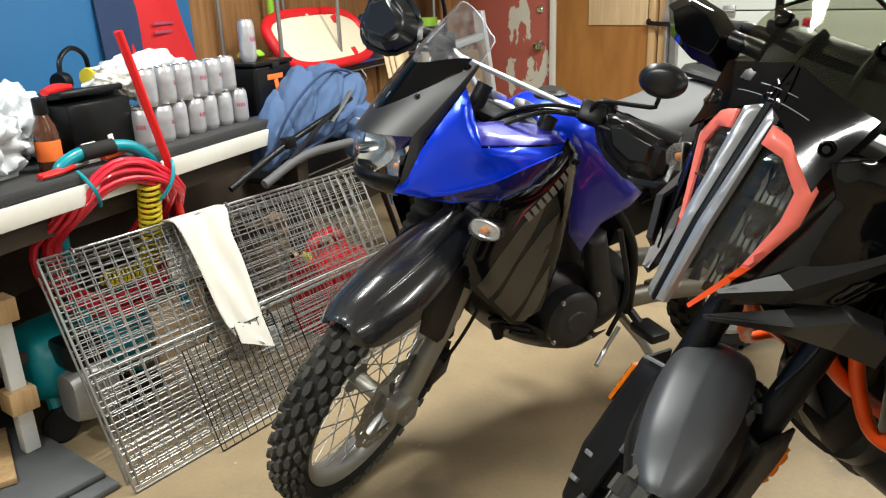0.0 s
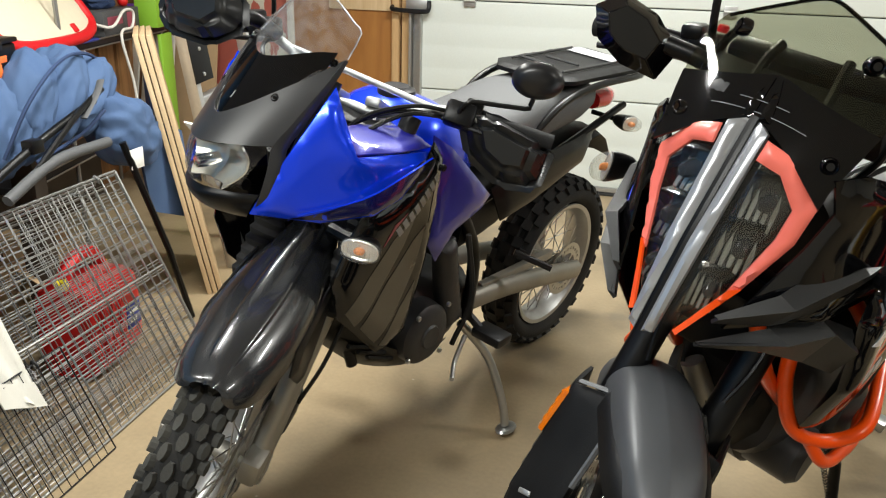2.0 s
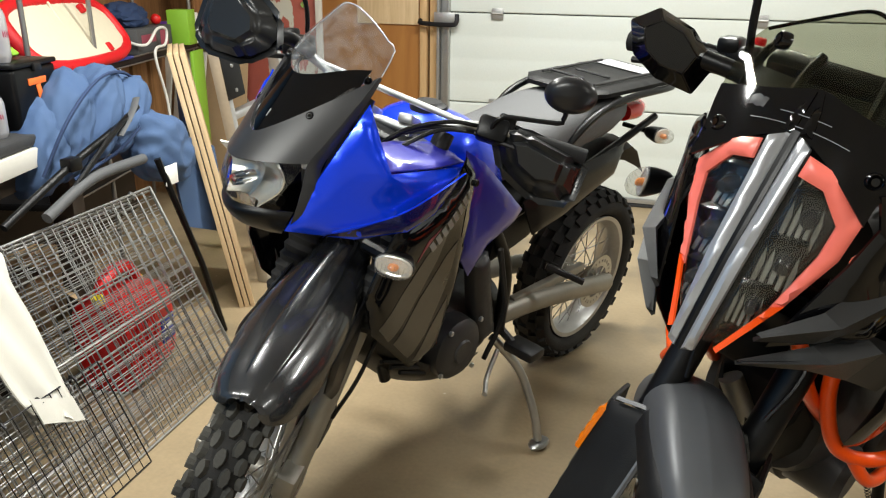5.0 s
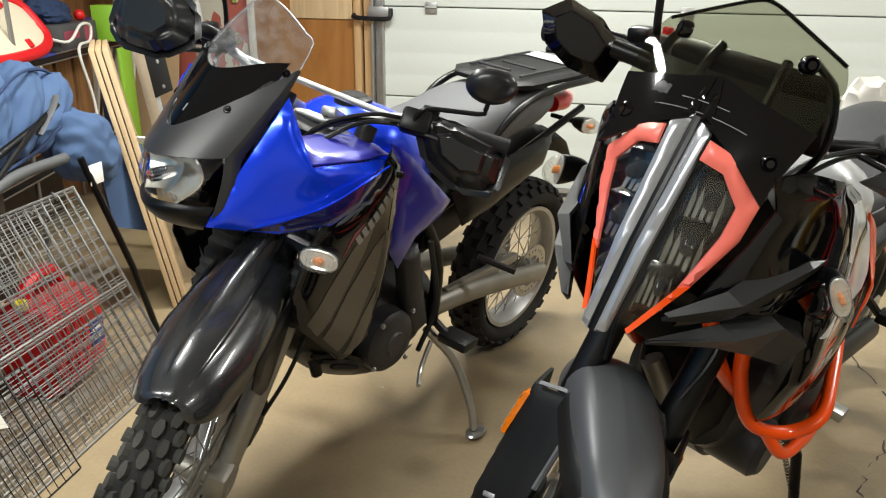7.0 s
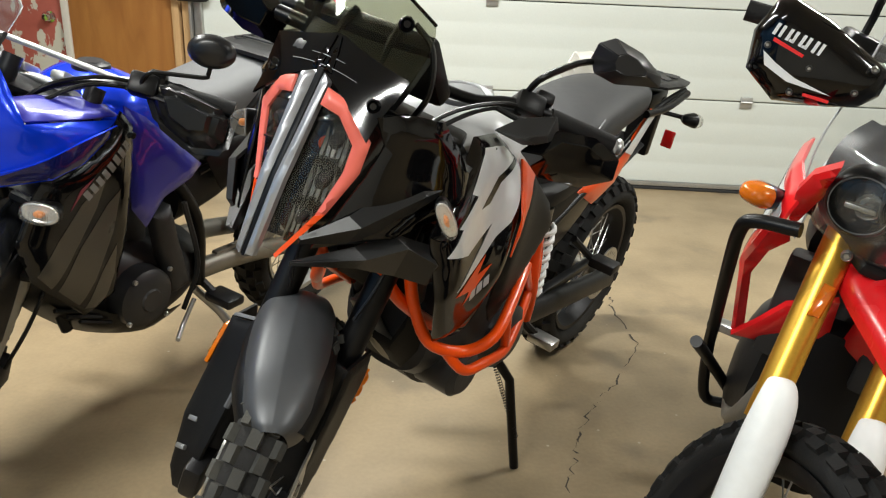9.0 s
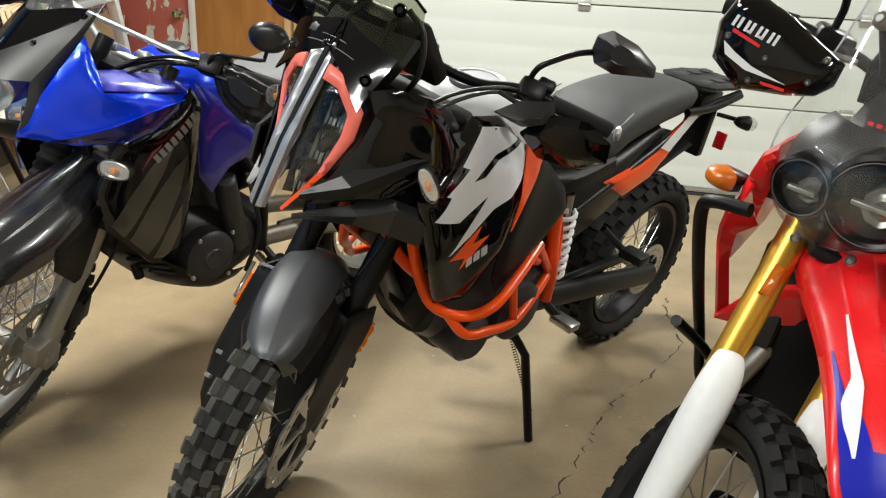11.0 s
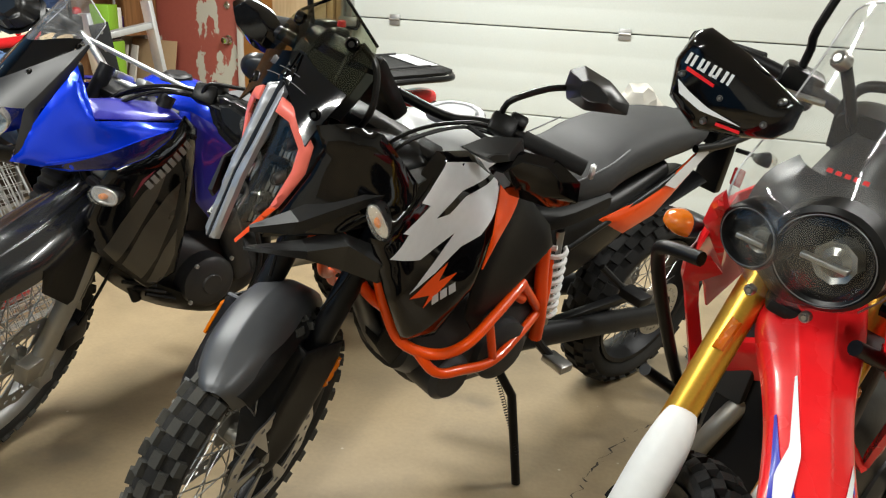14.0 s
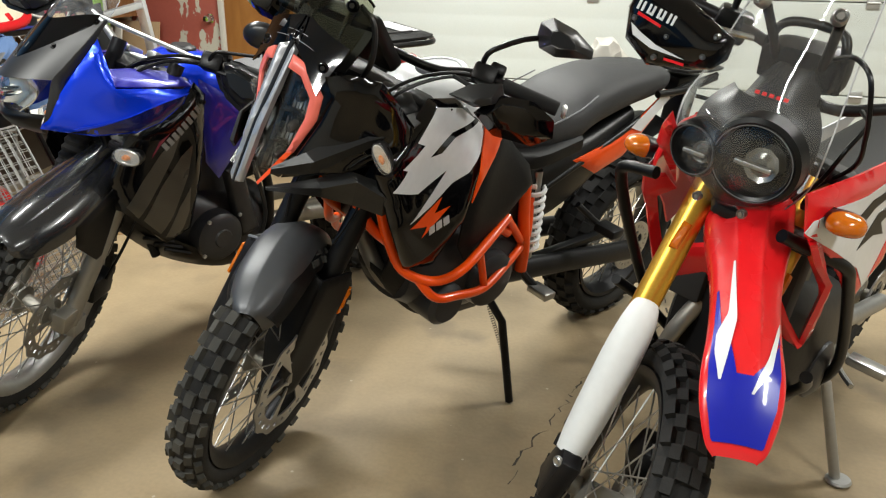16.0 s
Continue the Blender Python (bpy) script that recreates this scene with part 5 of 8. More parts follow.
# ---- blue dual-sport motorcycle ----
def dual_sport():
    b = Bike(bike_pose(-0.944, 1.218, -115.0, 8.0), "blue and black dual-sport motorcycle on its side stand", 28, 0.11, 32, (-0.17, -0.01), (-0.06, -0.08))
    S = True
    wheel(b, "front_wheel", 0.0, 0.345, 0.1, 0.268, KNOB_HEX, "alloy", S, (0.14, 0.1), (0.07,), knob_mat="rubber_dusty", tyre_mat="rubber")
    wheel(b, "rear_wheel", -1.67, 0.325, 0.135, 0.225, KNOB_REAR, "alloy", False, (0.12, 0.08), (-0.08,), sprocket=0.085)
    up = V((-math.sin(b.rake), 0, math.cos(b.rake)))
    for s in (1, -1):
        base = V((-0.03, 0.095 * s, 0.345))
        b.add("fork_slider", bm_join(tube([base - up * 0.03, base + up * 0.2, base + up * 0.36], [0.027, 0.027, 0.026], 18, 0), box(-0.06, 0.035, 0.095 * s - 0.024, 0.095 * s + 0.024, 0.31, 0.38, 0.012)), "dull_alloy", "dull grey fork slider", steered=S)
        boot = [(0.036 if i % 2 else 0.03, 0.35 + 0.012 * i) for i in range(20)]
        bt = lathe([(r, h) for r, h in boot], 18, "z")
        moved(bt, Matrix.Translation(base) @ pose(0, 0, 0, 0, -28, 0))
        b.add("fork_boot", bt, "rubber", "ribbed black fork boot", steered=S)
        b.add("fork_tube", tube([base + up * 0.55, base + up * 0.82], 0.022, 14, 0), "dark_metal", steered=S)
        clampb = box(-0.075, -0.02, 0.075 * s, 0.12 * s, 0.26, 0.33, 0.008)
        b.add("axle_clamp", clampb, "alloy", "", steered=S)
    b.add("brake_caliper", bm_join(box(-0.2, -0.1, 0.05, 0.12, 0.34, 0.43, 0.014), box(-0.13, -0.04, 0.085, 0.105, 0.36, 0.4, 0.004)), "dark_metal", steered=S)
    b.add("brake_hose", tube([(-0.15, 0.12, 0.42), (-0.2, 0.14, 0.55), (-0.32, 0.13, 0.72), (-0.42, 0.08, 0.9)], 0.005, 6), "black_satin", steered=S)
    # high front fender
    rows = []
    for x, z, hw, drop in ((0.178, 0.694, 0.03, 0.006), (0.165, 0.706, 0.05, 0.016), (0.12, 0.727, 0.074, 0.028), (0.05, 0.743, 0.088, 0.034), (-0.03, 0.757, 0.095, 0.036), (-0.14, 0.778, 0.09, 0.038), (-0.25, 0.8, 0.07, 0.034), (-0.32, 0.82, 0.05, 0.03)):
        rows.append([(x + d * 0.3, u * hw, z - d) for u, d in ((-1, drop * 2.6), (-0.96, drop * 1.5), (-0.7, drop * 0.7), (-0.36, drop * 0.28), (-0.28, 0.004), (0, 0), (0.28, 0.004), (0.36, drop * 0.28), (0.7, drop * 0.7), (0.96, drop * 1.5), (1, drop * 2.6))])
    b.add("front_fender", shell(rows, 0.004, 5, 3), "grey_fender", "dark grey plastic front fender", steered=S)
    for s in (1, -1):
        fl = [(-0.2, 0.09 * s, 0.74), (0.0, 0.1 * s, 0.69), (0.0, 0.105 * s, 0.62), (-0.1, 0.11 * s, 0.52), (-0.16, 0.11 * s, 0.5), (-0.24, 0.105 * s, 0.62)]
        b.add("fork_cover", pillow(fl, 0.008, 0.02, 0.004, 0.016, out=(0, s, 0)), "black_satin", "black fork cover", steered=S)

    # frame-mounted fairing: grey mask, headlight, blue side panels, screen
    def front(z, u, lift=0.0):
        """Point of the raked nose at height z and across u (-1 to 1)."""
        w = 0.108 + 0.022 * min(1, max(0, (z - 1.02) / 0.13)) - 0.055 * max(0, (z - 1.19) / 0.1) ** 1.5
        return V((-0.155 - 0.75 * (z - 1.02) - 0.082 * abs(u) ** 1.8 + lift * 0.8, w * u, z + lift * 0.6))
    def band(lo, hi, lift, k=6, us=(-1, -0.8, -0.6, -0.3, 0, 0.3, 0.6, 0.8, 1), squeeze=1.0):
        return [[front(lo(u) + (hi(u) - lo(u)) * i / k, u * squeeze, lift) for u in us] for i in range(k + 1)]
    vee = lambda u: 1.06 + 0.115 * abs(u) ** 1.5
    b.add("fairing_mask", shell(band(lambda u: 1.015 + 0.005 * abs(u), vee, 0.006, 4), 0.005, 3, 3), "mask_grey", "satin dark grey upper fairing")
    b.add("windscreen", shell(band(lambda u: vee(u) - 0.008, lambda u: 1.295 - 0.07 * abs(u) ** 2.2, 0.0, 8), 0.004, 3, 4), "scuffed_screen", "clear scuffed plastic windscreen")
    edge = [front(1.295 - 0.07 * abs(u) ** 2.2, u, 0.0) for u in [k / 10 - 1 for k in range(21)]]
    # pale line that paints the tube light's highlight on the screen edge
    b.add("screen_glint", tube([front(1.18, -1)] + edge + [front(1.18, 1)], 0.0014, 6, 2), "print_glint_silver", "pale painted highlight along the screen edge")
    b.add("dark_screen_base", shell(band(lambda u: vee(u * 0.88) + 0.002, lambda u: max(vee(u * 0.88) + 0.004, 1.176 - 0.012 * math.cos(math.pi * u)), 0.003, 5, squeeze=0.88), 0.002, 3, 3), "black_gloss", "gloss black screen base")
    b.add("badge_bar", pillow([front(1.088, 0.02, 0.006), front(1.083, -0.42, 0.006), front(1.095, -0.42, 0.006), front(1.1, 0.02, 0.006)], 0.0005, 0.01, 0.001, 0.02, out=(1, 0, 0.6)), "badge_grey")
    for u, z in ((0.62, 1.1), (0.93, 1.168), (-0.62, 1.1), (-0.93, 1.168)):
        b.add("screen_bolt", bolt(front(z, u, 0.008), 0.008, (1, u, 0.6), 0.005), "black_gloss")
    # headlight
    lens = []
    for z, xm, w, bow in ((0.925, -0.165, 0.055, 0.03), (0.955, -0.15, 0.085, 0.045), (0.99, -0.152, 0.1, 0.055), (1.025, -0.165, 0.11, 0.065)):
        lens.append([(xm - bow * (abs(u) ** 1.8), w * u, z) for u in (-1, -0.6, 0, 0.6, 1)])
    b.add("headlight_lens", shell(lens, 0.003, 4, 4), "lamp_glass", "clear headlight lens")
    bowl = []
    for z, xm, w in ((0.93, -0.2, 0.05), (0.96, -0.225, 0.075), (0.99, -0.225, 0.085), (1.02, -0.2, 0.095)):
        bowl.append([(xm + 0.05 * abs(u) ** 2 - 0.03 * abs(u), w * u, z) for u in (-1, -0.6, -0.2, 0, 0.2, 0.6, 1)])
    b.add("headlight_bowl", shell(bowl, 0.003, 3, 3), "lamp_silver", "silvered headlight reflector", flat=15)
    bulb = b.add("headlight_bulb", lathe([(0, -0.15), (0.012, -0.152), (0.014, -0.17), (0.012, -0.2)], 16, "x"), "chrome")
    bulb.location = (0, 0, 0.975)
    chin = []
    for z, xm, w, bow in ((0.86, -0.24, 0.045, 0.02), (0.885, -0.19, 0.08, 0.04), (0.915, -0.16, 0.1, 0.06), (0.93, -0.165, 0.105, 0.06)):
        chin.append([(xm - bow * (abs(u) ** 1.8), w * u, z) for u in (-1, -0.6, 0, 0.6, 1)])
    b.add("fairing_chin", shell(chin, 0.004, 4, 4), "black_satin", "black lower headlight surround")
    for s in (1, -1):
        rows = []
        for z, x, y in ((0.89, -0.225, 0.095), (0.93, -0.22, 0.112), (0.98, -0.225, 0.113)):
            rows.append([(x, y * s, z), (x - 0.014, (y + 0.009) * s, z), (x - 0.032, (y + 0.012) * s, z - 0.01)])
        for k in range(6):
            p = front(1.02 + 0.031 * k, s, 0.008)
            thin = 1 - k / 6.5
            rows.append([p, p + V((-0.014, 0.005 * s, 0)) * thin, p + V((-0.03, 0.006 * s, -0.012)) * thin])
        b.add("fairing_edge", shell(rows[::s], 0.004, 4, 2), "mask_grey")
    # the nose leans back towards its top
    for o in b.root.children:
        if o.name.split(".")[0] in ("fairing_mask", "windscreen", "screen_glint", "dark_screen_base", "badge_bar", "screen_bolt", "headlight_lens", "headlight_bowl", "fairing_chin", "fairing_edge"):
            for v in o.data.vertices:
                v.co.x -= 0.03 + 0.2 * (v.co.z - 0.87)
    bulb.location = (-0.05, 0, 0.975)
    blue = [(-0.25, 0.1, 0.892), (-0.275, 0.118, 0.95), (-0.335, 0.135, 1.04), (-0.405, 0.15, 1.135), (-0.415, 0.175, 1.07), (-0.415, 0.212, 1.012), (-0.53, 0.213, 1.0), (-0.656, 0.198, 0.98), (-0.62, 0.215, 0.945), (-0.54, 0.228, 0.905), (-0.46, 0.228, 0.885), (-0.36, 0.18, 0.876)]
    skins = {}
    for s in (1, -1):
        skins[s] = b.add("side_fairing", pillow([(x, y * s, z) for x, y, z in blue], 0.016, 0.05, 0.004, 0.015, out=(0.4, s, 0)), "blue_paint", "glossy blue side fairing")
    for s in (1, -1):
        band = [(-0.3, 0.884), (-0.4, 0.915), (-0.5, 0.948), (-0.6, 0.972), (-0.64, 0.975), (-0.61, 0.945), (-0.53, 0.905), (-0.46, 0.889), (-0.38, 0.883)]
        # the blue paint's darker lower reflection and crease, painted as a navy band
        b.add("crease_shade", drape(band, skins[s], s, 0.0012, 0.012), "navy_shade", "dark navy band painted as shade on the lower fairing", skins[s])
        b.add("fairing_crease", tube([(x, (abs(y) + 0.001) * s, z) for x, y, z in [(-0.31, 0.167, 0.9), (-0.42, 0.228, 0.93), (-0.52, 0.242, 0.962), (-0.63, 0.225, 0.978)]], 0.003, 6, 4, flat=0.5), "blue_paint", "raised crease", skins[s])
    ledge = [(-0.42, 0.205, 1.016), (-0.41, 0.12, 1.045), (-0.52, 0.11, 1.035), (-0.65, 0.12, 1.015), (-0.662, 0.195, 0.99), (-0.54, 0.215, 1.005)]
    b.both("fairing_ledge", ledge, "violet_paint", "blue violet upper fairing ledge", h=0.008, r=0.02, thick=0.003, step=0.018, out=(0, 0, 1))
    lower = [(-0.45, 0.215, 0.885), (-0.55, 0.225, 0.91), (-0.62, 0.215, 0.95), (-0.665, 0.2, 1.0), (-0.705, 0.195, 0.96), (-0.69, 0.205, 0.82), (-0.675, 0.205, 0.69), (-0.64, 0.2, 0.53), (-0.555, 0.195, 0.495), (-0.42, 0.195, 0.635), (-0.385, 0.2, 0.74), (-0.42, 0.21, 0.84)]
    for s in (1, -1):
        skin = b.add("lower_shroud", pillow([(x, y * s, z) for x, y, z in lower], 0.02, 0.06, 0.004, 0.016, out=(0, s, 0)), "black_gloss", "gloss black lower shroud with grey graphics")
        def dec(name, o, m, lift=0.0013):
            b.add(name, drape(o, skin, s, lift, 0.012), m, "", skin)
        dec("grey_graphic", [(-0.425, 0.655), (-0.47, 0.73), (-0.53, 0.81), (-0.6, 0.87), (-0.57, 0.79), (-0.5, 0.67), (-0.46, 0.61)], "bronze_decal")
        dec("grey_graphic", [(-0.475, 0.6), (-0.53, 0.7), (-0.6, 0.79), (-0.64, 0.82), (-0.62, 0.72), (-0.57, 0.6), (-0.53, 0.54)], "bronze_decal")
        dec("grey_graphic", [(-0.545, 0.525), (-0.59, 0.62), (-0.63, 0.68), (-0.625, 0.6), (-0.59, 0.515)], "bronze_decal")
        dec("red_graphic", [(-0.5, 0.8), (-0.525, 0.85), (-0.56, 0.87), (-0.53, 0.84)], "can_maroon")
        for k in range(8):
            x, z = -0.53 - 0.0165 * k, 0.836 + 0.0135 * k
            dec("badge_bar", [(x, z), (x - 0.011, z + 0.009), (x - 0.029, z - 0.012), (x - 0.018, z - 0.021)], "badge_grey", 0.0015)
        dec("grey_graphic", [(-0.655, 0.985), (-0.69, 0.96), (-0.69, 0.87), (-0.65, 0.82), (-0.655, 0.9)], "grey_fender")
        b.add("fairing_bolt", bolt((-0.68, 0.222 * s, 0.945), 0.008, (0, s, 0), 0.004), "black_satin", "", skin)
    knee = [(-0.7, 0.17, 1.0), (-0.75, 0.185, 0.97), (-0.85, 0.19, 0.885), (-0.945, 0.185, 0.808), (-0.915, 0.18, 0.772), (-0.82, 0.18, 0.738), (-0.765, 0.175, 0.665), (-0.715, 0.18, 0.73), (-0.7, 0.18, 0.88)]
    b.both("tank_side", knee, "violet_paint", "blue violet tank side panel", h=0.012, r=0.04, thick=0.004, step=0.02, out=(0, 1, 0))
    # tank, cap, seat, rack
    b.add("fuel_tank", loft([sup(-0.62, 0, 0.91, 0.08, 0.05), sup(-0.66, 0, 0.935, 0.13, 0.085), sup(-0.75, 0, 0.945, 0.155, 0.11), sup(-0.86, 0, 0.915, 0.145, 0.105), sup(-0.96, 0, 0.86, 0.1, 0.08)], 4), "blue_paint", "glossy blue fuel tank")
    b.add("tank_cap", moved(lathe([(0, 0.016), (0.03, 0.016), (0.036, 0.01), (0.044, 0.008), (0.046, 0.0), (0.046, -0.02)], 28, "z"), Matrix.Translation((-0.75, 0, 1.05))), "dark_metal", "black fuel cap")
    b.add("seat", loft([sup(-0.84, 0, 0.93, 0.08, 0.06, 3), sup(-0.95, 0, 0.91, 0.12, 0.07, 3), sup(-1.1, 0, 0.915, 0.14, 0.075, 3), sup(-1.25, 0, 0.945, 0.14, 0.075, 3), sup(-1.45, 0, 0.96, 0.13, 0.065, 3), sup(-1.58, 0, 0.965, 0.1, 0.045, 3)], 4), "seat_grey", "grey vinyl seat")
    b.both("side_cover", [(-1.0, 0.15, 0.8), (-1.1, 0.16, 0.85), (-1.4, 0.15, 0.87), (-1.56, 0.13, 0.88), (-1.5, 0.14, 0.78), (-1.2, 0.16, 0.72), (-1.05, 0.165, 0.7)], "black_satin", "black side cover", h=0.014, r=0.04, thick=0.004, step=0.022, out=(0, 1, 0))
    rk = [(-1.3, 0.1, 1.045), (-1.36, 0.14, 1.05), (-1.75, 0.145, 1.055), (-1.83, 0.11, 1.055), (-1.83, -0.11, 1.055), (-1.75, -0.145, 1.055), (-1.36, -0.14, 1.05), (-1.3, -0.1, 1.045)]
    rack = b.add("luggage_rack", pillow(rk, 0.008, 0.02, 0.012, 0.025, out=(0, 0, 1)), "black_matte", "black plastic luggage rack plate")
    for ln in ([(-1.36, 0.09, 1.064), (-1.72, 0.095, 1.07)], [(-1.4, 0.03, 1.066), (-1.4, -0.09, 1.066)], [(-1.5, 0.06, 1.066), (-1.5, -0.06, 1.066)], [(-1.36, -0.09, 1.064), (-1.72, -0.095, 1.07)]):
        b.add("rack_slot", tube(ln, 0.004, 6, 0), "seal_black", "", rack)
    b.add("rack_label", box(-1.78, -1.68, -0.1, 0.08, 1.0655, 1.0665, 0), "print_glint_silver", "pale sticker", rack)
    for s in (1, -1):
        b.add("rack_rail", tube([(-1.15, 0.14 * s, 0.9), (-1.3, 0.15 * s, 1.0), (-1.5, 0.15 * s, 1.03), (-1.78, 0.14 * s, 1.03), (-1.86, 0.08 * s, 1.03)], 0.011, 10), "black_satin")
        b.add("tail_tube", tube([(-1.0, 0.12 * s, 0.75), (-1.4, 0.13 * s, 0.85), (-1.75, 0.12 * s, 0.93)], 0.012, 8), "black_satin")
        b.add("signal_stalk", tube([(-1.66, 0.06 * s, 0.9), (-1.66, 0.17 * s, 0.9)], 0.008, 8, 0), "black_satin")
        signal(b, (-1.66, 0.19 * s, 0.9), (0.2, 0.95 * s, 0), False, False, 0.11)
        b.add("signal_stalk", tube([(-0.43, 0.14 * s, 0.83), (-0.435, 0.21 * s, 0.825)], 0.014, 8, 0), "black_satin")
        signal(b, (-0.43, 0.232 * s, 0.82), (0.9, 0.42 * s, 0.05), False, False, 0.1, 1.15)
    b.add("tail_light", loft([sup(-1.72, 0, 0.92, 0.05, 0.03), sup(-1.8, 0, 0.92, 0.05, 0.035), sup(-1.84, 0, 0.92, 0.04, 0.03)], 3), "red_lens", "red tail light")
    b.add("rear_mudguard", loft([[V((x, y * w, z + 0.02 * (1 - y * y))) for y in (-1, -0.6, 0, 0.6, 1, 0.6, 0, -0.6)] for x, w, z in ((-1.2, 0.08, 0.68), (-1.5, 0.085, 0.76), (-1.72, 0.08, 0.82), (-1.86, 0.075, 0.7))], 3), "black_matte", "black rear mudguard")
    # handlebar group
    hb = [(-0.52, -0.42, 1.13), (-0.55, -0.3, 1.15), (-0.575, -0.18, 1.12), (-0.585, -0.06, 1.045), (-0.605, 0, 1.035), (-0.63, 0.06, 1.03), (-0.69, 0.165, 1.06), (-0.75, 0.26, 1.055), (-0.835, 0.39, 1.03)]
    b.add("handlebar", tube(hb, 0.0115, 12), "alloy", "silver handlebar")
    b.add("handlebar_brace", tube([(-0.57, -0.2, 1.128), (-0.698, 0.17, 1.06)], 0.0075, 10, 0), "alloy", "silver handlebar crossbrace")
    for g0, g1, sw, lv in ((hb[8], hb[7], (-0.72, 0.215, 1.055), [(-0.69, 0.19, 1.05), (-0.74, 0.3, 1.03), (-0.8, 0.39, 1.01)]), (hb[0], hb[1], (-0.55, -0.24, 1.15), [(-0.52, -0.2, 1.14), (-0.49, -0.28, 1.13), (-0.47, -0.4, 1.11)])):
        p0, p1 = V(g0), V(g1)
        b.add("grip", tube([p0, p1], 0.018, 14, 0), "rubber", "black rubber grip")
        turn = V((0, 1, 0)).rotation_difference(p1 - p0).to_matrix().to_4x4()
        b.add("switchgear", moved(bm_join(box(-0.026, 0.026, -0.034, 0.034, -0.024, 0.03, 0.01), box(-0.02, 0.026, -0.045, -0.005, 0.012, 0.045, 0.008)), Matrix.Translation(sw) @ turn), "black_satin", "black switch block")
        b.add("lever", tube(lv, 0.006, 8), "dark_metal", "black lever")
    for p in ((-0.59, -0.045, 1.0), (-0.625, 0.045, 0.995)):
        b.add("bar_riser", moved(bm_join(box(-0.02, 0.02, -0.016, 0.016, -0.06, 0.045, 0.006), box(-0.034, 0.034, -0.018, 0.018, 0.04, 0.062, 0.006)), Matrix.Translation(p) @ pose(0, 0, 0, 0, -25, 20)), "alloy", "silver handlebar riser")
    gl = [(-0.735, 0.2, 1.065), (-0.765, 0.27, 1.072), (-0.84, 0.397, 1.022), (-0.805, 0.392, 0.925), (-0.775, 0.31, 0.915), (-0.75, 0.23, 0.965)]
    b.add("handguard", facet(gl, 0.05, 0.62, 0.004, (0.8, 0.5, 0.15), (0, 0, 0.012), 0.016), "guard_grey", "black plastic handguard")
    gr = [(-0.385, -0.4, 1.165), (-0.425, -0.4, 1.26), (-0.45, -0.3, 1.3), (-0.485, -0.22, 1.225), (-0.47, -0.2, 1.16), (-0.405, -0.24, 1.125), (-0.385, -0.36, 1.128)]
    b.add("handguard", facet(gr, 0.045, 0.62, 0.004, (0.85, 0.4, 0.15), (0, 0, 0.012), 0.014), "guard_grey", "black plastic handguard")
    b.add("handguard_bracket", tube([(-0.55, -0.2, 1.15), (-0.5, -0.2, 1.18), (-0.47, -0.23, 1.19)], 0.016, 10), "black_satin")
    b.add("mirror_stem", tube([(-0.7, 0.215, 1.04), (-0.705, 0.228, 1.08), (-0.712, 0.24, 1.094), (-0.725, 0.255, 1.098), (-0.78, 0.338, 1.1), (-0.788, 0.346, 1.108), (-0.79, 0.35, 1.13)], 0.0055, 8, 2), "black_satin")
    mir = lathe([(0, 0.02), (0.03, 0.018), (0.045, 0.01), (0.05, 0.0), (0.047, -0.006), (0, -0.006)], 32, "x")
    b.add("mirror", moved(mir, Matrix.Translation((-0.793, 0.35, 1.162)) @ pose(0, 0, 0, 0, 0, 32) @ Matrix.Diagonal((1, 1.12, 0.8, 1))), "mirror_back", "oval black mirror")
    b.add("mirror_stem", tube([(-0.54, -0.2, 1.17), (-0.535, -0.2, 1.24), (-0.525, -0.21, 1.3), (-0.54, -0.25, 1.4)], 0.0055, 8, 3), "black_satin")
    for k, pts in enumerate(([(-0.72, 0.2, 1.06), (-0.63, 0.16, 1.075), (-0.53, 0.11, 1.05), (-0.47, 0.06, 0.97)], [(-0.715, 0.2, 1.045), (-0.62, 0.14, 1.06), (-0.52, 0.09, 1.03), (-0.47, 0.04, 0.95)], [(-0.55, -0.22, 1.14), (-0.47, -0.15, 1.13), (-0.44, -0.06, 1.05), (-0.45, -0.03, 0.95)], [(-0.7, 0.19, 1.05), (-0.6, 0.16, 1.06), (-0.5, 0.13, 1.02), (-0.46, 0.09, 0.96)])):
        b.add("cable", tube(pts, 0.005, 6), "black_satin")
    b.add("fairing_stay", tube([(-0.36, 0.03, 1.0), (-0.38, 0.035, 1.12), (-0.4, 0.03, 1.17)], 0.006, 8), "steel")
    b.add("dashboard", box(-0.46, -0.4, -0.07, 0.07, 1.05, 1.12, 0.015), "black_satin", "black instrument box")
    b.add("triple_clamp", bm_join(box(-0.47, -0.37, -0.12, 0.12, 0.99, 1.02, 0.01), box(-0.38, -0.28, -0.12, 0.12, 0.78, 0.82, 0.01)), "dark_metal", steered=S)
    # engine and frame
    b.add("engine", bm_join(loft([sup(-0.62, 0, 0.5, 0.1, 0.12), sup(-0.74, 0, 0.46, 0.14, 0.15), sup(-0.9, 0, 0.44, 0.15, 0.13), sup(-1.02, 0, 0.45, 0.12, 0.1)], 3), box(-0.86, -0.7, -0.08, 0.08, 0.5, 0.78, 0.02)), "engine_grey", "dark grey engine")
    b.add("engine_cover", moved(lathe([(0, 0.195), (0.03, 0.196), (0.034, 0.19), (0.07, 0.188), (0.085, 0.175), (0.09, 0.12)], 32), Matrix.Translation((-0.77, 0, 0.45))), "engine_grey", "round engine side cover")
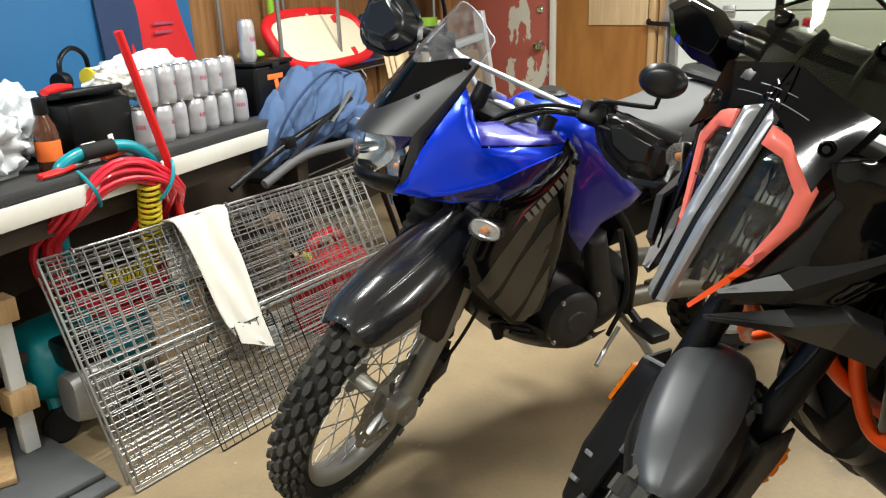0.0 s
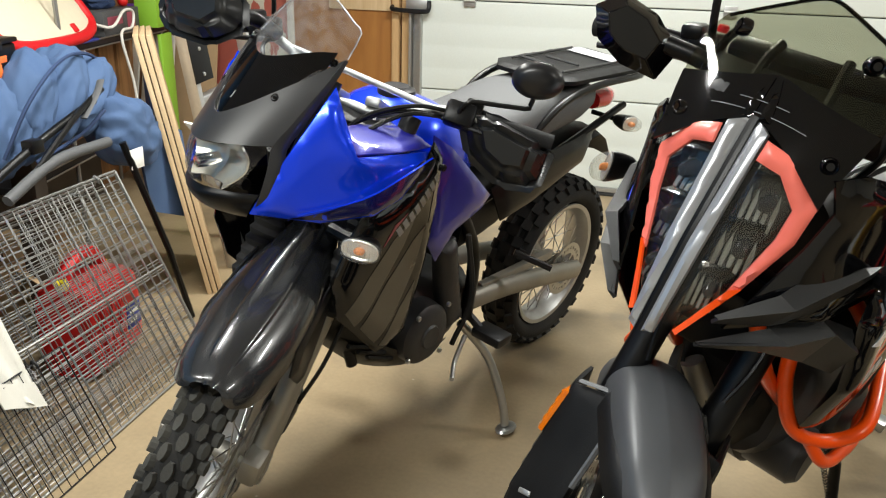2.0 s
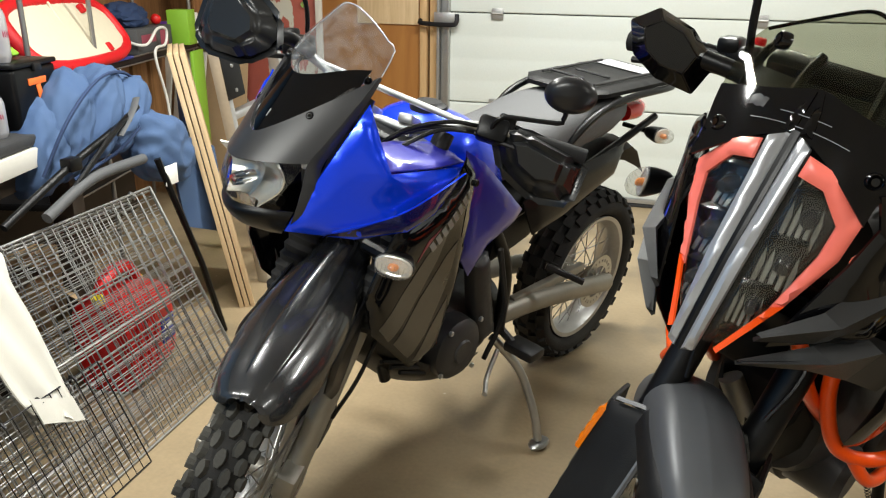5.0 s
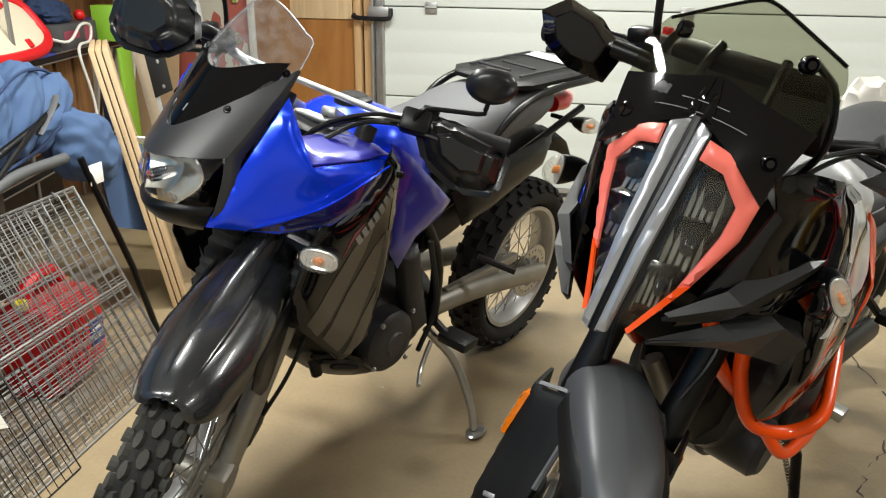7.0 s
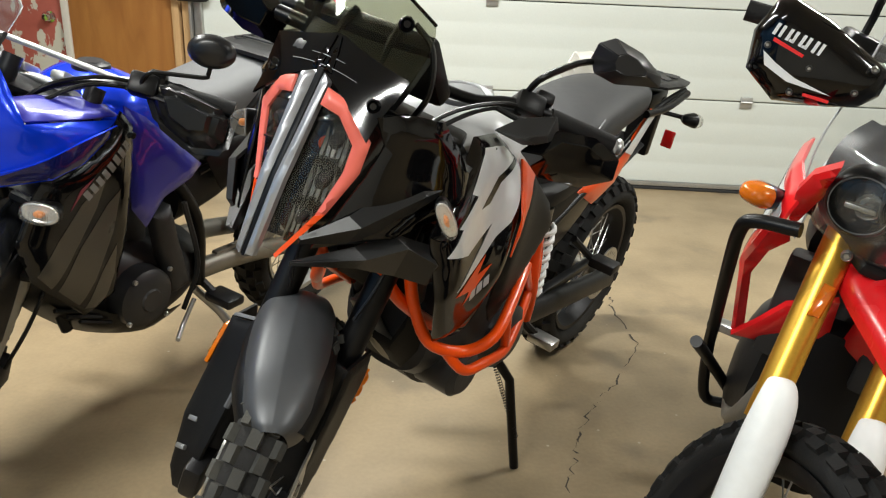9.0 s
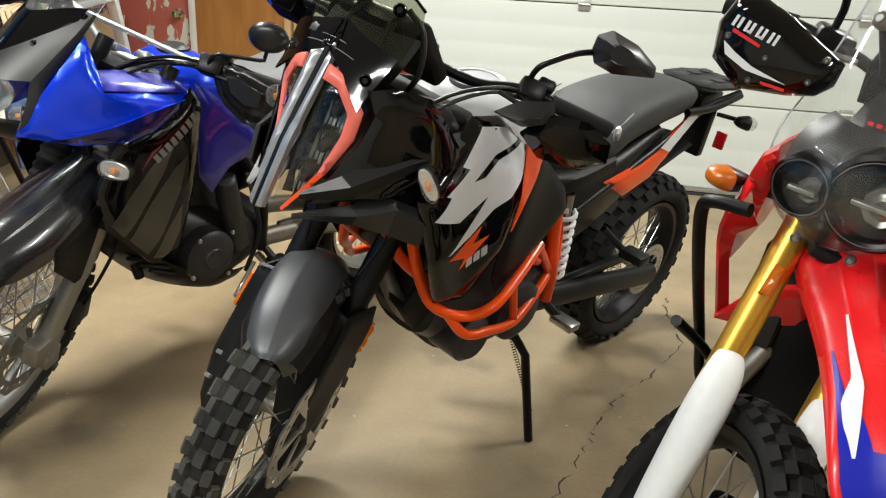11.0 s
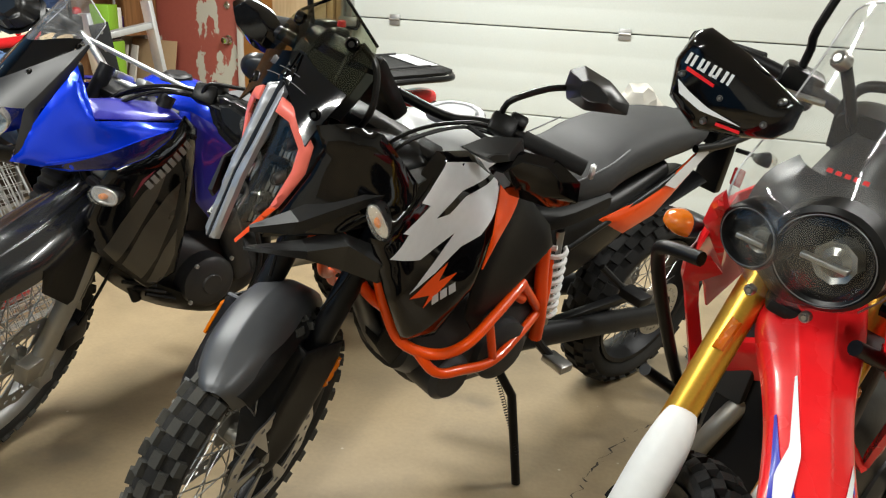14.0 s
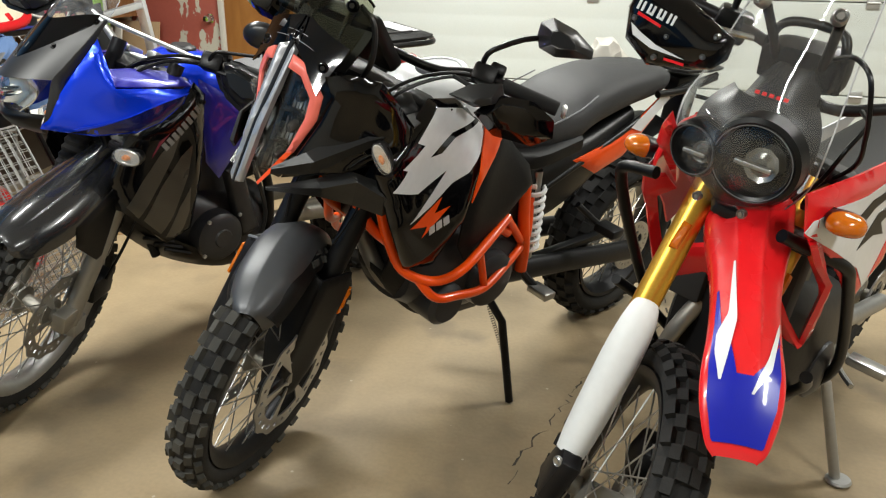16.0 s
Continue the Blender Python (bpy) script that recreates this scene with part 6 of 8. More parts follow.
    b.add("engine_cover", pillow([(-0.82, 0.16, 0.6), (-0.8, 0.16, 0.68), (-0.86, 0.16, 0.7), (-0.9, 0.16, 0.56), (-0.94, 0.16, 0.44), (-0.86, 0.16, 0.42)], 0.02, 0.03, 0.03, 0.014, out=(0, 1, 0)), "engine_grey")
    for bx, bz in ((-0.72, 0.52), (-0.84, 0.52), (-0.7, 0.4), (-0.83, 0.38)):
        b.add("bolt", bolt((bx, 0.185, bz), 0.007, (0, 1, 0)), "steel")
    sk = loft([[V((x, y * w, z)) for y, z in zip((-1, -0.95, -0.6, 0, 0.6, 0.95, 1, 0.6, 0, -0.6), (zt, zb + 0.05, zb, zb, zb, zb + 0.05, zt, zb + 0.02, zb + 0.02, zb + 0.02))] for x, w, zt, zb in ((-0.385, 0.1, 0.74, 0.67), (-0.44, 0.14, 0.65, 0.55), (-0.55, 0.16, 0.53, 0.43), (-0.68, 0.155, 0.43, 0.345), (-0.84, 0.14, 0.36, 0.28), (-0.95, 0.12, 0.34, 0.28))], 3)
    skid = b.add("skid_plate", sk, "black_satin", "black plastic skid plate")
    for k in range(3):
        b.add("skid_rib", tube([(-0.5 - 0.035 * k, 0.157, 0.515 - 0.03 * k), (-0.6 - 0.03 * k, 0.161, 0.475 - 0.03 * k)], 0.006, 6, 0), "black_matte", "", skid)
    for s in (1, -1):
        f = lambda o: [(x, y * s, z) for x, y, z in o]
        b.add("frame_tube", tube(f([(-0.42, 0.04, 0.95), (-0.48, 0.08, 0.7), (-0.56, 0.12, 0.42)]), 0.015, 10), "black_satin")
        b.add("frame_tube", tube(f([(-0.85, 0.13, 0.82), (-0.98, 0.14, 0.62), (-1.0, 0.14, 0.4)]), 0.018, 10), "black_satin")
        b.add("swingarm", tube(f([(-0.99, 0.1, 0.42), (-1.25, 0.115, 0.41), (-1.69, 0.115, 0.33)]), 0.026, 12, flat=1.3), "dull_alloy", "grey alloy swingarm")
        b.add("footpeg", bm_join(box(-1.06, -0.99, 0.17 * s, 0.27 * s, 0.355, 0.385, 0.008), tube(f([(-1.0, 0.13, 0.42), (-1.02, 0.18, 0.375)]), 0.013, 8, 0)), "dark_metal", "rubber footpeg")
        b.add("passenger_peg", tube(f([(-1.2, 0.14, 0.55), (-1.26, 0.24, 0.52)]), 0.011, 8, 0), "dark_metal")
    b.add("gear_lever", tube([(-0.92, 0.2, 0.4), (-0.86, 0.22, 0.35), (-0.8, 0.26, 0.34)], 0.007, 8), "steel")
    b.add("chain_guard", box(-1.5, -1.1, 0.09, 0.115, 0.43, 0.46, 0.006), "dull_alloy", "alloy chain guard")
    b.add("brake_line", tube([(-0.9, 0.17, 0.7), (-0.95, 0.18, 0.5), (-0.92, 0.16, 0.35)], 0.008, 6), "rubber")
    b.add("airbox", loft([sup(-0.92, 0, 0.7, 0.13, 0.12), sup(-1.1, 0, 0.72, 0.13, 0.1), sup(-1.3, 0, 0.78, 0.12, 0.06)], 3), "black_matte", "black airbox")
    b.add("muffler", tube([(-1.1, -0.15, 0.6), (-1.4, -0.18, 0.7), (-1.75, -0.18, 0.78)], 0.05, 16), "dark_metal", "dark muffler")
    b.add("exhaust_pipe", tube([(-0.6, -0.05, 0.66), (-0.5, -0.1, 0.55), (-0.6, -0.15, 0.42), (-0.9, -0.17, 0.45), (-1.1, -0.15, 0.6)], 0.02, 12), "dark_metal")
    b.add("side_stand", bm_join(tube([(-0.99, 0.13, 0.38), (-1.06, 0.2, 0.27), (-1.07, 0.27, 0.15), (-1.07, 0.3, 0.07)], 0.013, 10), moved(lathe([(0, 0.006), (0.03, 0.006), (0.034, 0.0), (0.03, -0.006), (0, -0.006)], 20, "z"), Matrix.Translation((-1.07, 0.305, 0.062)) @ pose(0, 0, 0, 11, 0, 0) @ Matrix.Diagonal((1.2, 0.8, 1, 1)))), "steel", "worn steel side stand")
    return b


mat("badge_grey", (0.2, 0.2, 0.2), 0.4)
mat("can_maroon", (0.16, 0.012, 0.03), 0.3, coat=0.6)
mat("guard_grey", (0.01, 0.0105, 0.011), 0.3, bump=0.04, scale=300)
# navy for the shade painted low on the blue fairing
mat("navy_shade", (0.003, 0.005, 0.06), 0.25, coat=0.8)
mat("bronze_decal", (0.06, 0.055, 0.045), 0.3, metal=0.4, coat=0.6)
dual_sport()

# ---- red, white and blue rally motorcycle ----
RIGHT_BAR = [(-0.2, 0.12, 0.935), (-0.215, 0.19, 0.92), (-0.235, 0.21, 0.89), (-0.3, 0.212, 0.79), (-0.42, 0.212, 0.63), (-0.516, 0.212, 0.508), (-0.58, 0.19, 0.37), (-0.6, 0.14, 0.36)]
LEFT_BAR = [(-0.25, 0.12, 0.895), (-0.33, 0.165, 0.86), (-0.4, 0.206, 0.826), (-0.45, 0.21, 0.78), (-0.58, 0.21, 0.64), (-0.68, 0.21, 0.5), (-0.72, 0.19, 0.42), (-0.7, 0.14, 0.36)]
def rally_bike():
    b = Bike(bike_pose(0.862, 0.96, CRF_HEAD, 9.6), "red, white and blue rally motorcycle with gold forks", 28.0, 0.11, 38.0, (-0.012, -0.067), (0.0, 0.0))
    b.S = Matrix.Translation((0, 0, -0.02)) @ b.S
    foot = steer_pose(27.5, 0.11, CRF_STEER) @ V((0, 0, 0))
    b.H = Matrix.Translation((-foot.x, -foot.y, 0)) @ steer_pose(27.5, 0.11, CRF_STEER)
    S = True
    wheel(b, "front_wheel", 0.0, 0.345, 0.09, 0.268, KNOB_MX, "dark_metal", S, (0.145, 0.11), (0.065,), knob_mat="rubber")
    wheel(b, "rear_wheel", -1.5, 0.33, 0.125, 0.235, KNOB_REAR, "dark_metal", False, (0.12, 0.08), (-0.08,), sprocket=0.085)
    up = V((-math.sin(b.rake), 0, math.cos(b.rake)))
    for s in (1, -1):
        base = V((-0.03, 0.1 * s, 0.345))
        b.add("fork_tube", tube([base + up * 0.3, base + up * 0.76], 0.0275, 24, 0), "gold", "gold anodised fork tube", steered=S)
        b.add("fork_slider", bm_join(tube([base, base + up * 0.32], 0.022, 14, 0), box(-0.06, 0.03, 0.1 * s - 0.024, 0.1 * s + 0.024, 0.29, 0.41, 0.014)), "dark_metal", steered=S)
        secs = []
        for d, w, dep, off in ((0.04, 0.03, 0.03, 0.02), (0.1, 0.036, 0.036, 0.02), (0.25, 0.04, 0.04, 0.02), (0.33, 0.036, 0.036, 0.018), (0.37, 0.027, 0.028, 0.012), (0.385, 0.016, 0.018, 0.006)):
            c = base + up * d
            fx = V((math.cos(b.rake), 0, math.sin(b.rake)))
            secs.append([c + fx * (off + dep * math.sin(a) * (1 if math.sin(a) > 0 else 0.5)) + V((0, w * math.cos(a), 0)) for a in [2 * math.pi * i / 20 for i in range(20)]])
        g = b.add("fork_guard", loft(secs, 3), "white_matte", "white plastic fork guard", steered=S)
        b.add("bolt", bolt((0.015, 0.125 * s, 0.395), 0.011, (0.5, s * 0.5, 0)), "steel", "", g)
        b.add("fork_reflector", pillow([(-0.262, 0.118 * s, 0.845), (-0.245, 0.108 * s, 0.85), (-0.225, 0.11 * s, 0.8), (-0.24, 0.12 * s, 0.79)], 0.006, 0.01, 0.006, 0.008, 0, out=(0.6, s, 0)), "amber", "amber reflector", steered=S)
    b.add("brake_caliper", box(-0.17, -0.08, 0.045, 0.12, 0.34, 0.43, 0.014), "dark_metal", steered=S)
    b.add("brake_hose", tube([(-0.12, 0.11, 0.42), (-0.16, 0.13, 0.5), (-0.3, 0.13, 0.75), (-0.4, 0.1, 0.95)], 0.005, 6), "black_satin", steered=S)
    # tall fender with a beak
    ex = V((0.87, 0.46, -0.13)).normalized()
    ey = V((-0.45, 0.88, 0.13))
    ey = (ey - ex * ey.dot(ex)).normalized()
    ez = ex.cross(ey)
    F = Matrix.Translation((-0.022, 0.199, 0.777)) @ Matrix((ex, ey, ez)).transposed().to_4x4()
    prof = ((0.128, -0.1, 0.03, 0.002), (0.115, -0.082, 0.043, 0.004), (0.07, -0.04, 0.057, 0.008), (0.02, -0.008, 0.06, 0.012), (-0.06, 0.018, 0.055, 0.022), (-0.14, 0.034, 0.054, 0.024), (-0.22, 0.052, 0.06, 0.028), (-0.32, 0.075, 0.075, 0.03), (-0.4, 0.1, 0.08, 0.03))
    sect = ((-1, 2.0), (-0.93, 1.0), (-0.4, 0.15), (-0.3, 0), (0, -0.002), (0.3, 0), (0.4, 0.15), (0.93, 1.0), (1, 2.0))
    skin = surface([[(x, u * hw, z - d * dr) for u, d in sect] for x, z, hw, dr in prof], 8, 4)
    f = b.add("front_fender", shell([[(x, u * hw, z - d * dr) for u, d in sect] for x, z, hw, dr in prof], 0.004, 8, 4), "red_plastic", "red front fender with blue and white graphics")
    f.matrix_local = F
    def over(x, y, lift):
        """A point on the fender's skin."""
        r = min(range(len(skin)), key=lambda i: abs(skin[i][len(skin[i]) // 2].x - x))
        r0 = max(0, r - 1) if skin[r][len(skin[r]) // 2].x < x else r
        r1 = min(len(skin) - 1, r0 + 1)
        xa, xb = skin[r0][len(skin[r0]) // 2].x, skin[r1][len(skin[r1]) // 2].x
        t = 0 if abs(xa - xb) < 1e-6 else min(1, max(0, (x - xa) / (xb - xa)))
        row = [p.lerp(q, t) for p, q in zip(skin[r0], skin[r1])]
        for p, q in zip(row, row[1:]):
            if p.y <= y <= q.y:
                k = (y - p.y) / max(1e-6, q.y - p.y)
                return p.lerp(q, k) + V((lift * 0.3, 0, lift))
        return (row[0] if y < 0 else row[-1]) + V((0, 0, lift))
    def hw_at(x):
        for (x0, _, w0, _), (x1, _, w1, _) in zip(prof, prof[1:]):
            if x0 >= x >= x1:
                return w0 + (w1 - w0) * (x0 - x) / (x0 - x1)
        return prof[0][2]
    def lin(tab, x):
        for (x0, v0), (x1, v1) in zip(tab, tab[1:]):
            if x0 >= x >= x1:
                return v0 + (v1 - v0) * (x0 - x) / (x0 - x1)
        return tab[-1][1]
    def stripe(name, x0, x1, lo, hi, m, lift, n=24):
        rows = []
        for i in range(n + 1):
            x = x0 + (x1 - x0) * i / n
            a, c = lo(x), hi(x)
            rows.append([over(x, a + (c - a) * k / 10, lift) for k in range(11)])
        b.add(name, shell(rows, 0.0008, 1, 1), m, "", f)
    side_in = lambda x: hw_at(x) * 0.9
    stripe("blue_graphic", 0.118, 0.035, lambda x: -side_in(x), side_in, "blue_decal", 0.0062)
    stripe("blue_graphic", 0.036, -0.14, lambda x: -side_in(x), lambda x: lin(((0.036, -0.012), (-0.02, -0.025), (-0.06, -0.04), (-0.14, -0.046)), x), "blue_decal", 0.0062)
    stripe("blue_graphic", 0.036, -0.06, lambda x: lin(((0.036, 0.012), (0.0, 0.04), (-0.06, 0.057)), x), side_in, "blue_decal", 0.0062)
    stripe("white_graphic", 0.045, -0.2, lambda x: lin(((0.045, -0.038), (0.0, -0.047), (-0.04, -0.046), (-0.08, -0.03), (-0.2, -0.027)), x), lambda x: lin(((0.045, -0.034), (0.0, -0.026), (-0.06, -0.017), (-0.2, -0.024)), x), "white_plastic", 0.0072)
    stripe("white_graphic", 0.06, -0.09, lambda x: lin(((0.06, 0.012), (0.0, 0.034), (-0.09, 0.052)), x), lambda x: lin(((0.06, 0.016), (0.02, 0.04), (-0.09, 0.055)), x), "white_plastic", 0.0072)
    # rally fairing: twin lamps behind a clear screen
    x0 = CRF_NOSE
    for y, z, x, r, nm in ((0.05, 1.02, x0 + 0.02, 0.076, "big"), (-0.056, 1.008, x0 + 0.024, 0.05, "small")):
        ring = lathe([(r * 0.8, -0.02), (r * 0.84, 0.004), (r * 0.95, 0.01), (r * 1.05, 0.004), (r * 1.08, -0.03)], 40, "x")
        h = b.add("headlight", moved(ring, Matrix.Translation((x, y, z)) @ pose(0, 0, 0, 0, 8, 6 if y > 0 else -8)), "black_satin", "round LED headlight in a black ring")
        bowl = lathe([(0, -0.05), (r * 0.3, -0.048), (r * 0.6, -0.035), (r * 0.82, -0.012)], 32, "x")
        b.add("lamp_bowl", moved(bowl, Matrix.Translation((x, y, z)) @ pose(0, 0, 0, 0, 8, 0)), "lamp_dark", "", h)
        proj = lathe([(0, -0.016), (r * 0.16, -0.01), (r * 0.3, -0.016), (r * 0.42, -0.012), (r * 0.46, -0.04)], 9, "x")
        b.add("lamp_projector", moved(proj, Matrix.Translation((x, y + 0.01, z - 0.005))), "lamp_facet", "", h)
        # highlight on the lamp ring, put in as a thin silver line
        rim = [V((x, y, z)) + pose(0, 0, 0, 0, 8, 6 if y > 0 else -8) @ V((0.011, r * 0.9 * math.cos(q * math.pi / 18), r * 0.9 * math.sin(q * math.pi / 18))) for q in range(36)]
        b.add("lamp_rim_glint", tube(rim, 0.0009, 5, 0, closed=True), "grey_silver", "thin pale highlight painted round the lamp ring", h)
        bar = box(x - 0.012, x + 0.002, y - r * 0.45, y + r * 0.45, z - 0.012, z - 0.004, 0.002)
        b.add("lamp_bar", bar, "alloy", "", h)
        gl = lathe([(0, 0.012), (r * 0.5, 0.009), (r * 0.86, 0.0)], 32, "x")
        b.add("lamp_lens", moved(gl, Matrix.Translation((x, y, z)) @ pose(0, 0, 0, 0, 8, 0)), "lamp_glass", "", h)
    bezel = []
    for z, xm, w in ((0.905, x0 - 0.06, 0.06), (0.94, x0 - 0.035, 0.095), (0.98, x0 - 0.03, 0.113), (1.03, x0 - 0.035, 0.116), (1.07, x0 - 0.05, 0.105), (1.1, x0 - 0.075, 0.08)):
        bezel.append([(xm - 0.07 * abs(u) ** 2, w * u - 0.01, z) for u in (-1, -0.6, 0, 0.6, 1)])
    b.add("headlight_bezel", shell(bezel, 0.004, 4, 4), "mask_grey", "dark grey headlight surround")
    inner = []
    for z, xm, w in ((1.06, x0 - 0.06, 0.072), (1.095, x0 - 0.09, 0.062), (1.13, x0 - 0.12, 0.054), (1.155, x0 - 0.15, 0.05)):
        inner.append([(xm - 0.06 * abs(u) ** 2, w * u, z) for u in (-1, -0.5, 0, 0.5, 1)])
    b.add("inner_cowl", shell(inner, 0.004, 4, 4), "mask_grey", "grey black inner cowl")
    for k in range(5):
        yb = -0.026 + 0.0135 * k
        b.add("badge_bar", pillow([(x0 - 0.083, yb, 1.108), (x0 - 0.083, yb + 0.009, 1.108), (x0 - 0.087, yb + 0.008, 1.1135), (x0 - 0.087, yb, 1.1135)], 0.0005, 0.01, 0.001, 0.02, out=(1, 0, 0.5)), "red_plastic")
    scr = []
    for z, xm, w, bow in ((0.92, x0 - 0.0, 0.1, 0.1), (0.98, x0 + 0.045, 0.135, 0.12), (1.06, x0 + 0.045, 0.14, 0.12), (1.12, x0 + 0.0, 0.13, 0.11), (1.19, x0 - 0.045, 0.12, 0.1), (1.26, x0 - 0.09, 0.112, 0.09), (1.325, x0 - 0.13, 0.1, 0.07), (1.345, x0 - 0.145, 0.06, 0.03)):
        scr.append([(xm - bow * abs(u) ** 1.8, w * u - 0.01, z) for u in (-1, -0.7, -0.35, 0, 0.35, 0.7, 1)])
    b.add("windscreen", shell(scr, 0.003, 4, 4), "rally_screen", "tall clear rally windscreen")
    # bright reflection of the clear edge, drawn as a thin silver tube
    b.add("screen_glint", tube([r[0] for r in scr] + scr[-1][1:-1] + [r[-1] for r in scr[::-1]], 0.0016, 6, 3), "print_glint_silver", "pale painted glint along the clear windscreen edge")
    for s in (1, -1):
        b.add("screen_bolt", bolt((x0 - 0.095, 0.068 * s, 1.262), 0.014, (1, 0.4 * s, 0.4), 0.01), "steel")
        b.add("screen_bolt", bolt((x0 - 0.02, 0.045 * s, 0.91), 0.009, (1, 0, 0), 0.006), "steel")
        b.add("screen_arm", tube([(x0 - 0.2, 0.035 * s, 1.12), (x0 - 0.16, 0.05 * s, 1.19), (x0 - 0.11, 0.068 * s, 1.262)], 0.009, 10), "black_satin")
    b.add("tower_bar", tube([(x0 - 0.2, 0.07, 1.12), (x0 - 0.19, 0.07, 1.19), (x0 - 0.2, 0.045, 1.225), (x0 - 0.2, -0.045, 1.225), (x0 - 0.19, -0.07, 1.19), (x0 - 0.2, -0.07, 1.12)], 0.009, 10), "black_satin", "black navigation tower bar")
    b.add("dashboard", loft([sup(x0 - 0.17, 0, 1.15, 0.07, 0.035, 4), sup(x0 - 0.22, 0, 1.155, 0.08, 0.045, 4), sup(x0 - 0.25, 0, 1.155, 0.07, 0.04, 4)], 3), "black_satin", "black digital dashboard")
    # red radiator shrouds
    for s in (1, -1):
        f2 = lambda o: [(x, y * s, z) for x, y, z in o]
        for nr, piece in enumerate(([(-0.15, 0.1, 1.06), (-0.2, 0.135, 1.025), (-0.225, 0.15, 0.985), (-0.36, 0.15, 0.87), (-0.23, 0.11, 0.99)],
                      [(-0.3, 0.15, 0.905), (-0.262, 0.178, 0.9), (-0.295, 0.19, 0.855), (-0.36, 0.205, 0.8), (-0.44, 0.18, 0.62), (-0.47, 0.17, 0.63), (-0.4, 0.19, 0.77), (-0.32, 0.17, 0.85), (-0.345, 0.145, 0.872)],
                      [(-0.43, 0.175, 0.61), (-0.4, 0.14, 0.665), (-0.375, 0.1, 0.735), (-0.4, 0.02, 0.77), (-0.46, 0.01, 0.66), (-0.47, 0.08, 0.615)])):
            if nr == 0 and s > 0:
                continue
            b.add("front_shroud", pillow(f2(piece), 0.008, 0.02, 0.012, 0.014, out=(1, 0.6 * s, 0.2)), "red_plastic", "red plastic shroud edge")
        side = f2([(-0.24, 0.14, 0.985), (-0.36, 0.17, 1.005), (-0.56, 0.18, 1.01), (-0.68, 0.19, 0.92), (-0.64, 0.21, 0.78), (-0.5, 0.212, 0.72), (-0.43, 0.2, 0.79), (-0.33, 0.185, 0.865), (-0.25, 0.16, 0.91)])
        shroud = pillow(side, 0.012, 0.04, 0.005, 0.016, out=(0.2, s, 0))
        sh = b.add("side_shroud", shroud, "red_plastic", "red side shroud with white and black graphics")
        for nm, o, m, lift in (("white_graphic", [(-0.225, 0.925), (-0.3, 0.96), (-0.42, 0.965), (-0.56, 0.985), (-0.66, 0.915), (-0.635, 0.79), (-0.52, 0.755), (-0.46, 0.81), (-0.34, 0.87)], "white_plastic", 0.0014), ("black_graphic", [(-0.36, 0.905), (-0.45, 0.95), (-0.58, 0.965), (-0.57, 0.95), (-0.47, 0.93), (-0.41, 0.895)], "black_satin", 0.0024), ("black_graphic", [(-0.43, 0.855), (-0.5, 0.915), (-0.61, 0.93), (-0.6, 0.91), (-0.53, 0.89), (-0.56, 0.86), (-0.5, 0.87)], "black_satin", 0.0024), ("red_graphic", [(-0.54, 0.77), (-0.6, 0.84), (-0.64, 0.83), (-0.63, 0.795)], "red_plastic", 0.0024)):
            b.add(nm, drape(o, sh, s, lift, 0.014), m, "", sh)
        b.add("radiator_louvre", box(-0.48, -0.42, 0.05 * s, 0.13 * s, 0.6, 0.82, 0.01), "seal_black")
        # crash bars
        b.add("crash_bar", tube(f2(RIGHT_BAR if s < 0 else LEFT_BAR), 0.0125, 12), "black_satin", "black crash bar tube")
        b.add("crash_bar", tube(f2([(-0.36, 0.225, 0.6), (-0.5, 0.2, 0.5), (-0.6, 0.15, 0.4)]), 0.0125, 12), "black_satin", "black crash bar tube")
        b.add("signal_stalk", tube(f2([(-0.31, 0.12, 0.945), (-0.295, 0.185, 0.95)]), 0.013, 8, 0), "black_satin")
        signal(b, (-0.283, 0.2 * s, 0.947), (0.8, 0.55 * s, 0.1), True, False, 0.1)
    # tank, seat, rear
    b.add("fuel_tank", loft([sup(-0.5, 0, 0.83, 0.11, 0.07), sup(-0.6, 0, 0.84, 0.13, 0.08), sup(-0.72, 0, 0.82, 0.12, 0.07), sup(-0.84, 0, 0.8, 0.1, 0.06)], 4), "black_satin", "black fuel tank cover")
    b.add("seat", loft([sup(-0.78, 0, 0.84, 0.08, 0.05, 3), sup(-0.95, 0, 0.825, 0.11, 0.055, 3), sup(-1.2, 0, 0.84, 0.12, 0.055, 3), sup(-1.5, 0, 0.88, 0.11, 0.045, 3)], 4), "black_matte", "black seat")
    b.both("side_cover", [(-0.85, 0.15, 0.82), (-1.1, 0.16, 0.86), (-1.45, 0.14, 0.9), (-1.2, 0.16, 0.74), (-0.95, 0.16, 0.68)], "white_plastic", "white side cover", h=0.012, r=0.04, thick=0.004, step=0.025, out=(0, 1, 0))
    b.add("rear_fender", loft([[V((x, y * w, z + 0.02 * (1 - y * y))) for y in (-1, -0.6, 0, 0.6, 1, 0.6, 0, -0.6)] for x, w, z in ((-1.3, 0.09, 0.84), (-1.6, 0.085, 0.86), (-1.85, 0.07, 0.82))], 3), "red_plastic", "red rear fender")
    b.add("engine", bm_join(loft([sup(-0.5, 0, 0.5, 0.1, 0.14), sup(-0.62, 0, 0.48, 0.14, 0.17), sup(-0.8, 0, 0.45, 0.15, 0.15), sup(-0.95, 0, 0.45, 0.13, 0.11)], 3), box(-0.68, -0.5, -0.09, 0.09, 0.5, 0.8, 0.02), moved(lathe([(0, 0.19), (0.05, 0.19), (0.075, 0.175), (0.08, 0.1)], 28), Matrix.Translation((-0.7, 0, 0.44)))), "engine_grey", "dark engine")
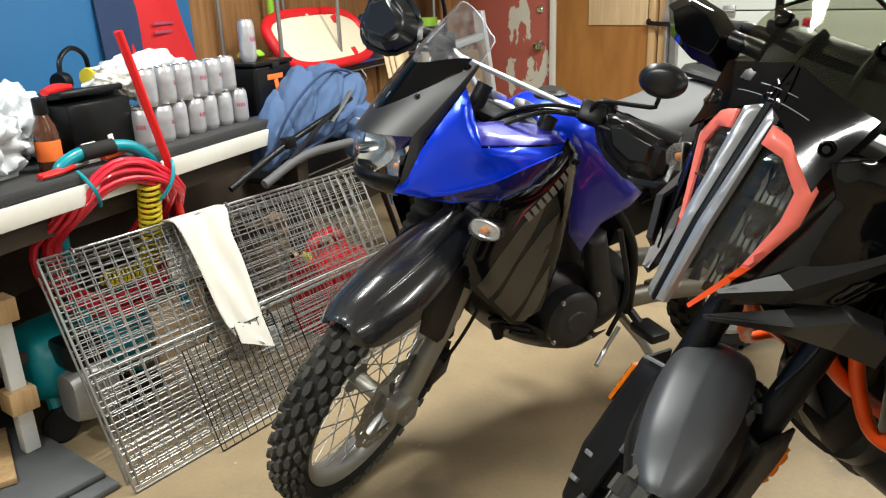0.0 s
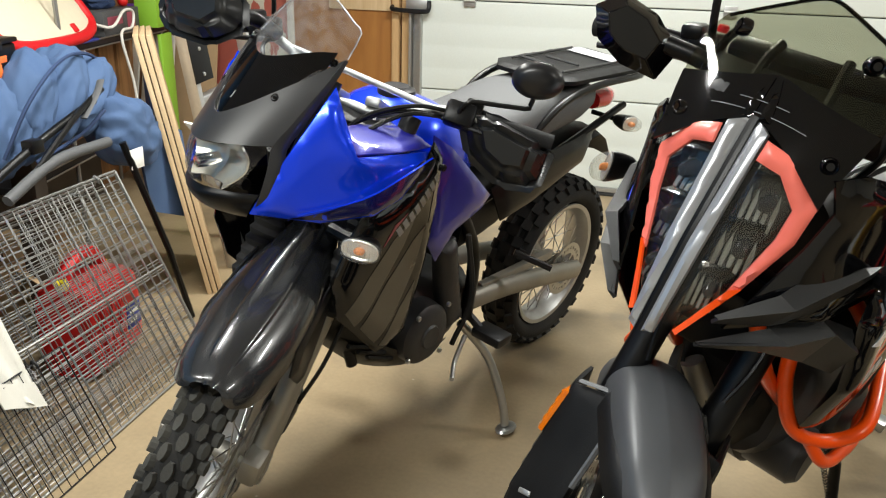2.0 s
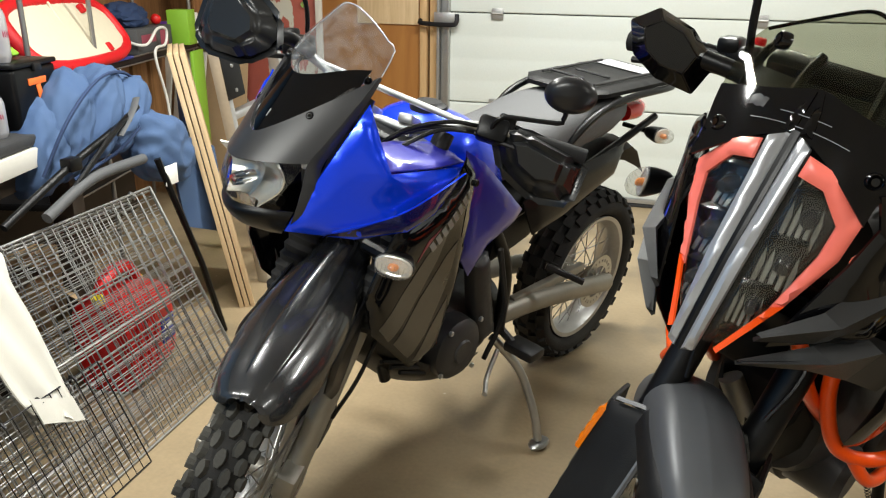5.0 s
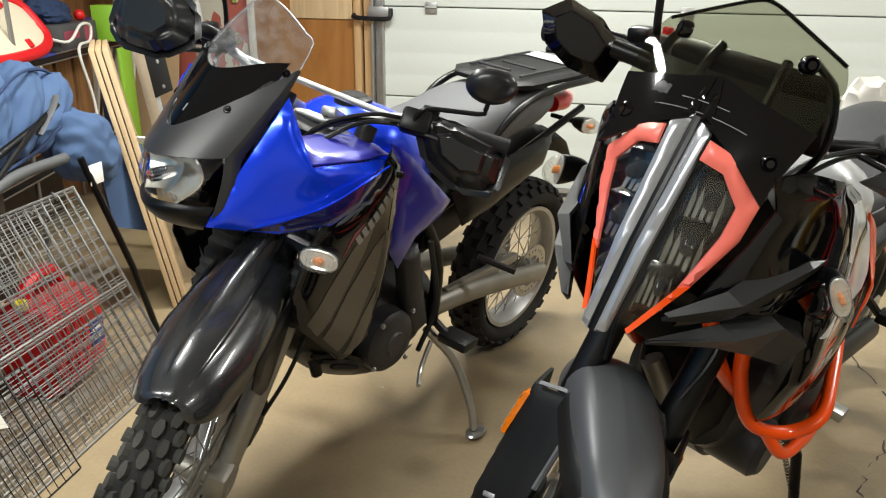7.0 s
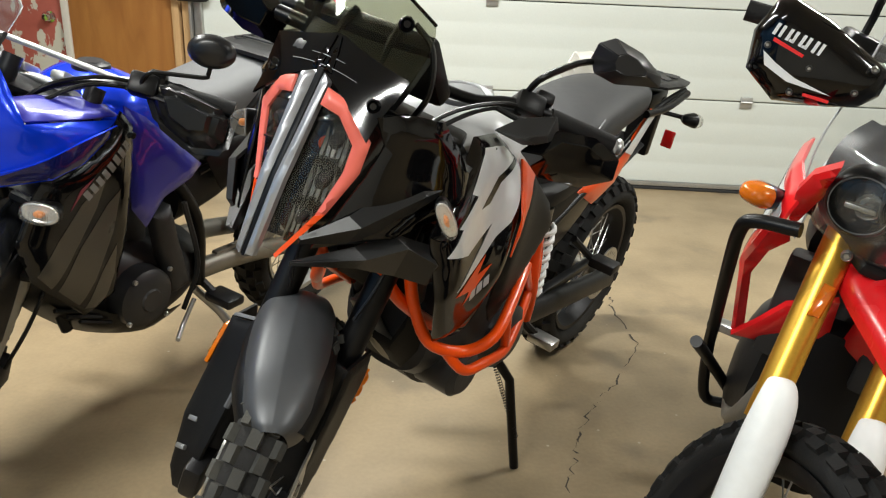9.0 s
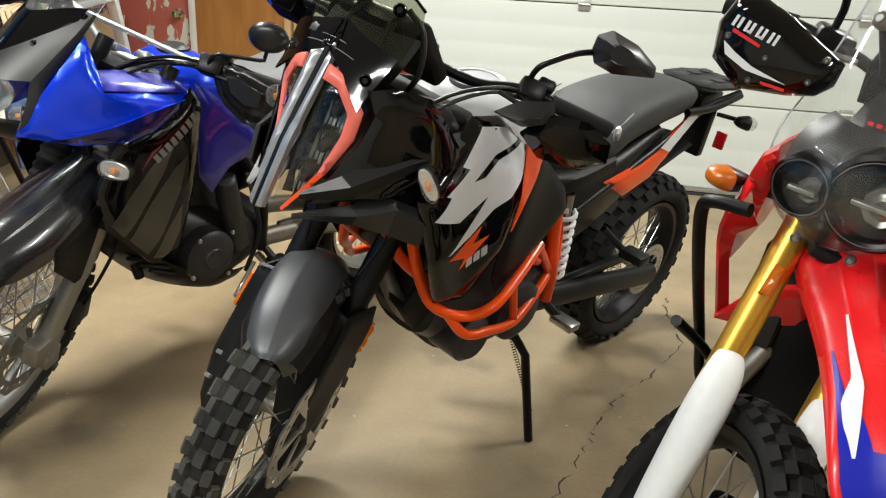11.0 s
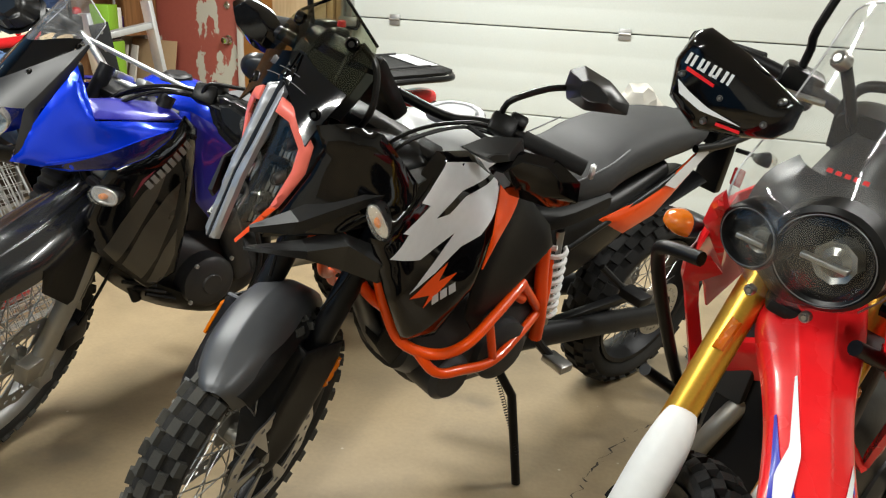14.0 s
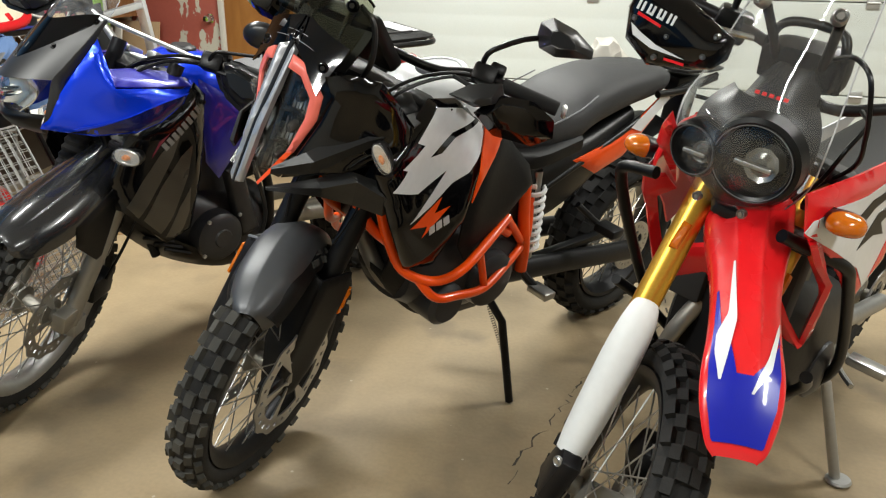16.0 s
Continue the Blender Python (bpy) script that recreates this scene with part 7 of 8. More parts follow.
    b.add("engine_guard", loft([sup(-0.45, 0, 0.42, 0.1, 0.1, 4), sup(-0.6, 0, 0.33, 0.13, 0.06, 4), sup(-0.85, 0, 0.3, 0.12, 0.05, 4)], 3), "black_satin", "black engine guard")
    b.add("engine_case", loft([sup(-0.44, 0, 0.52, 0.11, 0.17, 3), sup(-0.56, 0, 0.5, 0.16, 0.2, 3), sup(-0.72, 0, 0.47, 0.17, 0.18, 3), sup(-0.92, 0, 0.46, 0.15, 0.13, 3)], 3), "dark_metal", "black engine cases")
    b.add("exhaust_pipe", tube([(-0.5, -0.04, 0.66), (-0.42, -0.08, 0.52), (-0.5, -0.12, 0.4), (-0.8, -0.16, 0.42)], 0.02, 12), "dull_alloy", "steel exhaust header")
    for s in (1, -1):
        b.add("frame_tube", tube([(-0.4, 0.05 * s, 0.9), (-0.5, 0.1 * s, 0.6), (-0.6, 0.12 * s, 0.35)], 0.015, 10), "black_satin")
        b.add("swingarm", tube([(-0.95, 0.1 * s, 0.42), (-1.5, 0.11 * s, 0.33)], 0.026, 10, 0), "alloy", "alloy swingarm")
        b.add("footpeg", bm_join(box(-0.99, -0.94, 0.18 * s, 0.28 * s, 0.36, 0.385, 0.006), tube([(-0.93, 0.13 * s, 0.4), (-0.96, 0.19 * s, 0.37)], 0.012, 8, 0)), "steel", "steel footpeg")
    b.add("gear_lever", tube([(-0.86, 0.18, 0.42), (-0.78, 0.2, 0.43), (-0.72, 0.25, 0.43)], 0.007, 8), "steel", "steel gear lever")
    b.add("side_stand", bm_join(tube([(-0.86, 0.12, 0.36), (-0.88, 0.17, 0.32), (-0.9, 0.28, 0.06)], 0.014, 12, 0), moved(lathe([(0, 0.006), (0.03, 0.006), (0.034, 0), (0.03, -0.006), (0, -0.006)], 20, "z"), Matrix.Translation((-0.9, 0.29, 0.058)) @ pose(0, 0, 0, 11, 0, 0))), "alloy", "silver side stand")
    # handlebar with big guards
    hb = [(-0.56, -0.41, 1.12), (-0.52, -0.3, 1.145), (-0.47, -0.14, 1.14), (-0.465, 0, 1.08), (-0.47, 0.14, 1.14), (-0.52, 0.3, 1.145), (-0.56, 0.41, 1.12)]
    b.add("handlebar", tube(hb, 0.0115, 12), "dark_metal", "dark handlebar", steered="bar")
    b.add("triple_clamp", bm_join(box(-0.42, -0.34, -0.11, 0.11, 0.985, 1.01, 0.01), box(-0.36, -0.28, -0.11, 0.11, 0.86, 0.885, 0.01)), "dark_metal", steered="bar")
    for s in (1, -1):
        n = V((0.985, 0.17, 0)) if s < 0 else V((0.866, 0.5, 0))
        def gp(x, z, d=0.0):
            """A point of the guard face, x across from its inner end, z up."""
            if s < 0:
                return V((-0.31, -0.075, 1.112)) + V((0.17, -0.985, 0)) * x + V((0, 0, z)) + n * d
            return V((-0.6, 0.2, 1.08)) + V((-0.5, 0.866, 0)) * x + V((0, 0, z)) + n * d
        go = [(0.018, 0.072), (0.12, 0.125), (0.19, 0.15), (0.212, 0.14), (0.232, 0.09), (0.225, 0.03), (0.17, -0.01), (0.09, 0.0), (0.045, 0.012), (0.022, 0.035)]
        hg = b.add("handguard", pillow([gp(x, z) for x, z in go], 0.03, 0.05, 0.004, 0.012, out=n), "black_gloss", "black handguard with white and red print")
        def gprint(name, o, m, d=0.0315):
            b.add(name, pillow([gp(x, z, d) for x, z in o], 0.0004, 0.01, 0.0008, 0.02, out=n), m, "", hg)
        for k, (w0, gap) in enumerate(((0.014, 0), (0.014, 0), (0.015, 0), (0.015, 0))):
            xb = 0.2 - 0.021 * k
            zb = 0.092 - 0.0045 * k
            for o in ([(0, 0), (0.005, 0.001), (0.0, 0.019), (-0.005, 0.018)], [(-0.009, -0.002), (-0.0045, -0.001), (-0.009, 0.017), (-0.014, 0.016)], [(-0.001, 0.0), (-0.008, -0.002), (-0.009, 0.002), (-0.002, 0.004)])[:3 if k in (1, 2) else 2]:
                gprint("print_bar", [(xb + x, zb + z) for x, z in o], "white_plastic")
        gprint("red_print", [(0.2, 0.083), (0.15, 0.068), (0.149, 0.073), (0.199, 0.089)], "red_plastic")
        gprint("white_graphic", [(0.208, 0.066), (0.2, 0.045), (0.16, 0.028), (0.09, 0.022), (0.15, 0.036), (0.185, 0.052)], "white_plastic", 0.0305)
        gprint("red_print", [(0.13, 0.012), (0.09, 0.01), (0.09, 0.015), (0.13, 0.017)], "red_plastic", 0.0275)
        for x, z in ((0.205, 0.075), (0.135, 0.055), (0.15, 0.013), (0.06, 0.035), (0.045, 0.075)):
            b.add("guard_bolt", bolt(gp(x, z, 0.024), 0.0055, n, 0.008), "steel", "", hg)
        b.add("grip", tube([(-0.526, 0.29 * s, 1.144), (-0.562, 0.41 * s, 1.12)], 0.018, 14, 0), "rubber", steered="bar")
        b.add("lever", tube([(-0.47, 0.18 * s, 1.14), (-0.46, 0.26 * s, 1.13), (-0.5, 0.39 * s, 1.11)], 0.006, 8), "steel", steered="bar")
        b.add("switchgear", box(-0.54, -0.48, 0.19 * s, 0.26 * s, 1.11, 1.17, 0.01), "black_satin", steered="bar")
        b.add("mirror_stem", tube([(-0.5, 0.235 * s, 1.16), (-0.5, 0.24 * s, 1.2), (-0.49, 0.25 * s, 1.235), (-0.49, 0.25 * s, 1.36)], 0.007, 8, 3), "black_satin", steered="bar")
        b.add("mirror_boot", tube([(-0.49, 0.25 * s, 1.32), (-0.49, 0.252 * s, 1.42)], 0.012, 10, 0), "rubber", steered="bar")
    for side in ([(-0.4, 0.05, 1.18), (-0.35, 0.1, 1.2), (-0.31, 0.145, 1.185), (-0.31, 0.165, 1.13), (-0.33, 0.17, 1.08), (-0.37, 0.16, 1.02), (-0.4, 0.1, 0.95)], [(-0.44, 0.12, 1.1), (-0.39, 0.15, 1.09), (-0.34, 0.145, 1.05), (-0.35, 0.12, 0.98), (-0.38, 0.08, 0.92)]):
        b.add("clutch_cable", tube(side, 0.0045, 7), "black_satin")
    return b


CRF_HEAD, CRF_STEER, CRF_NOSE = -119.0, 30.0, -0.215
# haze here is a pale diffuse mix imitating the clear screen's reflected light
glass("rally_screen", (0.985, 0.99, 0.99), scratch=0.0, haze=0.022, ior=1.45)
rally_bike()

# ---- the clutter along the left wall ----
mat("cloth_white", (0.62, 0.6, 0.54), 0.9, bump=0.5, scale=500, stain=0.15, dark=(0.5, 0.48, 0.42))
mat("cloth_blue", (0.055, 0.1, 0.2), 0.85, bump=0.4, scale=500, stain=0.3, stain_scale=9, dark=(0.03, 0.07, 0.19))
mat("cloth_navy", (0.02, 0.04, 0.1), 0.85, bump=0.3, scale=400)
mat("hose_red", (0.55, 0.012, 0.03), 0.35, coat=0.2)
mat("hose_yellow", (0.75, 0.6, 0.03), 0.35, coat=0.2)
mat("teal_paint", (0.0, 0.22, 0.27), 0.35, coat=0.3, stain=0.2)
mat("can_silver", (0.5, 0.5, 0.52), 0.33, metal=0.6, stain=0.6, dark=(0.62, 0.6, 0.62), stain_scale=40)
mat("can_lid", (0.7, 0.7, 0.7), 0.22, metal=0.95)
mat("can_print", (0.32, 0.06, 0.1), 0.4)
mat("bag_plastic", (0.55, 0.58, 0.6), 0.3, coat=0.2, stain=0.3, dark=(0.5, 0.56, 0.58), stain_scale=14)
mat("cardboard", (0.42, 0.29, 0.16), 0.85, bump=0.1, stain=0.2)
mat("wire_zinc", (0.3, 0.3, 0.29), 0.38, metal=0.8, stain=0.3, scale=90)
mat("fuel_red", (0.62, 0.012, 0.012), 0.4, stain=0.15, bump=0.05)
mat("sticker_blue", (0.03, 0.05, 0.3), 0.4)
mat("cream_foam", (0.72, 0.66, 0.5), 0.6, stain=0.1)
mat("cooler_red", (0.6, 0.01, 0.015), 0.5, bump=0.2, scale=300)
mat("apron_red", (0.55, 0.015, 0.02), 0.7, bump=0.2, scale=300, stain=0.2)
mat("foam_grey", (0.09, 0.095, 0.1), 0.85, bump=0.3, scale=120, stain=0.3)
mat("green_plastic", (0.25, 0.5, 0.04), 0.45)
mat("purple_box", (0.16, 0.06, 0.35), 0.5, stain=0.2)
mat("orange_tool", (0.8, 0.16, 0.03), 0.4)
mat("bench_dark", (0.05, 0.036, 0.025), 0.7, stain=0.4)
mat("mat_black", (0.025, 0.025, 0.026), 0.75, bump=0.5, scale=160, stain=0.4, dark=(0.06, 0.06, 0.055))
mat("bottle_brown", (0.07, 0.025, 0.012), 0.15, coat=0.5)
mat("paper_white", (0.75, 0.74, 0.7), 0.8)
mat("cord_white", (0.7, 0.69, 0.64), 0.5)
mat("alu", (0.5, 0.5, 0.5), 0.42, metal=0.8, stain=0.3, grain=0.12)


def thing(name, label, category, m=Matrix(), group=""):
    r = tagged(new(name), label, category, group)
    r.matrix_world = m
    return r


def wl(x, y, z, turn=0):
    """A pose in the left wall's frame: x out from the wall, y along it."""
    return WEST @ pose(x, y, z, 0, 0, turn)


def lump(rx, ry, rz, seed, amp=0.25, freq=2.0, sub=4, flat=None, ridge=0.0):
    bm = bmesh.new()
    bmesh.ops.create_icosphere(bm, subdivisions=sub, radius=1)
    for v in bm.verts:
        p = v.co.copy()
        d = noise.noise(p * freq + V((seed * 7.1, seed * 3.3, 0))) * amp + noise.noise(p * freq * 2.7 + V((0, seed * 5.7, seed))) * amp * 0.5
        if ridge:
            d -= abs(noise.noise(p * freq * 1.6 + V((seed, 0, seed * 2.2)))) * ridge
        q = p * (1 + d)
        v.co = V((q.x * rx, q.y * ry, q.z * rz))
        if flat is not None and v.co.z < flat:
            v.co.z = flat
    return bm


# workbench
wb = thing("workbench", "long wooden workbench with a white front edge", "workbench")
part("bench_top", west(box(0.01, 0.69, -2.4, 1.42, 0.79, 0.822, 0.003)), "pine", wb)
part("front_trim", west(box(0.692, 0.715, -2.4, 1.42, 0.768, 0.826, 0.003)), "wall_white", wb, "white painted front edge")
part("bench_back", west(box(0.02, 0.05, -2.4, 3.2, 0.0, 0.785, 0.0)), "bench_dark", wb, "dark back panel under the bench")
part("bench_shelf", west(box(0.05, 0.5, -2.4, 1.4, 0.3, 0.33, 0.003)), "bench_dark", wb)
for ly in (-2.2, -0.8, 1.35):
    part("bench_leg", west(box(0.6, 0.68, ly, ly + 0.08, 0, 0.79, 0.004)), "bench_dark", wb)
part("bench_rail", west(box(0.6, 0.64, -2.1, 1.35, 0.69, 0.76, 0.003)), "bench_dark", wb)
tagged(part("bench_mat", west(box(0.3, 0.705, -2.2, 1.44, 0.827, 0.862, 0.01)), "mat_black"), "thick black rubber mat lying on the workbench", "mat")

# drink cans in two rows
def drink_can():
    r = thing("drink_can", "silver aluminium drink can stacked on the workbench", "can", group="drink cans on the bench")
    part("can_body", lathe([(0, 0.002), (0.02, 0.002), (0.026, 0.0), (0.0325, 0.012), (0.033, 0.02), (0.033, 0.1), (0.031, 0.108), (0.027, 0.118)], 28, "z"), "can_silver", r)
    part("can_lid", lathe([(0, 0.1165), (0.02, 0.1165), (0.024, 0.114), (0.026, 0.1195), (0.0275, 0.12), (0.028, 0.117)], 28, "z"), "can_lid", r)
    part("can_print", lathe([(0.0333, 0.045), (0.0334, 0.05), (0.0334, 0.075), (0.0333, 0.08)], 28, "z"), "can_silver", r)
    q = bmesh.new()
    for k in range(5):
        a0, a1 = -0.5 + 0.2 * k, -0.5 + 0.2 * k + 0.13
        vs = [q.verts.new((0.0337 * math.cos(a), 0.0337 * math.sin(a), z)) for a, z in ((a0, 0.06), (a1, 0.055), (a1, 0.068), (a0, 0.074))]
        q.faces.new(vs)
    part("print_bar", q, "can_print", r, "dark red print")
    return r


random.seed(8)
first = drink_can()
spots = [(0.62 + random.uniform(-0.006, 0.006), 0.62 + 0.079 * k, 0.8625) for k in range(7)] + [(0.618 + random.uniform(-0.008, 0.004), 0.66 + 0.08 * k, 0.9828) for k in range(6)]
spots += [(0.545, 0.66 + 0.08 * k, 0.8625) for k in range(6)]
for i, (x, y, z) in enumerate(spots):
    m = wl(x, y, z, random.uniform(0, 360))
    if i == 0:
        first.matrix_world = m
    else:
        copy_thing(first, m)

# power tool case with an orange mark, a white can on it
pc = thing("tool_case", "black plastic tool case with an orange mark on the bench", "tool case", wl(0, 0, 0))
part("case_body", box(0.46, 0.66, 1.17, 1.41, 0.863, 1.05, 0.012, 3), "black_satin", pc)
part("case_lid", box(0.455, 0.665, 1.165, 1.415, 1.0505, 1.066, 0.005), "black_satin", pc)
part("orange_mark", bm_join(box(0.6605, 0.663, 1.24, 1.34, 0.995, 1.015, 0.0005), moved(box(0.6605, 0.663, -0.012, 0.012, -0.05, 0.04, 0.0005), Matrix.Translation((0, 1.3, 0.955)) @ pose(0, 0, 0, 12, 0, 0))), "orange_tool", pc, "orange mark")
part("case_latch", box(0.66, 0.672, 1.27, 1.31, 1.035, 1.06, 0.003), "dark_metal", pc)
tall = copy_thing(first, wl(0.6, 1.22, 1.0665))
tall.scale = (0.95, 0.95, 1.3)
tagged(tall, "tall white drink can standing on the black tool case")
gl = thing("work_glove", "bright green work glove lying on the tool case", "glove", wl(0.55, 1.3, 1.0665))
part("glove_palm", moved(lump(0.05, 0.06, 0.018, 3, 0.2, 2, 3), Matrix.Translation((0, 0, 0.02))), "green_plastic", gl)

# black case, papers, bottle, bags, hand tools
bc = thing("black_case", "open black plastic case on the workbench", "case", wl(0, 0, 0))
part("case_body", box(0.36, 0.6, 0.36, 0.6, 0.863, 1.03, 0.012), "black_satin", bc)
part("case_lid", moved(box(-0.12, 0.12, -0.12, 0.12, 0, 0.02, 0.006), Matrix.Translation((0.46, 0.48, 1.035)) @ pose(0, 0, 0, 0, -6, 0)), "black_satin", bc)
for k, (py, pw, ph) in enumerate(((0.38, 0.05, 0.06), (0.46, 0.02, 0.07), (0.42, 0.03, 0.05))):
    tagged(part("paper_card", moved(box(-0.002, 0.002, -pw / 2, pw / 2, 0, ph, 0.0005), WEST @ Matrix.Translation((0.64 + 0.008 * k, py, 0.8625)) @ pose(0, 0, 0, 0, -8, 8 * k)), "paper_white"), "small white card leaning on the black case", "card", "cards on the bench")
rt = thing("red_stapler", "red plastic hand tool lying on the black case", "hand tool", wl(0.5, 0.42, 1.055, 20))
part("tool_body", loft([sup(0, -0.07, 0.012, 0.012, 0.01, 3, 14, "y"), sup(0, 0, 0.016, 0.018, 0.014, 3, 14, "y"), sup(0, 0.07, 0.012, 0.012, 0.008, 3, 14, "y")], 3), "fuel_red", rt)
bt = thing("sauce_bottle", "brown bottle with a black cap and orange label on the bench", "bottle", wl(0.6, 0.27, 0.8625))
part("bottle_body", lathe([(0, 0), (0.03, 0), (0.034, 0.008), (0.034, 0.1), (0.03, 0.125), (0.018, 0.15), (0.016, 0.17)], 28, "z"), "bottle_brown", bt)
part("bottle_cap", lathe([(0, 0.205), (0.018, 0.205), (0.02, 0.2), (0.02, 0.16), (0.017, 0.158)], 24, "z"), "black_satin", bt)
part("bottle_label", lathe([(0.0342, 0.03), (0.0346, 0.032), (0.0346, 0.085), (0.0342, 0.087)], 28, "z"), "orange_tool", bt, "orange paper label")
for i, (x, y, z, rx, ry, rz, sd) in enumerate(((0.52, 0.08, 0.96, 0.12, 0.16, 0.12, 2), (0.42, 0.3, 0.99, 0.1, 0.11, 0.13, 5), (0.44, 0.82, 1.06, 0.08, 0.22, 0.08, 9))):
    g = part("plastic_bag", lump(rx, ry, rz, sd, 0.3, 1.8, 5, -0.098 if i == 0 else -0.125 if i == 1 else -0.2, 0.35), "bag_plastic")
    g.matrix_world = wl(x, y, z)
    tagged(g, "crumpled white plastic shopping bag on the workbench" if i < 2 else "crumpled clear plastic bag behind the drink cans", "plastic bag", "plastic bags")
pl = thing("pliers", "pliers with orange and red handles on the bench", "pliers", wl(0.67, 0.28, 0.872, 8))
part("handle", tube([(0, -0.12, 0), (0.012, -0.06, 0.002), (0.004, 0, 0.004)], 0.007, 8), "fuel_red", pl)
part("handle", tube([(-0.02, -0.11, 0), (-0.012, -0.06, 0.002), (0.0, 0.0, 0.004)], 0.007, 8), "fuel_red", pl)
part("jaw", tube([(0, 0.0, 0.004), (0.004, 0.06, 0.004)], [0.01, 0.004], 8, 0), "steel", pl)
kn2 = thing("utility_knife", "orange utility knife lying on the bench mat", "knife", wl(0.67, 0.44, 0.872, 10))
part("knife_body", loft([sup(0, -0.06, 0.006, 0.008, 0.007, 3, 12, "y"), sup(0, 0, 0.008, 0.014, 0.009, 3, 12, "y"), sup(0, 0.06, 0.006, 0.01, 0.007, 3, 12, "y")], 3), "orange_tool", kn2)
hs = thing("headset", "black headphones with a yellow pad on the case", "headphones", wl(0.36, 0.62, 1.05, 10))
part("headband", tube([(0, -0.07, 0.02), (0, -0.06, 0.09), (0, 0, 0.12), (0, 0.06, 0.09), (0, 0.07, 0.02)], 0.008, 8), "black_satin", hs)
part("ear_pad", moved(lathe([(0, 0.02), (0.03, 0.018), (0.034, 0), (0.03, -0.018), (0, -0.02)], 20), Matrix.Translation((0, 0.07, 0.02))), "hose_yellow", hs, "yellow ear pad")
part("ear_pad", moved(lathe([(0, 0.02), (0.03, 0.018), (0.034, 0), (0.03, -0.018), (0, -0.02)], 20), Matrix.Translation((0, -0.07, 0.02))), "black_satin", hs)
rg2 = part("shop_rag", lump(0.09, 0.07, 0.05, 12, 0.35, 2, 4, None, 0.3), "cloth_white")
rg2.matrix_world = wl(0.5, 0.66, 1.05)
tagged(rg2, "crumpled white rag on the black case", "rag")

# hanging apron on the blue wall, white rod
ap = thing("apron", "red cloth apron with a black side hanging on the wall", "apron", wl(0, 0, 0))
rows = [[(0.03 + 0.012 * math.sin(6 * u + z * 9), 1.2 + (0.1 - 0.1 * (1.5 - z) / 0.46) + u * (0.16 + 0.22 * (1.5 - z) / 0.46), z) for u in (0, 0.2, 0.4, 0.6, 0.8, 1)] for z in (1.04, 1.12, 1.2, 1.3, 1.4, 1.5)]
part("apron_front", shell(rows, 0.004, 4, 4), "apron_red", ap, "red apron front")
rows = [[(0.02 + 0.01 * math.sin(5 * u + z * 8), 1.07 + u * 0.2, z) for u in (0, 0.3, 0.6, 1)] for z in (1.08, 1.2, 1.35, 1.5)]
part("apron_side", shell(rows, 0.004, 4, 4), "cloth_navy", ap, "black apron side")
for k in range(2):
    part("print_bar", box(0.05, 0.052, 1.33, 1.45 - 0.02 * k, 1.2 - 0.035 * k, 1.212 - 0.035 * k, 0.0005), "can_print", ap)
rod = part("white_rod", tube([(0.05, 0.4, 1.0), (0.03, 0.25, 1.4)], 0.008, 8, 0), "cord_white")
rod.matrix_world = WEST
tagged(rod, "thin white rod leaning on the blue wall", "rod")

# wire shelf unit with its things
su = thing("wire_shelf", "grey metal wire shelf unit against the wood wall", "shelf unit", wl(0, 0, 0))
for py in (1.78, 2.3, 3.5):
    part("post", tube([(0.36, py, 0.0), (0.36, py, 2.0)], 0.0105, 10, 0), "wire_zinc", su)
    part("post", tube([(0.03, py, 0.0), (0.03, py, 2.0)], 0.0105, 10, 0), "wire_zinc", su)
for sz in (0.45, 0.93):
    part("shelf_board", box(0.02, 0.38, 1.76, 3.52, sz - 0.03, sz, 0.004), "dark_metal", su)
    fr = bm_join(*[tube([(0.385, 1.76, zz), (0.385, 3.52, zz)], 0.004, 6, 0) for zz in (sz + 0.005, sz - 0.03)])
    part("shelf_rim", fr, "wire_zinc", su)
part("shelf_hook", tube([(0.39, 2.33, 0.9), (0.42, 2.33, 0.86), (0.43, 2.4, 0.84), (0.42, 2.45, 0.86), (0.39, 2.45, 0.9)], 0.004, 6), "wire_zinc", su)
cl = thing("cooler_bag", "open red soft cooler with a cream lining on the shelf", "cooler", wl(0, 0, 0))
out = []
for k in range(28):
    a = 2 * math.pi * k / 28
    c, s_ = math.cos(a), math.sin(a)
    out.append((0.3 - 0.09 * (math.copysign(abs(s_) ** 0.6, s_)), 2.23 + 0.42 * math.copysign(abs(c) ** 0.6, c), 1.08 + 0.125 * math.copysign(abs(s_) ** 0.6, s_)))
part("cooler_rim", tube(out, 0.026, 10, 2, closed=True), "cooler_red", cl, "red padded rim")
part("cooler_lining", pillow(out, 0.012, 0.06, 0.02, 0.03, out=(1, 0, 0.6)), "cream_foam", cl, "cream lining with a centre crease")
part("lining_crease", tube([(0.235, 2.2, 1.2), (0.3, 2.2, 1.09), (0.375, 2.2, 0.985)], 0.006, 6), "cream_foam", cl)
for zz, xx in ((1.165, 0.258), (1.0, 0.362)):
    part("buckle", moved(box(-0.01, 0.012, -0.016, 0.016, -0.02, 0.02, 0.004), Matrix.Translation((xx + 0.008, 2.42, zz)) @ pose(0, 0, 0, 0, -35, 0)), "cooler_red", cl, "red buckle")
tagged(part("shelf_pad", west(box(0.1, 0.4, 1.8, 2.6, 0.9315, 0.944, 0.005)), "sticker_blue"), "folded blue sheet lying under the cooler", "sheet")
kb = thing("cardboard_carton", "printed grey carton on the wire shelf", "carton", wl(0, 0, 0))
part("carton_body", box(0.1, 0.36, 2.75, 3.2, 0.931, 1.05, 0.003), "seat_grey", kb)
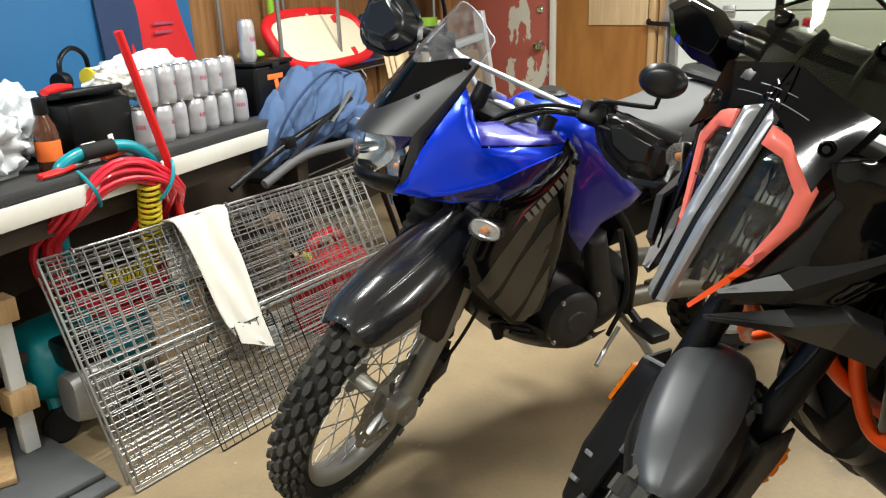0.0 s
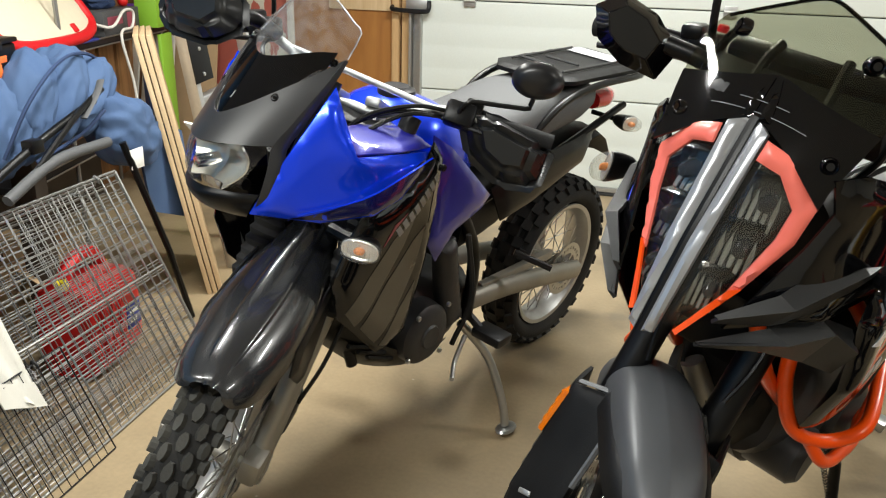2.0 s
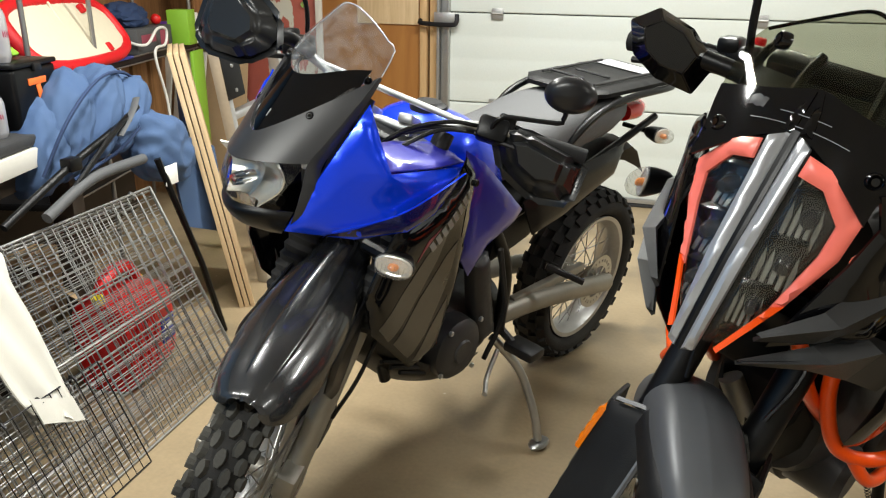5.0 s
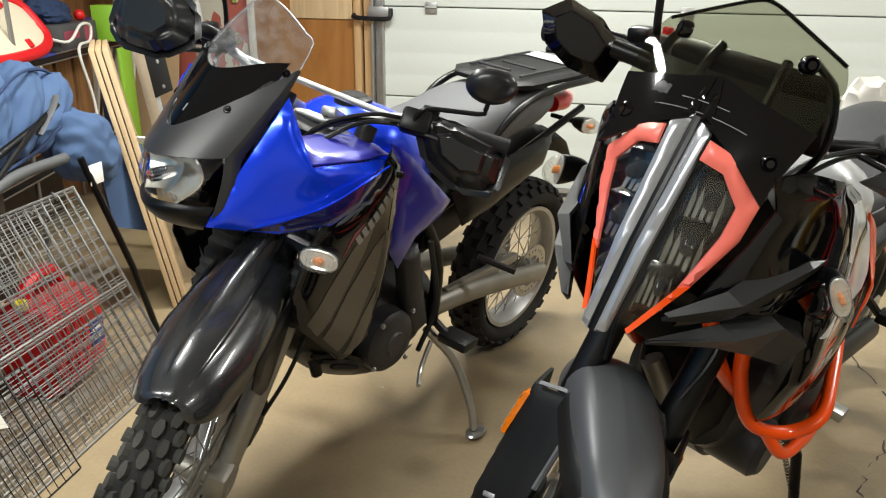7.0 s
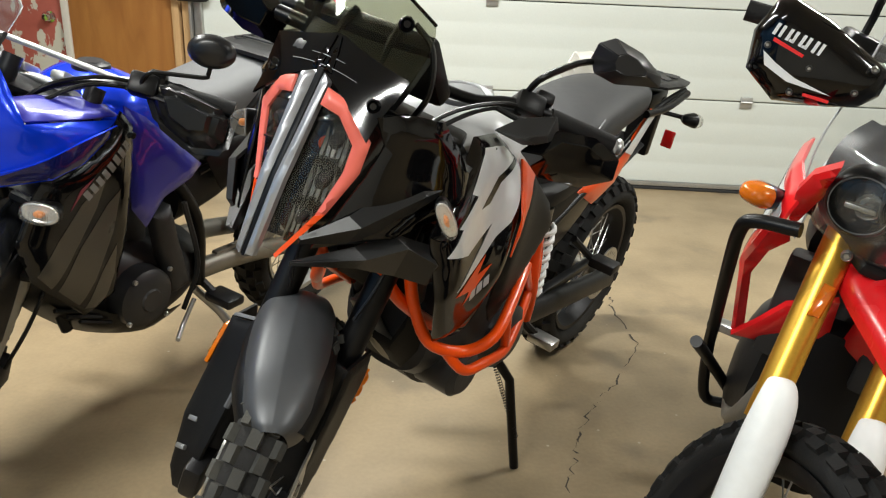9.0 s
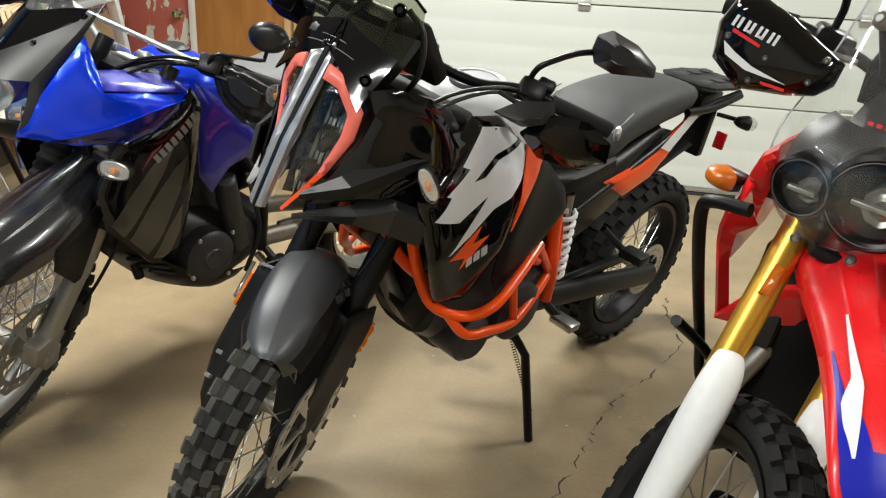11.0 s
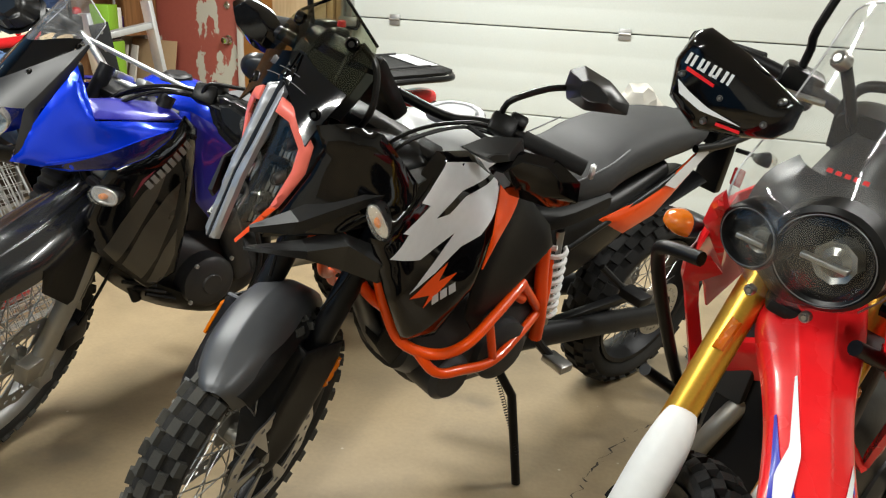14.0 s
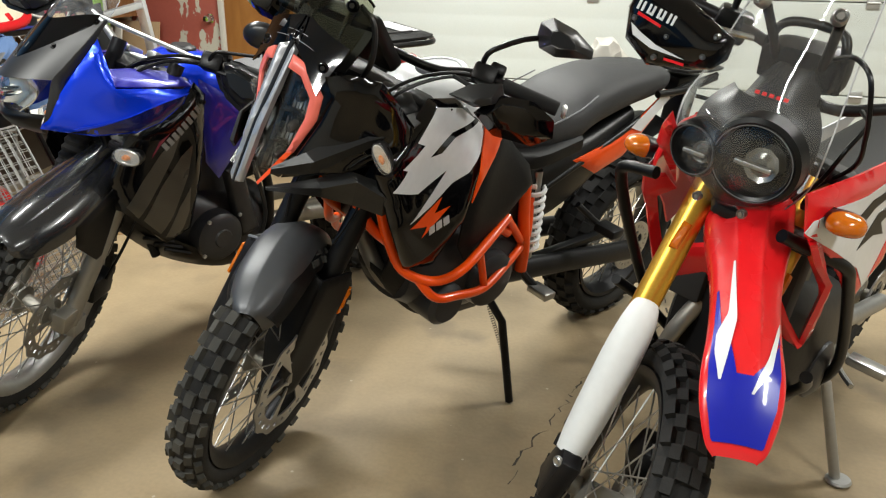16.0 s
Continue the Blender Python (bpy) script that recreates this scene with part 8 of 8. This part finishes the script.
part("carton_print", bm_join(box(0.3605, 0.3615, 2.8, 2.98, 0.98, 1.02, 0), box(0.3605, 0.3615, 3.04, 3.14, 0.95, 1.03, 0)), "can_print", kb)
bk = part("black_pouch", lump(0.1, 0.16, 0.07, 21, 0.25, 2, 4, -0.05), "cloth_navy")
bk.matrix_world = wl(0.22, 2.95, 1.101)
tagged(bk, "small black fabric pouch on the carton", "pouch")
tagged(part("red_ball", moved(lump(0.028, 0.028, 0.028, 4, 0.05, 1, 3), wl(0.3, 3.15, 1.079)), "fuel_red"), "small red rubber ball on the carton", "ball")
grn = thing("green_carton", "bright green and white carton beside the shelf", "carton", wl(0, 0, 0))
part("carton_body", box(0.3, 0.42, 3.3, 3.42, 0.93 + 0.001, 1.12, 0.003), "green_plastic", grn)
part("carton_side", box(0.3, 0.42, 3.425, 3.47, 0.931, 1.1, 0.003), "paper_white", grn)
gb = thing("green_sheet", "tall green plastic sheet standing behind the shelf", "sheet", wl(0, 0, 0))
part("sheet", box(0.43, 0.45, 3.25, 3.42, 0.0, 0.9, 0.003), "green_plastic", gb)
tagged(part("garden_fork", west(tube([(0.06, 2.15, 1.1), (0.07, 2.13, 1.5)], 0.018, 10, 0)), "green_plastic"), "green plastic garden tool against the wall", "garden tool")
ec = part("extension_cord", west(tube([(0.3, 2.72, 1.0), (0.4, 2.75, 0.98), (0.42, 2.86, 1.05), (0.43, 2.95, 1.04), (0.43, 2.92, 0.97), (0.43, 2.8, 0.96), (0.44, 2.76, 0.9), (0.45, 2.82, 0.7), (0.45, 2.84, 0.5)], 0.007, 8), ), "cord_white")
tagged(ec, "white extension cord hanging from the shelf", "cord")
wd = thing("wood_boards", "brown wooden boards standing under the shelf", "boards", wl(0, 0, 0))
for k in range(4):
    part("board", box(0.2, 0.235, 2.5 + 0.22 * k, 2.68 + 0.22 * k, 0.451, 0.88, 0.004), "dark_panel", wd)

# compressor with hoses
cp = thing("air_compressor", "teal air compressor with a tube handle under the bench", "air compressor")
part("tank", moved(loft([sup(0, -0.14, 0, 0.03, 0.03, 2, 24, "y"), sup(0, -0.12, 0, 0.1, 0.1, 2, 24, "y"), sup(0, -0.05, 0, 0.13, 0.13, 2, 24, "y"), sup(0, 0.2, 0, 0.13, 0.13, 2, 24, "y"), sup(0, 0.27, 0, 0.1, 0.1, 2, 24, "y"), sup(0, 0.29, 0, 0.03, 0.03, 2, 24, "y")], 3), Matrix.Translation((-1.82, 1.05, 0.26))), "teal_paint", cp, "teal steel tank")
part("handle", tube([(-1.7, 1.1, 0.3), (-1.71, 1.08, 0.6), (-1.625, 1.06, 0.84), (-1.62, 1.12, 0.9), (-1.62, 1.25, 0.907), (-1.62, 1.325, 0.877), (-1.63, 1.38, 0.8), (-1.71, 1.43, 0.6), (-1.72, 1.46, 0.3)], 0.019, 12), "teal_paint", cp, "teal tube handle")
part("grip", tube([(-1.62, 1.14, 0.904), (-1.62, 1.24, 0.908)], 0.0235, 12, 0), "rubber", cp, "black rubber grip")
part("cross_tube", tube([(-1.71, 1.1, 0.42), (-1.72, 1.46, 0.42)], 0.015, 10, 0), "teal_paint", cp)
part("pump", moved(loft([sup(0, -0.07, 0, 0.05, 0.07, 4, 20, "y"), sup(0, 0, 0, 0.06, 0.085, 4, 20, "y"), sup(0, 0.07, 0, 0.05, 0.07, 4, 20, "y")], 3), Matrix.Translation((-1.62, 1.03, 0.2))), "alloy", cp, "silver pump head")
part("shroud", box(-1.74, -1.6, 0.98, 1.1, 0.27, 0.36, 0.02), "black_satin", cp)
for wy in (0.98, 1.28):
    part("foot", moved(lathe([(0, 0.02), (0.05, 0.02), (0.06, 0.01), (0.06, -0.01), (0.05, -0.02), (0, -0.02)], 24, "x"), Matrix.Translation((-1.75, wy, 0.06))), "rubber", cp)
    part("leg", tube([(-1.75, wy, 0.06), (-1.78, wy, 0.16)], 0.02, 8, 0), "teal_paint", cp)
random.seed(5)
def hung(y, z):
    """A point of the hanging coil: before the bench edge above, behind the wire panels below."""
    k = min(1, max(0, (0.76 - z) / 0.14))
    return V((-1.588 - 0.115 * k * k * (3 - 2 * k), y, z))


pts = []
loops = 15
for i in range(loops * 18 + 1):
    a = 2 * math.pi * i / 18
    k = i / 18
    ry = 0.205 + 0.026 * math.sin(k * 2.1) + 0.01 * math.sin(k * 5.3)
    rz = 0.225 + 0.03 * math.cos(k * 1.7)
    pts.append(hung(1.235 + 0.01 * math.sin(k * 3.1) + ry * math.sin(a), 0.615 + 0.008 * math.sin(k * 2.7) + rz * math.cos(a)) + V((0.016 * math.sin(k * 1.3), 0, 0)))
pts += [hung(1.29, 0.83), hung(1.33, 0.77), hung(1.33, 0.68), hung(1.28, 0.6)]
tagged(part("air_hose", tube(pts, 0.0085, 8, 2), "hose_red"), "long red air hose coiled over the compressor handle", "hose")
for a in (-0.55, 0.75):
    c = hung(1.235 + 0.205 * math.sin(a), 0.615 + 0.225 * math.cos(a))
    tagged(part("hose_tie", tube([c + V((0.032, 0, 0.0)), c + V((0.0, 0.045 * math.sin(a), 0.055)), c + V((-0.032, 0, 0)), c + V((0, -0.045 * math.sin(a), -0.055))], 0.006, 6, 4, closed=True), "teal_paint"), "teal strap round the coiled red hose", "strap", "hose straps")
tagged(part("coil_hose", coil((-1.6, 1.325, 0.79), (-1.7, 1.35, 0.5), 0.032, 0.006, 15), "hose_yellow"), "yellow spiral air hose hanging by the compressor", "hose")
tagged(part("coil_hose", coil((-1.7, 1.34, 0.49), (-1.7, 1.18, 0.485), 0.026, 0.0055, 11), "hose_yellow"), "yellow spiral air hose behind the wire panels", "hose")
tagged(part("red_pole", tube([(-1.7, 1.5, 0.42), (-1.6, 1.4, 0.83), (-1.575, 1.29, 1.23)], 0.013, 10, 0), "fuel_red"), "red pole leaning against the workbench", "pole")

# slab stack, post with blocks
for k, (x0, x1, y0, y1) in enumerate(((-2.15, -1.37, 0.45, 0.94), (-2.12, -1.42, 0.47, 0.93))):
    tagged(part("foam_mat", box(x0, x1, y0, y1, 0.001 + 0.024 * k, 0.023 + 0.024 * k, 0.006), "foam_grey"), "dark grey foam mat lying on the floor", "mat", "foam mats")
tagged(part("wood_offcut", moved(box(-0.2, 0.12, -0.06, 0.06, 0, 0.02, 0.003), pose(-1.7, 0.74, 0.0495, 0, 0, -20)), "pine"), "pale pine offcut on the foam mats", "offcut")
ps = thing("white_post", "white painted post with pine blocks screwed on", "post")
part("post", box(-1.73, -1.69, 0.84, 0.885, 0.05, 0.5, 0.003), "white_matte", ps)
for bz in (0.19, 0.47):
    part("block", box(-1.74, -1.665, 0.82, 0.9, bz, bz + 0.07, 0.004), "pine", ps, "pine block")

# folded wire panels leaning on the bench, with a towel
def wire_panel(label, y0, y1, h, dv, dh, r, frame_r, m, coat="wire_zinc"):
    p = thing("wire_fence", label, "wire fence", m, "folded wire fences")
    fr = [tube([(0, y0, 0), (0, y1, 0)], frame_r, 8, 0), tube([(0, y0, h), (0, y1, h)], frame_r, 8, 0), tube([(0, y0, 0), (0, y0, h)], frame_r, 8, 0), tube([(0, y1, 0), (0, y1, h)], frame_r, 8, 0), tube([(0, y0, h * 0.5), (0, y1, h * 0.5)], frame_r * 0.8, 8, 0)]
    part("fence_frame", bm_join(*fr), coat, p)
    n = int((y1 - y0) / dv)
    up_me = part("upright_wire", tube([(r, 0, 0), (r, 0.001, h)], r, 5, 0), coat, p)
    across = part("cross_wire", tube([(-r, y0, 0), (-r, y1, 0)], r, 5, 0), coat, p)
    for src, count, place in ((up_me, n, lambda k: (0, y0 + dv * (k + 0.5), 0)), (across, int(h / dh), lambda k: (0, 0, dh * (k + 0.5)))):
        src.location = place(0)
        for k in range(1, count):
            w = new(src.name.split(".")[0], src.data)
            w.parent = p
            w.location = place(k)
            w.rotation_euler = (0.004 * math.sin(k * 2.1), 0, 0)
    for cy in (y0 + 0.1, (y0 + y1) / 2, y1 - 0.1):
        part("clip", tube([(0.012, cy, h - 0.01), (0.0, cy, h + 0.008), (-0.012, cy, h - 0.01)], 0.004, 6), coat, p)
    return p


CAGE = pose(-1.31, 0, 0.006, 0, -24.8, 0)
wire_panel("galvanised wire fence leaning on the workbench", 0.95, 2.24, 0.7, 0.037, 0.024, 0.0017, 0.0045, CAGE)
wire_panel("second galvanised wire fence folded behind the first", 0.98, 2.27, 0.69, 0.041, 0.026, 0.0017, 0.0045, CAGE @ Matrix.Translation((-0.03, 0, 0)))
wire_panel("third galvanised wire fence folded behind the others", 0.96, 2.22, 0.66, 0.12, 0.03, 0.0014, 0.004, CAGE @ Matrix.Translation((-0.055, 0, 0)))
wire_panel("fourth galvanised wire fence folded behind the others", 1.0, 2.2, 0.68, 0.075, 0.05, 0.0017, 0.0045, CAGE @ Matrix.Translation((-0.08, 0, 0)))
wire_panel("small black wire fence standing before the others", 1.22, 1.66, 0.33, 0.03, 0.16, 0.0014, 0.0022, pose(-1.27, 0, 0.004, 0, -24.0, 0), "dark_metal")
rows = []
for k, (d, off) in enumerate(((-0.2, -0.1), (-0.1, -0.1), (-0.03, -0.098), (0.002, -0.06), (0.004, -0.01), (-0.02, 0.014), (-0.1, 0.016), (-0.2, 0.018), (-0.3, 0.02), (-0.38, 0.022), (-0.43, 0.03))):
    u0, w = 1.36 + 0.009 * max(0, k - 4), 0.2 - 0.013 * max(0, k - 4) + 0.02 * (k == 5)
    fold = 0.35 if k < 5 else 1.0
    rows.append([CAGE @ V((off + fold * (0.014 * math.sin(v * 6.3 + k * 0.35) + 0.006 * math.sin(v * 14 - k * 0.6)) + 0.008, u0 + v * w + 0.005 * math.sin(k * 1.3 + v * 5), 0.706 + d - 0.06 * v * (k > 8) + 0.012 * math.sin(v * 5 + 1) * (k > 8))) for v in [q / 12 for q in range(13)]])
hem = [[CAGE @ V((0.05 + 0.004 * math.sin(v * 7), 1.415 + v * 0.11, 0.268 - 0.055 * v + dz)) for v in [q / 8 for q in range(9)]] for dz in (0.06, 0.03, 0.0, -0.012)]
towel = tagged(part("towel", shell(rows, 0.004, 4, 4), "cloth_white"), "white towel hanging over the wire panels", "towel")
part("folded_hem", shell(hem, 0.005, 3, 3), "cloth_white", towel)

# fuel can behind the panels
fc = thing("fuel_can", "red plastic fuel can standing on the floor", "fuel can", pose(-1.66, 2.1, 0, 0, 0, 8))
part("can_body", loft([sup(0, -0.15, 0.15, 0.07, 0.12, 5, 28, "y"), sup(0, -0.145, 0.16, 0.1, 0.155, 5, 28, "y"), sup(0, -0.05, 0.165, 0.11, 0.163, 5, 28, "y"), sup(0, 0.06, 0.165, 0.11, 0.163, 5, 28, "y"), sup(0, 0.145, 0.15, 0.1, 0.145, 5, 28, "y"), sup(0, 0.15, 0.14, 0.07, 0.11, 5, 28, "y")], 3), "fuel_red", fc, "moulded red body")
part("handle", tube([(0, -0.13, 0.28), (0, -0.11, 0.36), (0, -0.04, 0.395), (0, 0.05, 0.38), (0, 0.1, 0.31)], 0.021, 10, flat=1.2), "fuel_red", fc)
part("spout_cap", moved(lathe([(0, 0.045), (0.018, 0.045), (0.022, 0.04), (0.022, 0.0)], 18, "z"), Matrix.Translation((0, -0.12, 0.31)) @ pose(0, 0, 0, 30, 0, 0)), "hose_yellow", fc, "yellow cap")
part("vent_cap", moved(lathe([(0, 0.02), (0.012, 0.02), (0.014, 0.0)], 14, "z"), Matrix.Translation((0, 0.12, 0.3))), "hose_yellow", fc)
part("sticker", box(0.108, 0.1135, 0.03, 0.12, 0.1, 0.19, 0.001), "sticker_blue", fc, "blue and white sticker")
part("sticker_bar", bm_join(box(0.1138, 0.1145, 0.045, 0.105, 0.15, 0.163, 0), box(0.1138, 0.1145, 0.045, 0.09, 0.12, 0.133, 0)), "paper_white", fc)
for k in range(3):
    part("rib", tube([(0.108, -0.11 + 0.05 * k, 0.06), (0.114, -0.11 + 0.05 * k, 0.16), (0.108, -0.11 + 0.05 * k, 0.26)], 0.008, 8), "fuel_red", fc)
# glass jars and odd things under the bench
for k, (x, y, r, h, m_) in enumerate(((-1.68, 1.78, 0.045, 0.13, "bag_plastic"), (-1.75, 1.68, 0.05, 0.16, "dull_alloy"), (-1.9, 1.85, 0.06, 0.2, "dark_metal"), (-1.85, 2.35, 0.05, 0.2, "hose_yellow"))):
    j = thing("storage_jar", "dusty jar standing on the floor under the bench", "jar", pose(x, y, 0), "jars under the bench")
    part("jar_body", lathe([(0, 0.001), (r * 0.9, 0.001), (r, 0.01), (r, h * 0.75), (r * 0.7, h * 0.86), (r * 0.65, h * 0.9)], 22, "z"), m_, j)
    part("jar_lid", lathe([(0, h), (r * 0.66, h), (r * 0.7, h * 0.97), (r * 0.7, h * 0.88)], 22, "z"), "dark_metal", j)
cbx = thing("cardboard_box", "brown cardboard box under the workbench", "box", pose(-2.15, 2.25, 0, 0, 0, 13))
part("box_body", box(-0.15, 0.15, -0.2, 0.2, 0.001, 0.3, 0.004), "cardboard", cbx)
part("box_flap", moved(box(0, 0.14, -0.19, 0.19, 0, 0.004, 0.001), Matrix.Translation((0.15, 0, 0.302)) @ pose(0, 0, 0, 0, 35, 0)), "cardboard", cbx)
cb2 = thing("cardboard_box", "brown cardboard box on its side under the bench", "box", pose(-2.0, 1.5, 0, 0, 0, 20))
part("box_body", box(-0.12, 0.12, -0.16, 0.16, 0.001, 0.26, 0.004), "cardboard", cb2)

# folded camp chair, blue padded cloth over a black tube frame
ch = thing("camp_chair", "folded blue padded camp chair with a black frame", "folding chair")
for nr, (y, z, L, r, tilt) in enumerate(((2.02, 0.8, 0.17, 0.085, 62), (2.13, 0.86, 0.2, 0.095, 55), (2.25, 0.88, 0.2, 0.1, 48), (2.37, 0.86, 0.18, 0.09, 40))):
    roll = lump(0.11, L, r, 31 + nr, 0.1, 1.4, 5, None, 0.12)
    moved(roll, Matrix.Translation((-1.83 + 0.012 * nr, y, z)) @ pose(0, 0, 0, tilt, -10, 6))
    part("seat_cushion", roll, "cloth_blue", ch, "padded blue quilted cloth")
bm = lump(0.1, 0.19, 0.13, 37, 0.14, 1.2, 5, None, 0.15)
moved(bm, Matrix.Translation((-1.72, 2.47, 0.72)) @ pose(0, 0, 0, -30, 0, 0))
part("back_cloth", bm, "cloth_blue", ch)
flap = [[(-1.7 + 0.02 * math.sin(3 * u), 2.5 + 0.3 * u + 0.02 * k, 0.78 - 0.13 * k - 0.12 * u) for u in (0, 0.33, 0.66, 1)] for k in range(4)]
part("hanging_flap", shell(flap, 0.012, 4, 4), "cloth_blue", ch)
navy = [[(-1.75 - 0.1 * u, 2.7 + 0.12 * u, 0.95 - 0.16 * k) for u in (0, 0.5, 1)] for k in range(4)]
part("navy_flap", shell(navy, 0.01, 4, 4), "cloth_navy", ch)
part("piping", tube([(-1.74, 1.93, 0.74), (-1.7, 2.02, 0.9), (-1.72, 2.2, 1.0), (-1.76, 2.38, 1.0), (-1.78, 2.5, 0.93)], 0.006, 6), "cloth_navy", ch)
part("piping", tube([(-1.69, 2.0, 0.72), (-1.64, 2.15, 0.78), (-1.66, 2.3, 0.83)], 0.006, 6), "cloth_navy", ch)
part("frame_tube", tube([(-1.6, 1.62, 0.69), (-1.6, 1.9, 0.8), (-1.62, 2.2, 0.88)], 0.012, 10), "black_satin", ch)
part("frame_tube", tube([(-1.58, 1.75, 0.68), (-1.58, 1.95, 0.745), (-1.6, 2.22, 0.745)], 0.017, 10), "seat_grey", ch)
part("frame_tube", tube([(-1.58, 1.85, 0.72), (-1.6, 2.1, 0.86), (-1.66, 2.3, 0.9)], 0.009, 8), "black_satin", ch)
part("frame_tube", tube([(-1.62, 2.32, 0.72), (-1.55, 2.42, 0.3), (-1.52, 2.48, 0.006)], 0.012, 8, 0), "black_satin", ch)
part("joint", box(-1.62, -1.58, 1.87, 1.92, 0.78, 0.82, 0.006), "black_satin", ch)
part("strap", tube([(-1.6, 2.12, 0.84), (-1.62, 2.22, 0.9), (-1.66, 2.3, 0.93)], 0.012, 8, flat=0.3), "seat_grey", ch)
part("cloth_tag", box(-1.605, -1.6, 2.33, 2.4, 0.62, 0.69, 0.001), "paper_white", ch)

# plywood sheets and ladder
for k in range(3):
    sh = box(-0.42, 0, -0.009, 0.009, 0, 1.06, 0.001)
    o = part("plywood_sheet", sh, "ply")
    o.matrix_world = pose(-1.57 + 0.019 * k, 2.7 + 0.013 * k, 0, 10, 0, -56)
    tagged(o, "pale plywood sheet leaning upright beside the shelf", "plywood", "plywood sheets")
ld = thing("step_ladder", "folded aluminium ladder with black hinge plates", "ladder", pose(-1.62, 2.98, 0, 9, -2, -10))
for y in (0.0, 0.36):
    part("rail", box(-0.03, 0.03, y, y + 0.025, 0, 1.15, 0.003), "alu", ld)
for z in (0.2, 0.48, 0.76, 1.02):
    part("rung", box(-0.025, 0.025, 0.025, 0.36, z, z + 0.03, 0.004), "alu", ld)
part("hinge_plate", box(0.03, 0.036, -0.005, 0.1, 0.85, 1.1, 0.002), "dark_metal", ld, "dark hinge plate with rivets")
for hz in (0.88, 0.98, 1.06):
    part("rivet", bolt((0.036, 0.05, hz), 0.008, (1, 0, 0)), "steel", ld)

# far corner: shelf box and leaning sheets by the red door
sb = thing("wall_shelf", "small brown wooden shelf on the wall by the red door", "shelf")
part("shelf_board", box(-3.25, -2.78, 4.42, 4.75, 0.9, 0.92, 0.003), "dark_panel", sb)
part("shelf_side", box(-2.8, -2.78, 4.42, 4.75, 0.92, 1.5, 0.003), "dark_panel", sb)
part("shelf_back", box(-3.25, -2.8, 4.735, 4.755, 0.92, 1.5, 0.002), "dark_panel", sb)
tagged(part("purple_carton", box(-3.06, -2.84, 4.45, 4.6, 0.921, 1.02, 0.003), "purple_box"), "purple printed carton on the wall shelf", "carton")
tagged(part("green_tube", moved(lathe([(0, 0), (0.04, 0), (0.042, 0.01), (0.03, 0.09), (0, 0.095)], 18, "z"), pose(-3.13, 4.46, 0.921)), "green_plastic"), "bright green plastic pot on the wall shelf", "pot")
tagged(part("red_pot", moved(lathe([(0, 0), (0.035, 0), (0.036, 0.07), (0.03, 0.1), (0, 0.1)], 18, "z"), pose(-3.2, 4.5, 0.921)), "fuel_red"), "red plastic pot on the wall shelf", "pot")
for k in range(5):
    o = part("fence_picket", box(-0.03, 0.03, -0.008, 0.008, 0, 0.84, 0.003), "wall_white")
    o.matrix_world = pose(-3.22 + 0.075 * k, 4.42 + 0.012 * k, 0, -9, 3, -8)
    tagged(o, "white painted picket leaning by the wall", "picket", "white pickets")
o = part("cardboard_sheet", box(-0.2, 0.2, -0.004, 0.004, 0, 0.88, 0.001), "cardboard")
o.matrix_world = pose(-2.8, 4.55, 0, -11, 0, -4)
tagged(o, "flattened brown cardboard sheet leaning by the red door", "cardboard")

# white cloth on the tail of the adventure motorcycle
rg = part("shop_cloth", lump(0.075, 0.06, 0.085, 17, 0.3, 3, 3, None, 0.3), "cloth_white")
rg.matrix_world = pose(0.79, 2.37, 0.99, 0, 0, 20)
tagged(rg, "bunched white cloth lying behind the motorcycle seat", "cloth")
